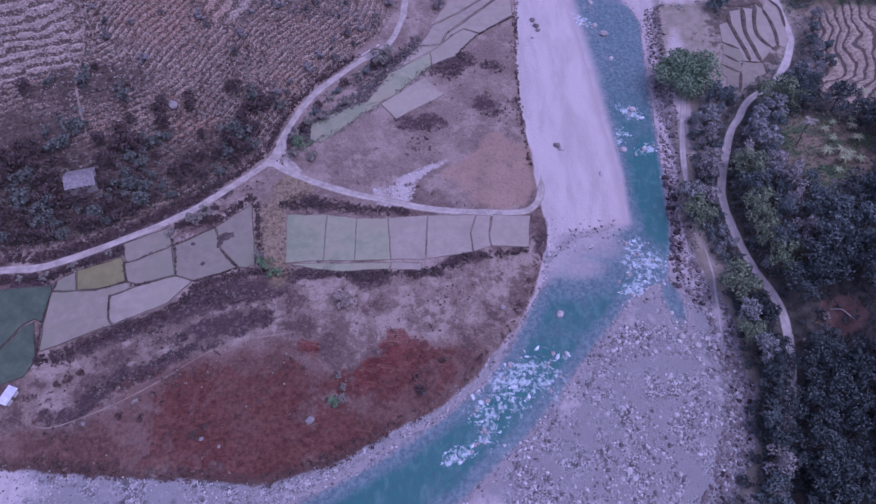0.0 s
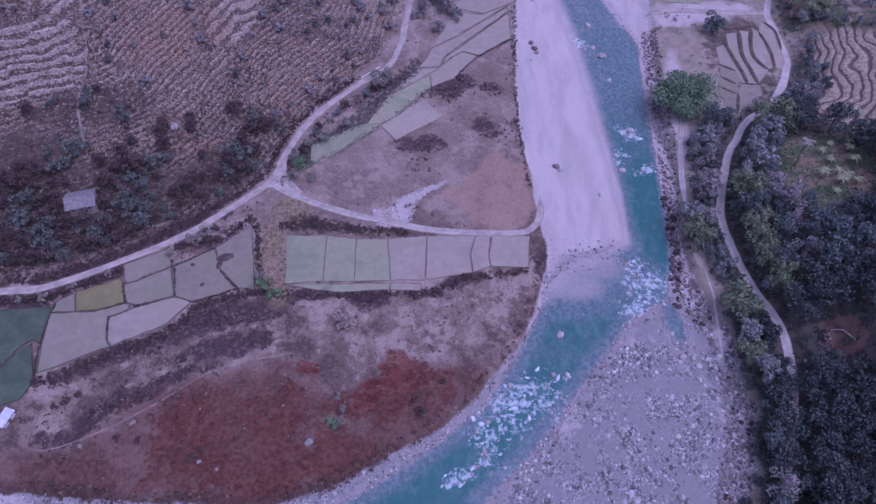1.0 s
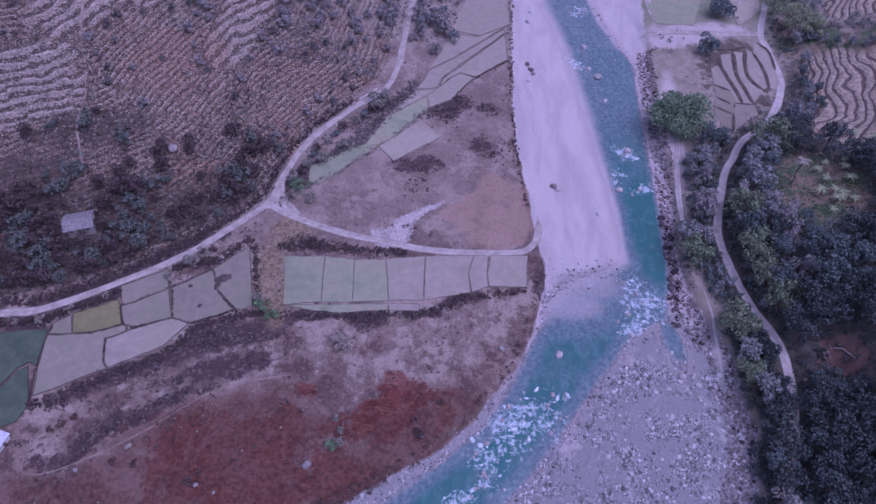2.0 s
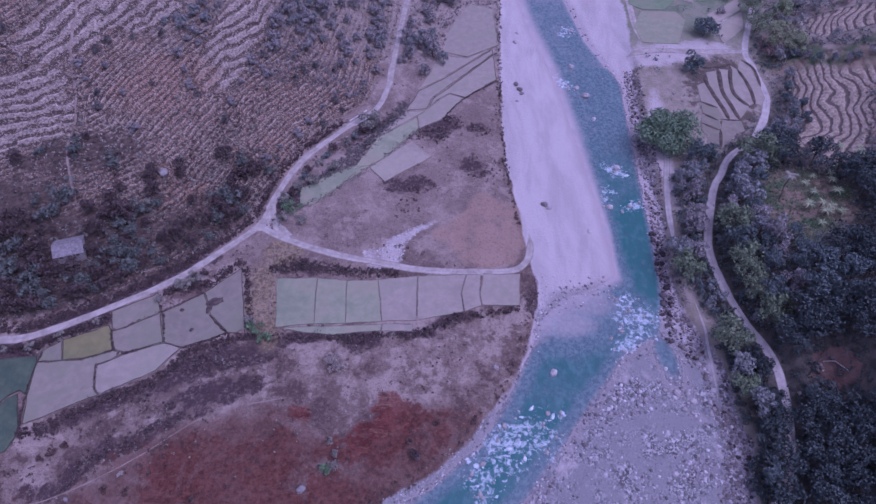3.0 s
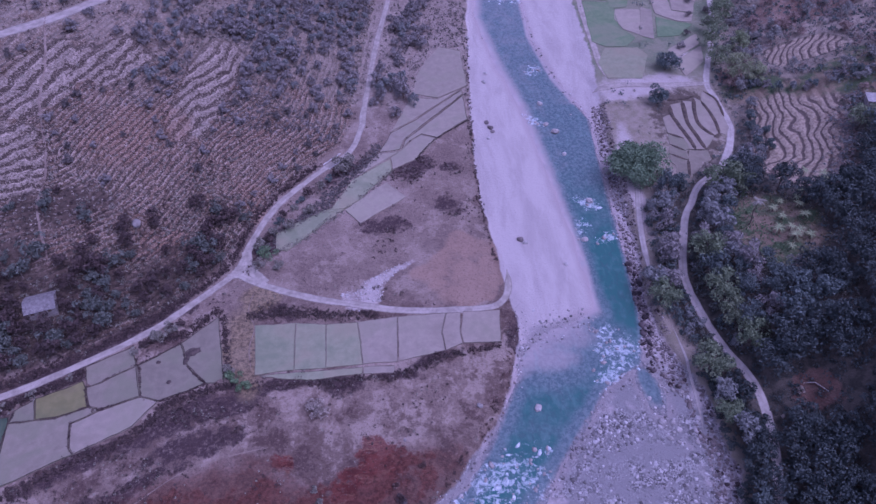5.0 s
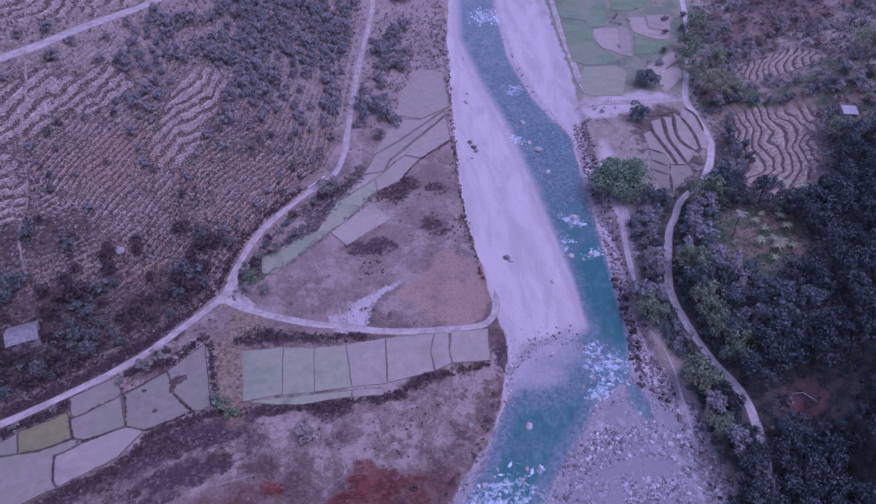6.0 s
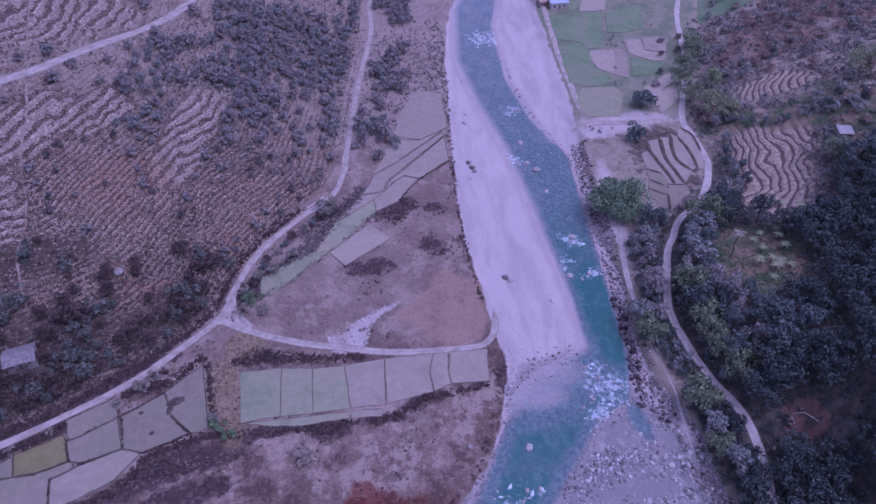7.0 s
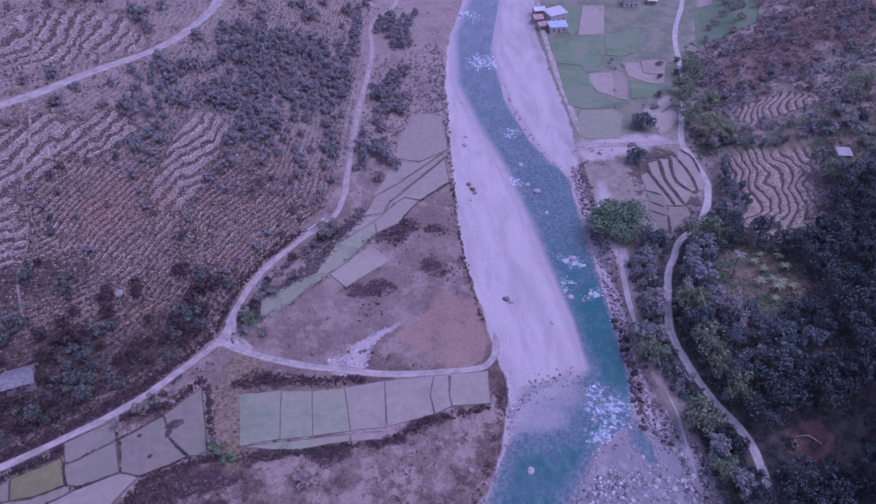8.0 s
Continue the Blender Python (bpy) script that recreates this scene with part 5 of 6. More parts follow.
BANK_BUSHES = [
    tree("bank_bush", "dusty green bush between the river path and the lane", 4.2, 2.1, LEAF, 380, 27, 8, 0.28, 0.2, category="bush"),
    tree("bank_bush", "grey-green leafy bush between the river path and the lane", 3.6, 2.0, LEAF_THICKET, 340, 28, 7, 0.28, 0.2, category="bush"),
    tree("bank_bush", "dusty grey bush between the river path and the lane", 3.4, 1.8, LEAF_DUST, 300, 29, 7, 0.27, 0.2, category="bush"),
]
close, places = Spots(9), []
xs, ys = 68 + 52 * rng.rand(4200), 36 + 149 * rng.rand(4200)
g = lie(xs, ys)
for x, y, h, bank, way_off in zip(xs, ys, g["h_e"], g["d_e"], off_ways(xs, ys)):
    if bank > (0.3 if y < 106 else 2.6) and (0.9 if y < 106 else 1.5) < way_off < (9 if y > 64 else 22) and h > (-12 if y > 64 else -24) and h < 9 and (y < 158 or rng.rand() < 0.3) and not (x > 103 and y > 172) and (x - 89.5) ** 2 + (y - 184) ** 2 > 60 and close.free(x, y, 2.3 + 1.2 * rng.rand()):
        places.append((x, y))
# bushes below the woods, their shade put into the leaf colour
SHADED_BUSHES = [
    tree("bank_bush", "leafy bush with the shade of the woods put into its colour", 4.0, 2.1, LEAF_SHADED, 360, 30, 8, 0.28, 0.2, category="bush"),
    tree("bank_bush", "low bush with the shade of the woods put into its colour", 3.2, 2.2, LEAF_SHADED, 340, 35, 8, 0.28, 0.2, category="bush"),
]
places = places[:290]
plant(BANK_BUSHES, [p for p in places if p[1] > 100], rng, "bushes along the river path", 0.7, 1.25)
plant(SHADED_BUSHES, [p for p in places if p[1] <= 100], rng, "dark bushes below the woods", 0.7, 1.25)

spots = Spots(8)
rng = spots.rng
places, thicket = [], []
xs, ys = -150 + 185 * rng.rand(26000), 116 + 285 * rng.rand(26000)
g = lie(xs, ys)
for x, y, h, bank, pale, way_off in zip(xs, ys, g["h_w"], g["d_w"], g["pale"], off_ways(xs, ys)):
    if h < 2.5 and not (y > 232 and h > -26 and h < -3 and bank > 5 and (x < 5 or not 240 < y < 282)):
        continue
    upper = ease(210, 245, y) * (0.03 + 0.97 * ease(348, 318, y)) * ease(66, 50, h) * (0.10 + 0.75 * ease(-0.25, 0.25, rough(np.float64(x), np.float64(y), 17, 3)))
    hut = ease(36, 17, h) * ease(-84, -100, x) * 1.1 + ease(13, 6, h) * ease(-56, -66, x) * 0.8
    belt = ease(9, 3, h) * 0.25
    gully = ease(12, 5, abs(x + 90 - 0.12 * (y - 250))) * ease(218, 232, y) * ease(292, 275, y) * 0.5
    if h < 2.5 and rough(np.float64(x), np.float64(y), 15, 5) < 0.02:
        continue
    rim = 0.10 * (pale > -0.72)
    hut, upper = hut * 0.7, upper * (0.3 + 0.7 * ease(222, 240, y))
    if pale > -0.25 or rng.rand() > max(0.012, upper, hut, belt, rim, gully):
        continue
    if (x + 112) ** 2 + (y - 136.5) ** 2 > 46 and way_off > 1.6 and spots.free(x, y, (2.4 if y < 178 else 3.0) + (1.8 if y < 232 else 2.0) * rng.rand()):
        (thicket if y < 178 else places).append((x, y))
plant(COPSE[:3], thicket[:290], rng, "thicket above the road", 0.65, 1.4)
places = sorted(places[:900], key=lambda p: p[1])
near = [p for p in places[:290] if p[1] < 228]
plant(COPSE[3:], [p for p in places[:290] if p[1] >= 228], rng, "trees of the west slope", 0.6, 1.3)
plant(LOW_TREES, near, rng, "small trees on the dry terraces", 0.55, 1.15)
far_trees("far_copse", "dense grey-green trees higher up the west slope", COPSE[3:], places[290:], 0.6, 1.45)

gz = lambda x, y: float(ground_z(x, y)[0])
tree("fig_tree", "huge bright green fig tree with a broad crown by the river", 10.0, 10.8, LEAF_FIG, 10000, 31, 44, 0.42, 0.22, (88.6, 187.5, gz(88.6, 187.5)), 0.85, spread=0.85)
tree("orchard_tree", "round dark green tree beside the pale lane", 8.0, 4.2, LEAF, 1800, 32, 12, 0.34, 0.25, (110, 231, gz(110, 231)))
tree("orchard_tree", "wide dark green tree beside the green fields", 8.0, 5.6, LEAF, 2400, 33, 16, 0.34, 0.25, (121, 254, gz(121, 254)))
tree("road_tree", "leafy grey-green tree beside the dirt road", 6.0, 4.0, LEAF_SCRUB, 1300, 34, 11, 0.32, 0.25, (-21, 201, gz(-21, 201)))
for k, (x, y, w) in enumerate([(-46, 158, 3.2), (-49.5, 163, 2.6), (-42, 153, 2.2), (-40, 171, 2.4), (-52, 110, 2.6), (-49, 106.5, 2.0), (-74, 130, 2.4), (-78, 127.5, 2.0), (-28, 67, 1.7), (-33, 178, 2.2), (-54, 112.5, 1.8)]):
    tree("hedge_bush", "leafy green bush at the field edge", 2.3 + 0.4 * w, w, LEAF_GREEN if k in (0, 4, 5, 8) else LEAF_SCRUB, 550, 40 + k, 9, 0.27, 0.2, (x, y, gz(x, y)), 0.12, "bush", "field edge bushes")
tree("pale_bush", "pale dry flowering bush beside the lane", 4.5, 2.6, LEAF_DRY, 700, 55, 9, 0.28, 0.25, (115.3, 185.2, gz(115.3, 185.2)), category="bush")
for k, (x, y, w, leaf) in enumerate([(-4.4, 70.4, 1.9, LEAF_WEED), (-101.5, 73.2, 1.5, LEAF_RUST), (-98.5, 75.2, 1.1, LEAF_RUST), (-103.8, 71.8, 1.0, LEAF_RUST), (-84.7, 63.1, 1.1, LEAF_RUST), (-78.7, 62.4, 1.2, LEAF_RUST),
                                     (-63.7, 57.9, 1.7, LEAF_RUST), (-61.8, 60, 1.1, LEAF_RUST), (-26.3, 67.7, 2.0, LEAF_SCRUB), (-25.6, 71, 1.2, LEAF_SCRUB), (-27.4, 74.6, 1.0, LEAF_SCRUB), (-6, 74.4, 1.0, LEAF_RUST), (1.5, 79.5, 1.0, LEAF_RUST), (-81.5, 67, 0.9, LEAF_DRY)]):
    tree("meadow_bush", "low tangled dry bush in the open meadow", 0.9 + 0.45 * w, w, leaf, 300, 420 + k, 8, 0.22, 0.15, (x, y, gz(x, y)), 0.06, "bush", "meadow bushes")
tree("pale_bush", "wide pale grey bush in the meadow", 2.6, 3.4, LEAF_DRY, 800, 56, 12, 0.27, 0.2, (-27.3, 97.7, gz(-27.3, 97.7)), 0.12, "bush")
line = curve(ROAD_W, 4.2)
line = line[(line[:, 1] > 150) & (line[:, 1] < 204) & (line[:, 0] > -60) & (line[:, 0] < -22)]
rng = np.random.RandomState(3)
for k, (x, y) in enumerate(line):
    x, y, w = x + 4.2 + 2.2 * rng.rand(), y - 2.6 - 1.2 * rng.rand(), 1.4 + 1.2 * rng.rand()
    if off_ways(np.array([x]), np.array([y]))[0] < 0.8 * w:
        continue
    tree("hedge_bush", "dark tangled bush in the roadside hedge", 2.0 + 0.5 * w, w, (LEAF_WEED, LEAF_SCRUB, LEAF)[k % 3], 330, 140 + k, 8, 0.26, 0.2, (x, y, gz(x, y)), 0.1, "bush", "roadside hedge")
line = curve(ROAD_W, 2.9)
line = line[(line[:, 1] > 108) & (line[:, 1] < 140) & (line[:, 0] > -136) & (line[:, 0] < -72)]
for k, (x, y) in enumerate(line):
    x, y, w = x + 1.2 + rng.rand(), y - 3.6 - 1.0 * rng.rand(), 1.0 + 0.9 * rng.rand()
    if not on_plot(np.array([x]), np.array([y]))[0]:
        tree("hedge_bush", "dark tangled bush in the roadside hedge", 1.6 + 0.5 * w, w, (LEAF_WEED, LEAF_WEED, LEAF_SCRUB)[k % 3], 260, 180 + k, 7, 0.24, 0.2, (x, y, gz(x, y)), 0.1, "bush", "roadside hedge")
for k, (x, y, h, w) in enumerate([(147, 243, 12, 5.6), (144, 256, 12, 5.0), (151, 236, 10, 4.6), (203, 234, 13, 6.5), (147, 269, 12, 5.4), (156, 262, 10, 4.6), (151, 281, 11, 5), (158, 291, 11, 5.2), (162, 303, 10, 4.8)]):
    tree("bamboo_clump", "feathery yellow-green bamboo clump", h, w, LEAF_MOSS if k in (1, 4, 6, 7, 8) else LEAF_BAMBOO, 2000, 60 + k, 22, 0.3, 0.3, (x, y, gz(x, y)), 0.2, "bamboo", "bamboo clumps", 0.95)


LANE_TREES = [(141.5, 208, 2.8), (140.6, 202.5, 2.5), (139.5, 196.5, 2.9), (143.5, 214.5, 2.6), (136.5, 189.5, 2.8), (131.5, 183, 2.6), (126.5, 177.5, 2.4), (146, 220.5, 2.8), (144, 203, 2.0), (142, 193, 2.2)]
for k, (x, y, w) in enumerate(LANE_TREES):
    tree("lane_tree", "dark blue-green leafy tree between the lane and the terraces", 3.2 + 0.7 * w, w, (LEAF, LEAF_DUST, LEAF)[k % 3], 700, 440 + k, 10, 0.29, 0.2, (x, y, gz(x, y)), 0.14, "tree", "trees along the lane")
for k, (x, y, w) in enumerate([(139.5, 281, 1.9), (133.5, 270.5, 2.1), (145.5, 298, 1.8), (150, 311, 2.0), (155, 300, 2.2), (152, 290, 1.8), (160, 314, 2.0)]):
    tree("lane_bush", "dark purplish bush beside the pale road of the flat", 2.0 + 0.5 * w, w, (LEAF_DUSK, LEAF_GROVE)[k % 2], 380, 500 + k, 8, 0.27, 0.2, (x, y, gz(x, y)), 0.1, "bush", "bushes beside the flat's road")
BAND = curve([(150, 233), (158, 225.5), (168, 219.5), (178, 219), (188, 218.5), (197, 217)], 3.6)
rng = np.random.RandomState(46)
for k, (x, y) in enumerate(BAND + 2.2 * rng.rand(len(BAND), 2) - 1.1):
    w = 1.9 + 1.3 * rng.rand()
    tree("slope_bush", "dense dark bush in the band between the terraces", 2.4 + 0.6 * w, w, (LEAF, LEAF_DUST, LEAF_GROVE)[k % 3], 480, 460 + k, 9, 0.28, 0.2, (x, y, gz(x, y)), 0.12, "bush", "bushes between the terraces")


def palm(x, y, high, seed):
    """A palm: a slim ringed trunk and a star of drooping fronds."""
    rng = np.random.RandomState(seed)
    ob = thing("palm_tree", "slender tall palm with a star of pale fronds", "palm", (x, y, gz(x, y)))
    v, f = tube([(0.25 * math.sin(k), 0.1 * k, high * k / 8 - 0.3) for k in range(9)], [0.26 - 0.012 * k for k in range(9)], 7)
    part("trunk", mesh_of("trunk", v, f, BARK, True), ob)
    top = np.array((0.25 * math.sin(8), 0.8, high - 0.3))
    for k in range(13):
        a, up = 6.2832 * k / 13 + 0.3 * rng.rand(), 0.2 + 0.9 * rng.rand()
        verts, faces = [], []
        for s in range(7):
            r = s / 6 * (2.0 + 0.6 * rng.rand())
            c = top + (math.cos(a) * r, math.sin(a) * r, up * r - 0.32 * r * r)
            w = 0.38 * math.sin(0.35 + 2.7 * s / 6)
            q = np.array((-math.sin(a), math.cos(a), 0)) * w
            verts += [c - q - (0, 0, 0.12), c, c + q - (0, 0, 0.12)]
            if s:
                i = s * 3
                faces += [[i - 3, i - 2, i + 1, i], [i - 2, i - 1, i + 2, i + 1]]
        part("frond", mesh_of("frond", verts, faces, LEAF_SCRUB), ob)
    return ob


palm(116.2, 150.7, 10.5, 1)
palm(112.2, 160.5, 6.0, 2)


def banana(name="glade_plant"):
    ob = thing(name, "small spiky plant with thin arching straw-green leaves", "plant", group="glade plants")
    v, f = tube([(0, 0, -0.3), (0, 0.05, 1.0), (0, 0.1, 2.0)], [0.16, 0.13, 0.07], 6)
    part("stem", mesh_of("stem", v, f, BARK, True), ob)
    rng = np.random.RandomState(77)
    for k in range(11):
        a, long_, lift = 6.2832 * k / 11 + 0.3 * rng.rand(), 1.3 + 0.8 * rng.rand(), 0.5 + 0.7 * rng.rand()
        verts, faces = [], []
        for s in range(5):
            r = s / 4 * long_
            c = np.array((math.cos(a) * r, math.sin(a) * r, 1.9 + lift * r - 0.42 * r * r))
            q = np.array((-math.sin(a), math.cos(a), 0)) * 0.15 * math.sin(0.3 + 2.6 * s / 4)
            verts += [c - q - (0, 0, 0.05), c, c + q - (0, 0, 0.05)]
            if s:
                i = s * 3
                faces += [[i - 3, i - 2, i + 1, i], [i - 2, i - 1, i + 2, i + 1]]
        part("leaf", mesh_of("leaf", verts, faces, LEAF_BAMBOO), ob)
    return ob


first = banana()
for k, (x, y) in enumerate([(125.3, 154.7), (126.1, 150), (125.9, 143.9), (132.6, 153.8), (131.5, 147.6), (122, 144.1), (122.9, 135.9), (129.6, 138.8), (138.3, 162), (144.8, 173.1), (115.4, 165.1), (125.1, 139.6), (128.6, 157.5), (134.5, 158), (127.5, 141.5), (148, 168), (123.9, 171.5), (146, 164)]):
    m = pose(x, y, gz(x, y), 0, 0, 50 * k)
    if k == 0:
        first.matrix_basis = m
    else:
        copy_thing(first, m).scale = (0.9 + 0.09 * (k % 6),) * 3


# ---- low scrub and tufts: too many to count ----
def scrub(name, label, points, radii, each, size, leaf, seed):
    rng = np.random.RandomState(seed)
    n = len(points)
    z = ground_z(points[:, 0], points[:, 1])
    centres = np.concatenate([points, (z + radii * 0.25)[:, None]], 1)
    who = np.repeat(np.arange(n), each)
    count = n * each
    out = rng.normal(size=(count, 3))
    out[:, 2] = np.abs(out[:, 2])
    out /= np.linalg.norm(out, axis=1)[:, None]
    p = centres[who] + out * (radii[who] * (0.35 + 0.75 * rng.rand(count)))[:, None]
    nrm = out + 0.8 * rng.normal(size=(count, 3))
    nrm /= np.linalg.norm(nrm, axis=1)[:, None]
    u = np.cross(nrm, rng.normal(size=(count, 3)))
    u /= np.linalg.norm(u, axis=1)[:, None]
    v = np.cross(nrm, u)
    s = size * (0.6 + 0.8 * rng.rand(count))[:, None]
    verts = np.stack([p - u * s, p - v * s * 0.6, p + u * s, p + v * s * 0.6], 1).reshape(-1, 3)
    return tagged(new(name, grid_mesh(name, verts, np.arange(count * 4).reshape(-1, 4), leaf, False)), label, "scrub", kind="stuff")


def scatter(n, box, chance_of, seed):
    """n random places in a box (x0, x1, y0, y1), kept by chance."""
    rng = np.random.RandomState(seed)
    x, y = box[0] + (box[1] - box[0]) * rng.rand(n), box[2] + (box[3] - box[2]) * rng.rand(n)
    g = lie(x, y)
    keep = rng.rand(n) < chance_of(x, y, g)
    x, y = x[keep], y[keep]
    keep = (off_ways(x, y) > 0.5) & ~on_plot(x, y)
    return np.stack([x[keep], y[keep]], 1), rng


def on_west_slope(x, y, g):
    thick = ease(-0.15, 0.5, rough(x, y, 20, 3)) * 0.5 + 0.16 + 1.1 * ease(34, 14, g["h_w"]) * ease(-50, -75, x) + 0.10 * ease(200, 250, y) + 0.35 * ease(7, 2, g["h_w"]) + 0.8 * ease(1.3, 0.5, np.hypot((x + 108) / 30, (y - 166) / 13))
    return (g["h_w"] > 0.8) * np.where(g["pale"] < -0.05, thick + 0.6 * ease(-0.75, -0.3, g["pale"]) * (g["h_w"] > 14), 0.06)


pts, rng = scatter(44000, (-178, 20, 108, 400), on_west_slope, 71)
low = (lie(pts[:, 0], pts[:, 1])["h_w"] < 27) & (pts[:, 0] < -58)
pts = np.concatenate([pts[~low], pts[low]])
half = int((~low).sum() * 0.5)
scrub("hillside_scrub", "dusty grey-brown scrub bushes on the terraced hillside", pts[:half], 0.2 + 0.6 * rng.rand(half) ** 2, 12, 0.20, LEAF_DRY, 72)
scrub("hillside_scrub", "dark green low scrub bushes on the terraced hillside", pts[half::3], 0.3 + 0.9 * rng.rand(len(pts[half::3])) ** 2, 18, 0.23, LEAF_SCRUB, 73)
weeds = np.concatenate([pts[half + 1::3], pts[half + 2::3]])
scrub("hillside_scrub", "dark purple-brown dry bushes on the terraced hillside", weeds, 0.3 + 0.8 * rng.rand(len(weeds)) ** 2, 14, 0.23, LEAF_WEED, 70)


def in_meadow(x, y, g):
    spread = blotch(x, y, SCRUB)
    return (g["d_w"] > 0.6) * (g["h_w"] < 0) * (blotch(x, y, ORANGE) < 0) * np.where(spread > -0.7, np.clip(spread * 1.2 + 0.8, 0.1, 1) * ease(-0.35, 0.25, rough(x, y, 6, 2, 2)), 0.012 + 0.3 * ease(238, 262, y) * ease(345, 325, y) + 0.22 * (rough(x, y, 12, 5) > 0.25) + 0.3 * (g["d_w"] < 2.5) + 0.7 * (g["h_w"] > -5) * (x < -50))


pts, rng = scatter(52000, (-135, 40, 46, 400), in_meadow, 74)
half = int(len(pts) * 0.75)
dark, far_up = pts[:half][pts[:half, 1] < 232], pts[:half][pts[:half, 1] >= 232]
scrub("meadow_scrub", "dark purplish scrub bushes in the meadow", dark, 0.25 + 0.6 * rng.rand(len(dark)) ** 1.5 * 1.6, 12, 0.24, LEAF_WEED, 75)
scrub("meadow_scrub", "dusty dark scrub between the upper fields and the river", far_up, 0.3 + 1.1 * rng.rand(len(far_up)) ** 1.5, 16, 0.25, LEAF_DUSK, 69)
scrub("meadow_scrub", "pale dry grass tussocks in the meadow", pts[half:], 0.2 + 0.5 * rng.rand(len(pts) - half) ** 2, 10, 0.2, LEAF_SCRUB, 79)
def hedgerow(line, half, count, seed, open_ground=True):
    """Random places along a line, thinner towards its sides."""
    rng = np.random.RandomState(seed)
    line = curve(line, 0.6)
    p = line[rng.randint(len(line), size=count)] + rng.normal(size=(count, 2)) * half
    if open_ground:
        p = p[~on_plot(p[:, 0], p[:, 1]) & (off_ways(p[:, 0], p[:, 1]) > 0.3)]
    return p, 0.25 + 0.55 * rng.rand(len(p)) ** 1.5


way = curve(ROAD_W, 3.0)
ahead = np.gradient(way, axis=0)
way = way + 3.3 * np.stack([-ahead[:, 1], ahead[:, 0]], 1) / np.hypot(*ahead.T)[:, None]
UPHILL = way[(way[:, 0] > -145) & (way[:, 0] < -30) & (way[:, 1] < 205)]
for k, (line, half, count) in enumerate([
        ([(-113, 78.5), (-93, 87.5), (-78, 95), (-71.5, 103), (-59, 107.3), (-52, 108)], 0.8, 620),
        ([(-135, 104.5), (-115, 106.5), (-110, 110), (-98, 115.8), (-97.3, 120), (-85.5, 126), (-71, 127), (-60.5, 136)], 0.9, 700),
        ([(-54, 110), (-56, 122), (-58.5, 134)], 0.6, 160),
        ([(-46, 108), (-30, 107), (-14, 107.6), (-4, 107.5), (10, 113), (28, 116)], 0.7, 300),
        ([(31, 150), (29.5, 172), (29.5, 200), (31.5, 236), (36, 290)], 0.4, 190),
        ([(-48, 162), (-36, 174), (-26, 186), (-16, 199), (-6, 213)], 1.6, 700),
        (UPHILL, 1.2, 1700),
        ([(-50, 133), (-38, 133.8), (-25, 131.6), (-10, 130.9)], 1.0, 420)]):
    pts, radii = hedgerow(line, half, count, 300 + k)
    scrub("field_hedge", "dark tangled weeds along the edge of the fields", pts, radii, 14, 0.23, LEAF_WEED if k != 5 else LEAF_DUSK, 320 + k)


for k, line in enumerate([[(-43, 160.5), (-33.8, 166), (-26.5, 173.1), (-15.8, 182.3), (-3, 198)], [(-44.2, 168.6), (-36.4, 173.7), (-27.8, 179.2), (-18, 193.6), (-8, 208)]]):
    pts, radii = hedgerow(line, 0.9, 330, 356 + k, False)
    scrub("field_hedge", "low grey-green weeds creeping over the field edge", pts, radii * 0.6, 10, 0.2, (LEAF_SCRUB, LEAF_DUSK)[k], 358 + k)
for k, line in enumerate([[(-95.4, 111), (-93.1, 104.5), (-89.6, 103.2)], [(-89.6, 103.2), (-79, 106.7)], [(-79, 106.7), (-73.3, 104.7), (-60.7, 109.4)], [(-91, 112.6), (-82.2, 117.5), (-79, 106.7)],
                          [(-96.8, 99.6), (-95.3, 92), (-93.6, 90)], [(-114, 101), (-101.6, 101.6), (-93.1, 104.5)], [(-114, 104), (-114.2, 91), (-112.5, 80)], [(-82, 117.5), (-70, 124.5)], [(-66.9, 116), (-60.7, 109.4)], [(7, 204), (16, 216), (29.6, 227)]]):
    long_ = sum(math.dist(a, b) for a, b in zip(line, line[1:]))
    pts, radii = hedgerow(line, 0.16, int(6 * long_), 350 + k, False)
    scrub("bund_weeds", "dark weeds growing along a paddy bund", pts, radii * 0.55, 11, 0.2, LEAF_WEED, 370 + k)
pts, rng = scatter(26000, (-118, 38, 44, 130), lambda x, y, g: (g["d_w"] > -0.6) * (g["d_w"] < 3.2) * ease(-0.5, 0.2, rough(x, y, 7, 3, 2)) * (0.15 + 0.85 * ease(6, -34, x)), 340)
scrub("bank_weeds", "dark reddish-brown weeds on the crumbling river bank", pts, 0.2 + 0.45 * rng.rand(len(pts)) ** 1.5, 12, 0.2, LEAF_RUST, 341)


pts, rng = scatter(13000, (78, 250, 36, 330), lambda x, y, g: (g["d_e"] > 2.5) * (in_glade(x, y) > 0.8) * (g["east_steps"] < -0.1) * np.where(g["h_e"] > -5, 0.85, np.where((y < 178) & (g["h_e"] > -11), 0.6, 0.05)), 76)
half = len(pts) // 2
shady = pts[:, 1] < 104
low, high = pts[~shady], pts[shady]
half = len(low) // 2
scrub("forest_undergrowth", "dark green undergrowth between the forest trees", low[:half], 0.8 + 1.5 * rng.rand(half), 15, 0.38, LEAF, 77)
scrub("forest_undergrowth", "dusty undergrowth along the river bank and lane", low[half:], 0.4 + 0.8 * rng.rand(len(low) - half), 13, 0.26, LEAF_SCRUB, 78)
# southern undergrowth in the shade-darkened leaf colour
scrub("forest_undergrowth", "undergrowth coloured darker for the shade deep in the woods", high, 0.5 + 1.3 * rng.rand(len(high)), 15, 0.34, LEAF_SHADED, 80)


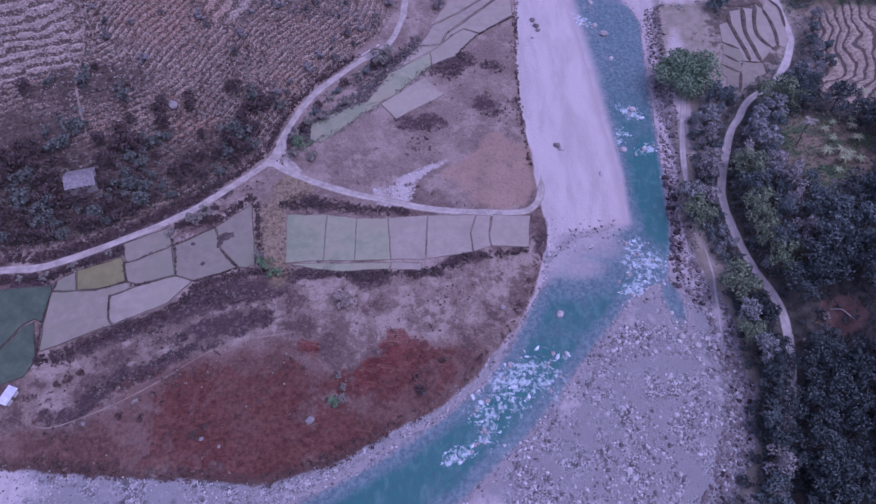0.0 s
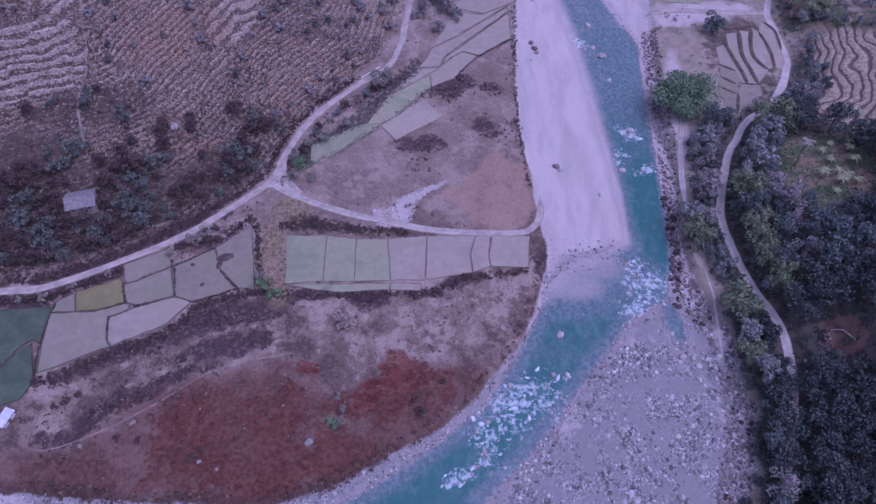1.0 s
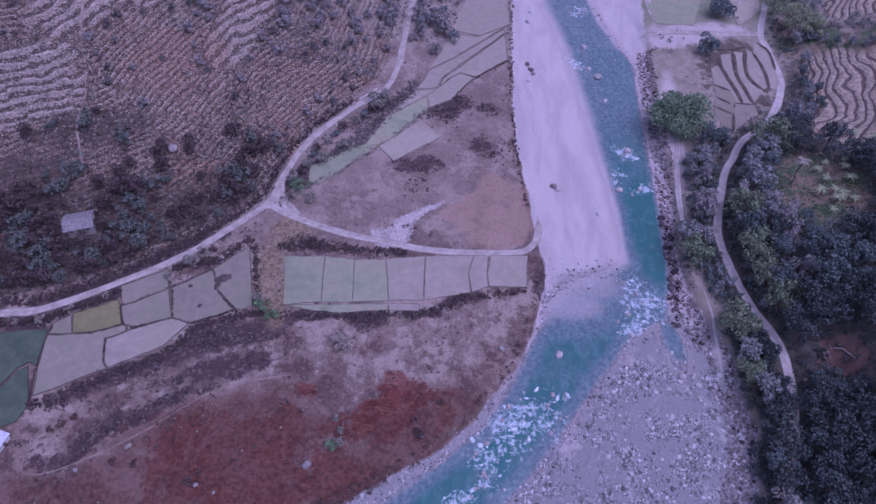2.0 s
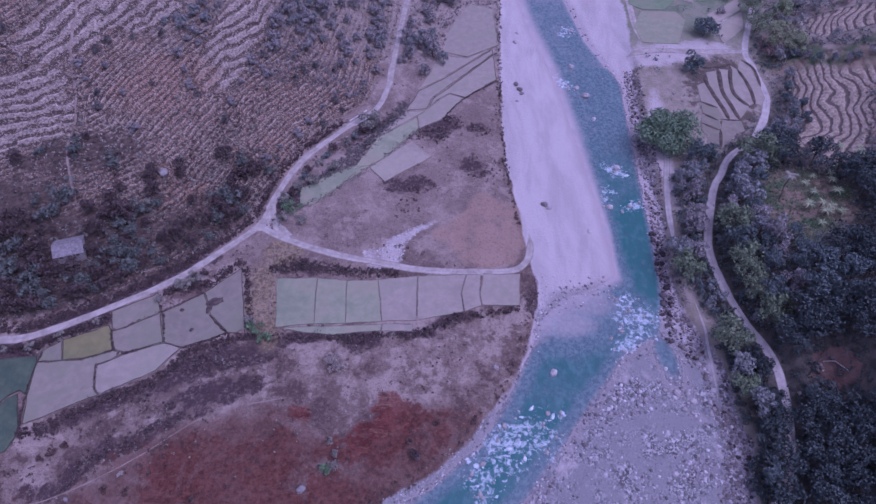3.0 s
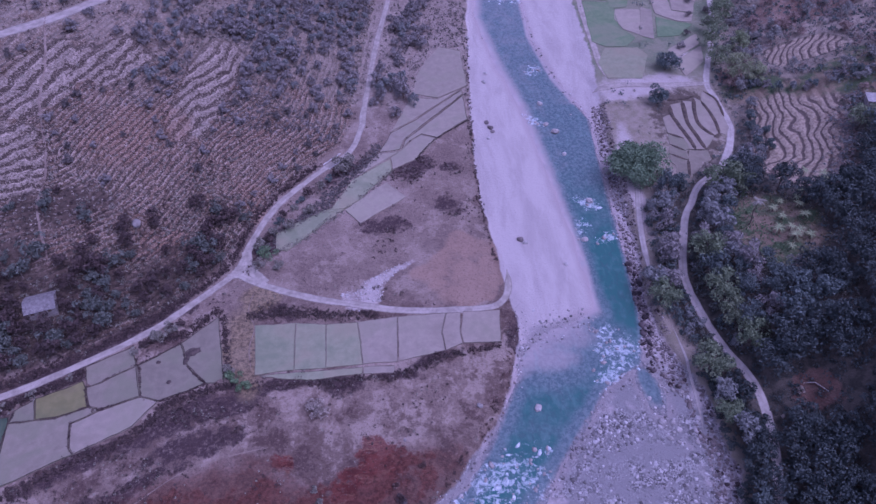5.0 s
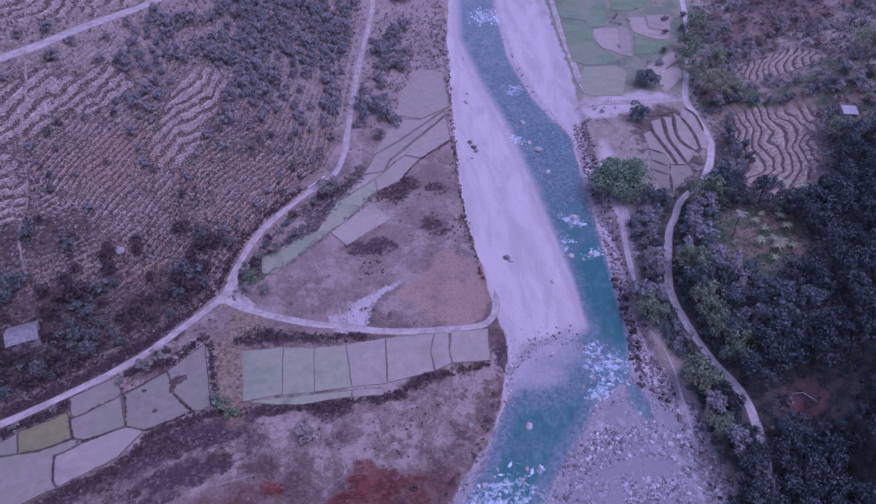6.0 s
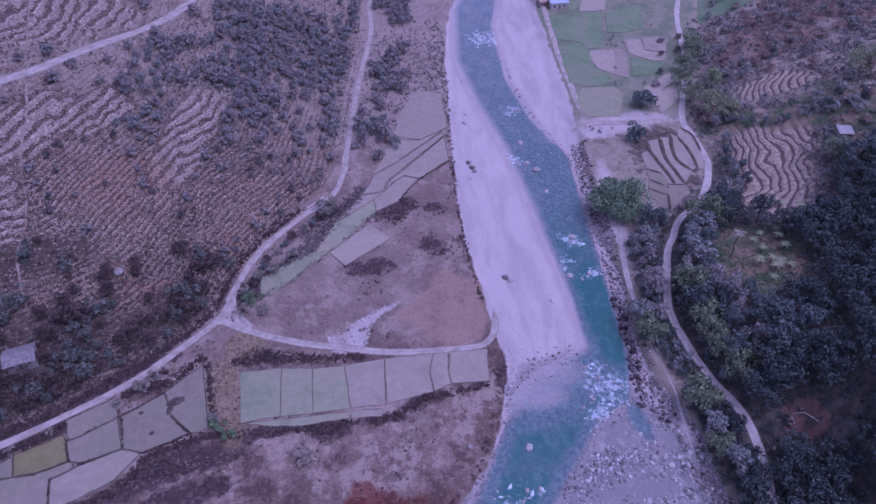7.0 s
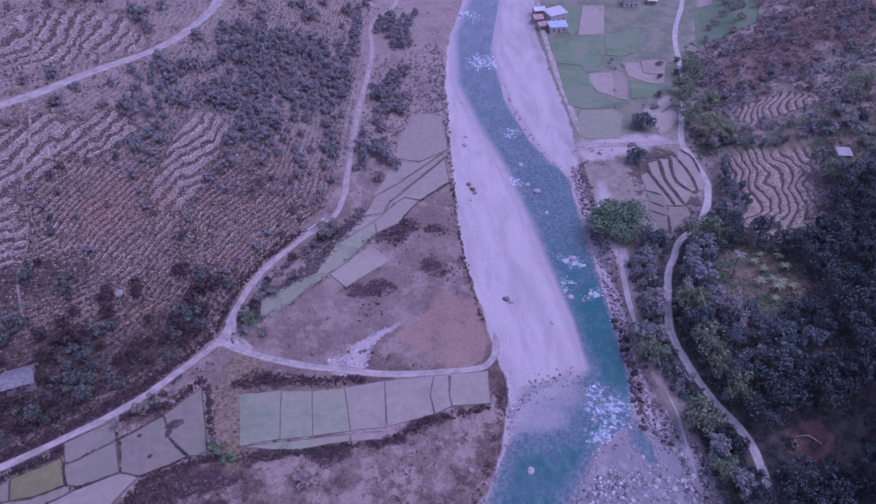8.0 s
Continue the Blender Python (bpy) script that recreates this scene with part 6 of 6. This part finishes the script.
pts, rng = scatter(9000, (160, 290, 226, 400), lambda x, y, g: (g["h_e"] > 6) * (g["east_steps"] < -0.1) * ease(-0.3, 0.3, rough(x, y, 16, 2)), 344)
half = len(pts) // 2
scrub("slope_scrub", "rusty brown dry bushes on the upper east slope", pts[:half], 0.4 + 1.0 * rng.rand(half) ** 1.5, 14, 0.3, LEAF_RUSSET, 345)
scrub("slope_scrub", "dusty grey-green bushes on the upper east slope", pts[half:], 0.4 + 1.2 * rng.rand(len(pts) - half) ** 1.5, 14, 0.3, LEAF_GROVE, 346)


pts, rng = scatter(9000, (-100, 26, 214, 350), lambda x, y, g: (g["h_w"] > 2) * (g["pale"] < -0.1) * ease(352, 315, y) * ease(66, 50, g["h_w"]) * ease(-0.45, 0.1, rough(x, y, 17, 3)), 360)
scrub("copse_undergrowth", "dusty grey-purple undergrowth between the copse trees", pts[::2], 0.4 + 0.8 * rng.rand(len(pts[::2])) ** 1.5, 13, 0.28, LEAF_DUSK, 361)
scrub("copse_undergrowth", "grey-green undergrowth between the copse trees", pts[1::2], 0.4 + 0.8 * rng.rand(len(pts[1::2])) ** 1.5, 13, 0.28, LEAF_GROVE, 362)
pts, radii = hedgerow([(178, 206), (170, 199), (166, 186), (156, 170), (145, 159)], 2.2, 700, 352, False)
scrub("slope_scrub", "rusty brown dry bushes along the edge of the small terraces", pts[::2], radii[::2] * 1.5, 13, 0.26, LEAF_RUSSET, 353)
scrub("slope_scrub", "dusty blue-green bushes along the edge of the small terraces", pts[1::2], radii[1::2] * 1.7, 13, 0.28, LEAF_DUST, 354)
pts, rng = scatter(1500, (106, 142, 126, 170), lambda x, y, g: (in_glade(x, y) < 1.1) * 0.8, 347)
green = pts[:, 0] < 122 + 3 * rough(pts[:, 0], pts[:, 1], 6, 2)
scrub("glade_grass", "tufts of straw-coloured grass in the clearing", pts[~green], 0.2 + 0.5 * rng.rand((~green).sum()) ** 2, 10, 0.22, LEAF_STRAW, 348)
scrub("glade_grass", "tufts of fresh green grass in the clearing", pts[green], 0.2 + 0.6 * rng.rand(green.sum()) ** 2, 10, 0.24, LEAF_GREEN, 349)


# ---- rocks ----
ICO = bmesh.new()
bmesh.ops.create_icosphere(ICO, subdivisions=1, radius=1.0)
ICO_V = np.array([v.co[:] for v in ICO.verts])
ICO_F = np.array([[v.index for v in f.verts] for f in ICO.faces])
ICO.free()


def stones(name, label, points, sizes, material, seed, sink=0.25, flat=0.6):
    rng = np.random.RandomState(seed)
    n, k = len(points), len(ICO_V)
    z = np.maximum(ground_z(points[:, 0], points[:, 1]), -0.15)
    turn = rng.rand(n) * 6.2832
    shape = sizes[:, None] * np.stack([0.8 + 0.6 * rng.rand(n), 0.6 + 0.5 * rng.rand(n), flat * (0.7 + 0.6 * rng.rand(n))], 1)
    v = ICO_V[None] * (1 + 0.22 * rng.normal(size=(n, k, 1)).clip(-1.6, 1.6)) * shape[:, None]
    c, s = np.cos(turn)[:, None], np.sin(turn)[:, None]
    v = np.stack([v[..., 0] * c - v[..., 1] * s, v[..., 0] * s + v[..., 1] * c, v[..., 2]], -1)
    v += np.concatenate([points, (z + shape[:, 2] * (1 - 2 * sink) * 0.6)[:, None]], 1)[:, None]
    faces = (ICO_F[None] + (np.arange(n) * k)[:, None, None]).reshape(-1, 3)
    return tagged(new(name, grid_mesh(name, v.reshape(-1, 3), faces, material, False)), label, "stones", kind="stuff")


def bar(x, y, g):
    beach = (g["d_e"] < 0.5) * (g["d_w"] < -0.3)
    return beach * (0.07 + 0.93 * ease(-0.1, 0.4, rough(x, y, 11, 6, 3))) * np.where(g["wet"] < 0.3, np.clip(blotch(x, y, STONY) * 0.9 + 0.35, 0.03, 0.9), 0.0)


def shore(x, y, g):
    return (g["d_e"] < 0.5) * (g["d_w"] < -0.3) * (np.abs(g["wet"] + 0.3) < 1.3) * np.where((y > 117) & (x < 0.5 * (np.interp(y, [117, 150, 200, 260], [74, 76, 79, 70]) + 58)), 0.02, 0.8)


STONE_MIX = stone_material("mixed_cobbles", (0.105, 0.096, 0.094), (0.25, 0.236, 0.23), (0.47, 0.445, 0.435))
WET_DARK = stone_material("dark_wet_rocks", (0.030, 0.024, 0.026), (0.085, 0.068, 0.070), (0.24, 0.21, 0.205))
BANK_MIX = stone_material("tumbled_bank_stones", (0.045, 0.034, 0.033), (0.155, 0.126, 0.120), (0.40, 0.365, 0.35))
pts, rng = scatter(90000, (-120, 92, 36, 130), bar, 81)
stones("cobbles", "pale and grey river cobbles on the stony bar", pts, (0.10 + 0.58 * rng.rand(len(pts)) ** 3.6) * np.where(pts[:, 0] < 8, 0.55, 1.0), STONE_MIX, 82, 0.4, 0.42)
pts, rng = scatter(2600, (34, 66, 110, 130), lambda x, y, g: ease(1.2, 0.3, np.hypot((x - 49) / 14, (y - 121 - 0.2 * (x - 49)) / 4.5)) * 0.5, 97)
stones("shoal_stones", "pale cobbles breaking the shallow water below the sand bank", pts, 0.12 + 0.38 * rng.rand(len(pts)) ** 3, STONE_MIX, 98)
pts, rng = scatter(30000, (-40, 95, 36, 330), shore, 83)
stones("shore_stones", "wet and dry stones along the water's edge", pts, 0.12 + 0.45 * rng.rand(len(pts)) ** 3, STONE_MIX, 84)
pts, rng = scatter(26000, (66, 100, 40, 234), lambda x, y, g: np.where(y < 116, (g["d_e"] > -7) & (g["d_e"] < 0.4), (g["d_e"] > -3.6) & (g["d_e"] < 2.4) & (g["wet"] < 0.8)) * 0.9, 85)
pick = rng.rand(len(pts)) < 0.62
stones("bank_boulders", "tumbled pale boulders along the steep river bank", pts[pick], 0.15 + 0.6 * rng.rand(pick.sum()) ** 5, BANK_MIX, 86, 0.35, 0.55)
stones("bank_boulders", "dark reddish boulders along the steep river bank", pts[~pick], 0.2 + 0.55 * rng.rand((~pick).sum()) ** 4, WET_ROCK, 87, 0.35, 0.6)
pts, rng = scatter(900, (72, 81, 104, 150), lambda x, y, g: (np.abs(g["wet"] + 1.2) < 1.6) * (g["d_e"] < 3) * 0.6, 99)
stones("chute_boulders", "dark wet boulders beside the fast water", pts, 0.3 + 0.7 * rng.rand(len(pts)) ** 2, WET_DARK, 100, 0.2, 0.8)
pts, rng = scatter(30000, (-118, 38, 42, 130), lambda x, y, g: (g["d_w"] > -3.0) * (g["d_w"] < 0.6) * 0.7, 94)
stones("bank_pebbles", "pale pebbles fallen along the foot of the earth bank", pts, 0.08 + 0.2 * rng.rand(len(pts)) ** 3, STONE_MIX, 95)
pts, rng = scatter(4200, (-24, 14, 130, 166), lambda x, y, g: (blotch(x, y, BARE[:3]) > 0.0) * 0.9, 88)
stones("rubble", "white rubble spilled across the meadow beside the road", pts, 0.1 + 0.35 * rng.rand(len(pts)) ** 4, RUBBLE, 89)
pts, rng = scatter(16000, (-20, 90, 40, 400), lambda x, y, g: (g["wet"] > 0.5) * np.clip(blotch(x, y, FOAM_AT, 2) * 0.6 + 0.1, 0.002, 0.4), 90)
stones("rapid_rocks", "rounded rocks standing in the white rapids", pts, 0.2 + 0.8 * rng.rand(len(pts)) ** 3, ROCK, 91, 0.3, 0.6)
pts, rng = scatter(22000, (-20, 90, 40, 400), lambda x, y, g: (g["wet"] > 0.3) * np.clip(blotch(x, y, FOAM_AT, 2) * 1.1 + 0.35, 0.0, 0.8), 92)
stones("foam", "white foam heads of the river rapids", pts, 0.2 + 1.0 * rng.rand(len(pts)) ** 2.5, FOAM, 93, 0.5, 0.18)


def boulder(x, y, size, label, material, seed, group=""):
    """One boulder: a lump with broken faces, sunk a little in the ground."""
    bm = bmesh.new()
    bmesh.ops.create_icosphere(bm, subdivisions=3, radius=1.0)
    for v in bm.verts:
        n = v.co.normalized()
        v.co = n * (1 + 0.28 * noise.noise(n * 1.3 + Vector((seed * 3.1, 0, 0))) + 0.14 * noise.noise(n * 3.1 + Vector((0, seed * 1.7, 0))))
        v.co.z = max(v.co.z, -0.55)
    me = bpy.data.meshes.new("boulder")
    bm.to_mesh(me)
    bm.free()
    me.materials.append(material)
    ob = new("boulder", me)
    ob.matrix_world = pose(x, y, max(gz(x, y), -0.2) + 0.3 * size, 0, 0, seed * 47) @ Matrix.Diagonal((size * 1.15, size * 0.9, size * 0.75, 1))
    return tagged(ob, label, "boulder", group)


BOULDERS = [(-34, 62, 1.6), (-4, 70, 1.3), (19, 96, 1.3), (64, 64, 1.2), (36, 95, 1.1), (37.5, 226, 1.0), (38.6, 222.5, 1.1), (39.2, 220, 0.8), (37, 216, 0.7), (-3, 87, 0.7),
            (41, 160, 1.1), (42.5, 158.5, 0.9), (55, 148, 0.8), (40, 255, 1.0), (41.5, 262, 0.8), (36, 290, 1.2), (35.5, 282, 0.9), (62, 238, 1.2), (65, 219, 1.5), (62, 224, 1.1),
            (66, 205, 0.9), (70, 178, 1.2), (64, 159, 1.1), (52, 86, 1.0), (46, 79, 0.8), (-94, 61, 0.9), (-62, 57, 0.9), (-57, 55, 0.7), (-88, 165, 1.6)]
for k, (x, y, size) in enumerate(BOULDERS):
    wet = gz(x, y) < 0
    boulder(x, y, size if wet or y > 140 else 0.65 * size, "pale rounded boulder standing in the river" if wet else "large grey boulder lying on open ground", WET_ROCK if k in (1, 5, 6, 7, 10) else ROCK if wet or x > 30 else WEATHERED, k + 1, "scattered boulders")
rng = np.random.RandomState(5)
for k in range(26):
    x, y = 69 + 12 * rng.rand(), 80 + 30 * rng.rand()
    boulder(x, y, 0.4 + 0.6 * rng.rand() ** 2, "pale angular boulder on the stony bar", ROCK, 50 + k, "bar boulders")


# ---- buildings ----
def box(low, high):
    bm = bmesh.new()
    bmesh.ops.create_cube(bm, size=1.0)
    for v in bm.verts:
        v.co = Vector([lo + (hi - lo) * (c + 0.5) for lo, hi, c in zip(low, high, v.co)])
    return bm


def sheet_roof(length, depth, z, rise, over=0.5, thick=0.08, ribs=26, gable=True):
    """A ribbed sheet roof, in one or two falls."""
    verts, faces = [], []
    half = depth / 2 + over
    rows = [(-half, -over * 0.5), (0, rise), (half, -over * 0.5)] if gable else [(-half, 0), (0, rise / 2), (half, rise)]
    for k in range(ribs + 1):
        x = -length / 2 - over + (length + 2 * over) * k / ribs
        for y, h in rows:
            bump = 0.04 * (k % 2)
            verts += [(x, y, z + h + bump + thick), (x, y, z + h + bump)]
        if k:
            i = k * 6
            for j in (0, 2):
                faces += [[i - 6 + j, i + j, i + j + 2, i - 4 + j], [i - 5 + j, i - 3 + j, i + j + 3, i + j + 1]]
            faces += [[i - 6, i - 5, i + 1, i], [i - 2, i + 4, i + 5, i - 1]]
    for i in (0, ribs * 6):
        faces += [[i, i + 2, i + 3, i + 1], [i + 2, i + 4, i + 5, i + 3]]
    return verts, faces


def house(x, y, turn, length, depth, high, roof, wall, label, rise=1.3, gable=True, name="house", group="", windows=2):
    ob = thing(name, label, "house", (x, y, gz(x, y)), turn, group=group)
    w = 0.3
    for low, top in (((-length / 2, -depth / 2, -1.5), (length / 2, -depth / 2 + w, high)), ((-length / 2, depth / 2 - w, -1.5), (length / 2, depth / 2, high)),
                     ((-length / 2, -depth / 2 + w, -1.5), (-length / 2 + w, depth / 2 - w, high)), ((length / 2 - w, -depth / 2 + w, -1.5), (length / 2, depth / 2 - w, high))):
        part("wall", (box(low, top), wall), ob)
    if gable:
        for e in (-1, 1):
            x0 = e * (length / 2 - 0.15)
            verts = [(x0 - 0.14, -depth / 2, high), (x0 - 0.14, depth / 2, high), (x0 - 0.14, 0, high + rise * 0.95), (x0 + 0.14, -depth / 2, high), (x0 + 0.14, depth / 2, high), (x0 + 0.14, 0, high + rise * 0.95)]
            part("gable", mesh_of("gable", verts, [[0, 2, 1], [3, 4, 5], [0, 3, 5, 2], [1, 2, 5, 4]], wall), ob)
    v, f = sheet_roof(length, depth, high + 0.05, rise, gable=gable)
    top = part("roof", mesh_of("roof", v, f, roof), ob)
    if gable:
        part("ridge_cap", (box((-length / 2 - 0.5, -0.16, high + rise + 0.12), (length / 2 + 0.5, 0.16, high + rise + 0.22)), roof), top, "folded ridge cap")
    door = part("door", (box((-0.45, -depth / 2 - 0.04, 0), (0.45, -depth / 2 + 0.04, 1.9)), WOOD), ob, "dark timber door")
    for k in range(windows):
        cx = (-1 if k % 2 else 1) * length * 0.3
        win = part("window", (box((cx - 0.5, -depth / 2 - 0.05, 0.9), (cx + 0.5, -depth / 2 + 0.03, 1.9)), WOOD), ob, "small timber window")
        part("window_sill", (box((cx - 0.6, -depth / 2 - 0.14, 0.8), (cx + 0.6, -depth / 2 - 0.05, 0.9)), STONE_WALL), win, "stone sill")
    return ob


house(-112, 136.5, 14, 8.2, 6.4, 2.4, THATCH, STONE_WALL, "old stone hut with a grey roof among trees", 1.5, name="stone_hut")
house(180.5, 201, -12, 4.6, 4.2, 2.4, TIN_GREY, STONE_WALL, "small shed with a pale flat sheet roof on the slope", 0.5, False, "shed", windows=1)
house(-115.2, 68, 72, 4.2, 1.7, 1.9, TIN, PLASTER, "small white shelter at the end of the fields", 0.4, False, "shelter", windows=0)
house(107, 357, 3, 9.5, 6.0, 3.2, TIN_BLUE, PLASTER, "low house with a pale blue tin roof", 0.7, False, "house", "river flat houses")
house(109, 371, 20, 11.0, 8.0, 4.5, CANVAS, PLASTER, "two-storey house with a white sheet roof", 0.8, False, "house", "river flat houses", 3)
house(99.5, 361, 8, 5.5, 5.0, 3.0, TIN_RED, STONE_WALL, "small house with a rust red tin roof", 1.0, True, "house", "river flat houses")
house(98.5, 370, 4, 5.0, 6.0, 3.0, TIN_RED, STONE_WALL, "small house with a rust red tin roof", 1.0, True, "house", "river flat houses")
house(101.5, 380, 4, 6.0, 5.0, 3.0, TIN, STONE_WALL, "small house with a grey tin roof", 1.0, True, "house", "river flat houses")
house(158, 383, -10, 9.0, 6.0, 5.0, TIN, PLASTER, "plastered house with a grey tin roof", 1.2, True, "house", "river flat houses")
house(171, 384, -10, 5.0, 5.0, 3.0, TIN, STONE_WALL, "small house with a grey tin roof", 1.0, True, "house", "river flat houses")
house(199, 392, -20, 8.0, 6.0, 5.0, TIN_BLUE, PLASTER, "roadside house with a pale tin roof", 1.2, True, "house", "river flat houses")
house(226, 383, -20, 8.0, 5.0, 3.0, TIN_BLUE, PLASTER, "roadside house with a pale tin roof", 1.0, True, "house", "river flat houses")

# the low parapet where the road crosses a gully
parapet = thing("culvert_parapet", "low pale masonry parapet beside the road", "parapet", (-24.5, 205.2, gz(-24.5, 205.2)), 44)
part("parapet_wall", (box((-4.5, 1.6, -1.5), (4.5, 1.95, 0.4)), PLASTER), parapet)
part("parapet_wall", (box((-4.5, -1.95, -2.0), (4.5, -1.6, 0.4)), PLASTER), parapet)

footpath("path_gully", [(-140, 300), (-137, 287), (-130, 252), (-125, 226), (-123, 207), (-118, 190), (-116, 178), (-117, 166), (-112, 150)], 0.4, "thin worn footpath climbing the terraced slope", TRODDEN, 0.12)


# ---- small things in the fields ----
def mound(name, label, category, x, y, wide, long_, high, material, turn, seed):
    """A low irregular heap lying on a field."""
    rng = np.random.RandomState(seed)
    rings, sides = 4, 14
    edge = 1 + 0.45 * (rng.rand(sides) - 0.5)
    verts, faces = [(0, 0, high)], []
    for r in range(1, rings + 1):
        f = r / rings
        for k in range(sides):
            a = 6.2832 * k / sides
            verts.append((wide * f * edge[k] * math.cos(a), long_ * f * edge[k] * math.sin(a), high * (1 - f**1.6) * (0.8 + 0.4 * rng.rand()) - (0.1 if r == rings else 0)))
    for k in range(sides):
        faces.append([0, 1 + k, 1 + (k + 1) % sides])
        for r in range(rings - 1):
            a, b = 1 + r * sides, 1 + (r + 1) * sides
            faces.append([a + k, b + k, b + (k + 1) % sides, a + (k + 1) % sides])
    ob = new(name, mesh_of(name, verts, faces, material, True))
    ob.matrix_world = pose(x, y, gz(x, y) + 0.17, 0, 0, turn)
    return tagged(ob, label, category)


ASH = plain("dark_ash_and_straw", (0.04, 0.03, 0.028), (0.10, 0.075, 0.065), 0.8, 0.95, (0.03, 0.025, 0.02), 0.05)
mound("ash_patch", "dark burnt straw patch on the bare paddy field", "ash", -66.3, 121, 3.2, 2.0, 0.3, ASH, 15, 1)
mound("ash_patch", "dark burnt straw patch on the bare paddy field", "ash", -67.4, 118.4, 1.3, 2.2, 0.25, ASH, -20, 2)
mound("straw_heap", "small dark straw heap on the bare paddy field", "straw", -75.9, 118.1, 0.9, 0.7, 0.5, ASH, 0, 3)
mound("straw_heap", "small dark straw heap on the bare paddy field", "straw", -71.6, 110.9, 0.9, 0.8, 0.5, ASH, 40, 4)
mound("straw_heap", "pale straw heap on open ground by the trees", "straw", 96.1, 175.4, 2.2, 1.5, 0.9, SOIL_PALE, 10, 7)

# pale dry bushes and a fallen branch in the red clearing of the woods
for k, (x, y) in enumerate([(107.4, 88.9), (106.5, 82.4), (107.9, 79.7), (101.4, 83.0)]):
    tree("pale_bush", "pale dry bush at the edge of a reddish clearing", 2.0, 1.1 - 0.12 * k, LEAF_DRY, 260, 400 + k, 6, 0.22, 0.2, (x, y, gz(x, y)), 0.07, "bush", "clearing bushes")
log = [Vector((x, y, gz(x, y) + h)) for (x, y), h in zip([(108.7, 90.6), (111.2, 89.8), (112.9, 86.1)], (0.9, 0.7, 0.15))]
v, f = tube([log[0], (log[0] + log[1]) / 2 + Vector((0, 0, 0.2)), log[1], log[2]], [0.07, 0.12, 0.17, 0.22], 7)
tagged(new("fallen_branch", mesh_of("fallen_branch", v, f, STONE_WALL, True)), "long bleached branch fallen across a reddish clearing", "branch")
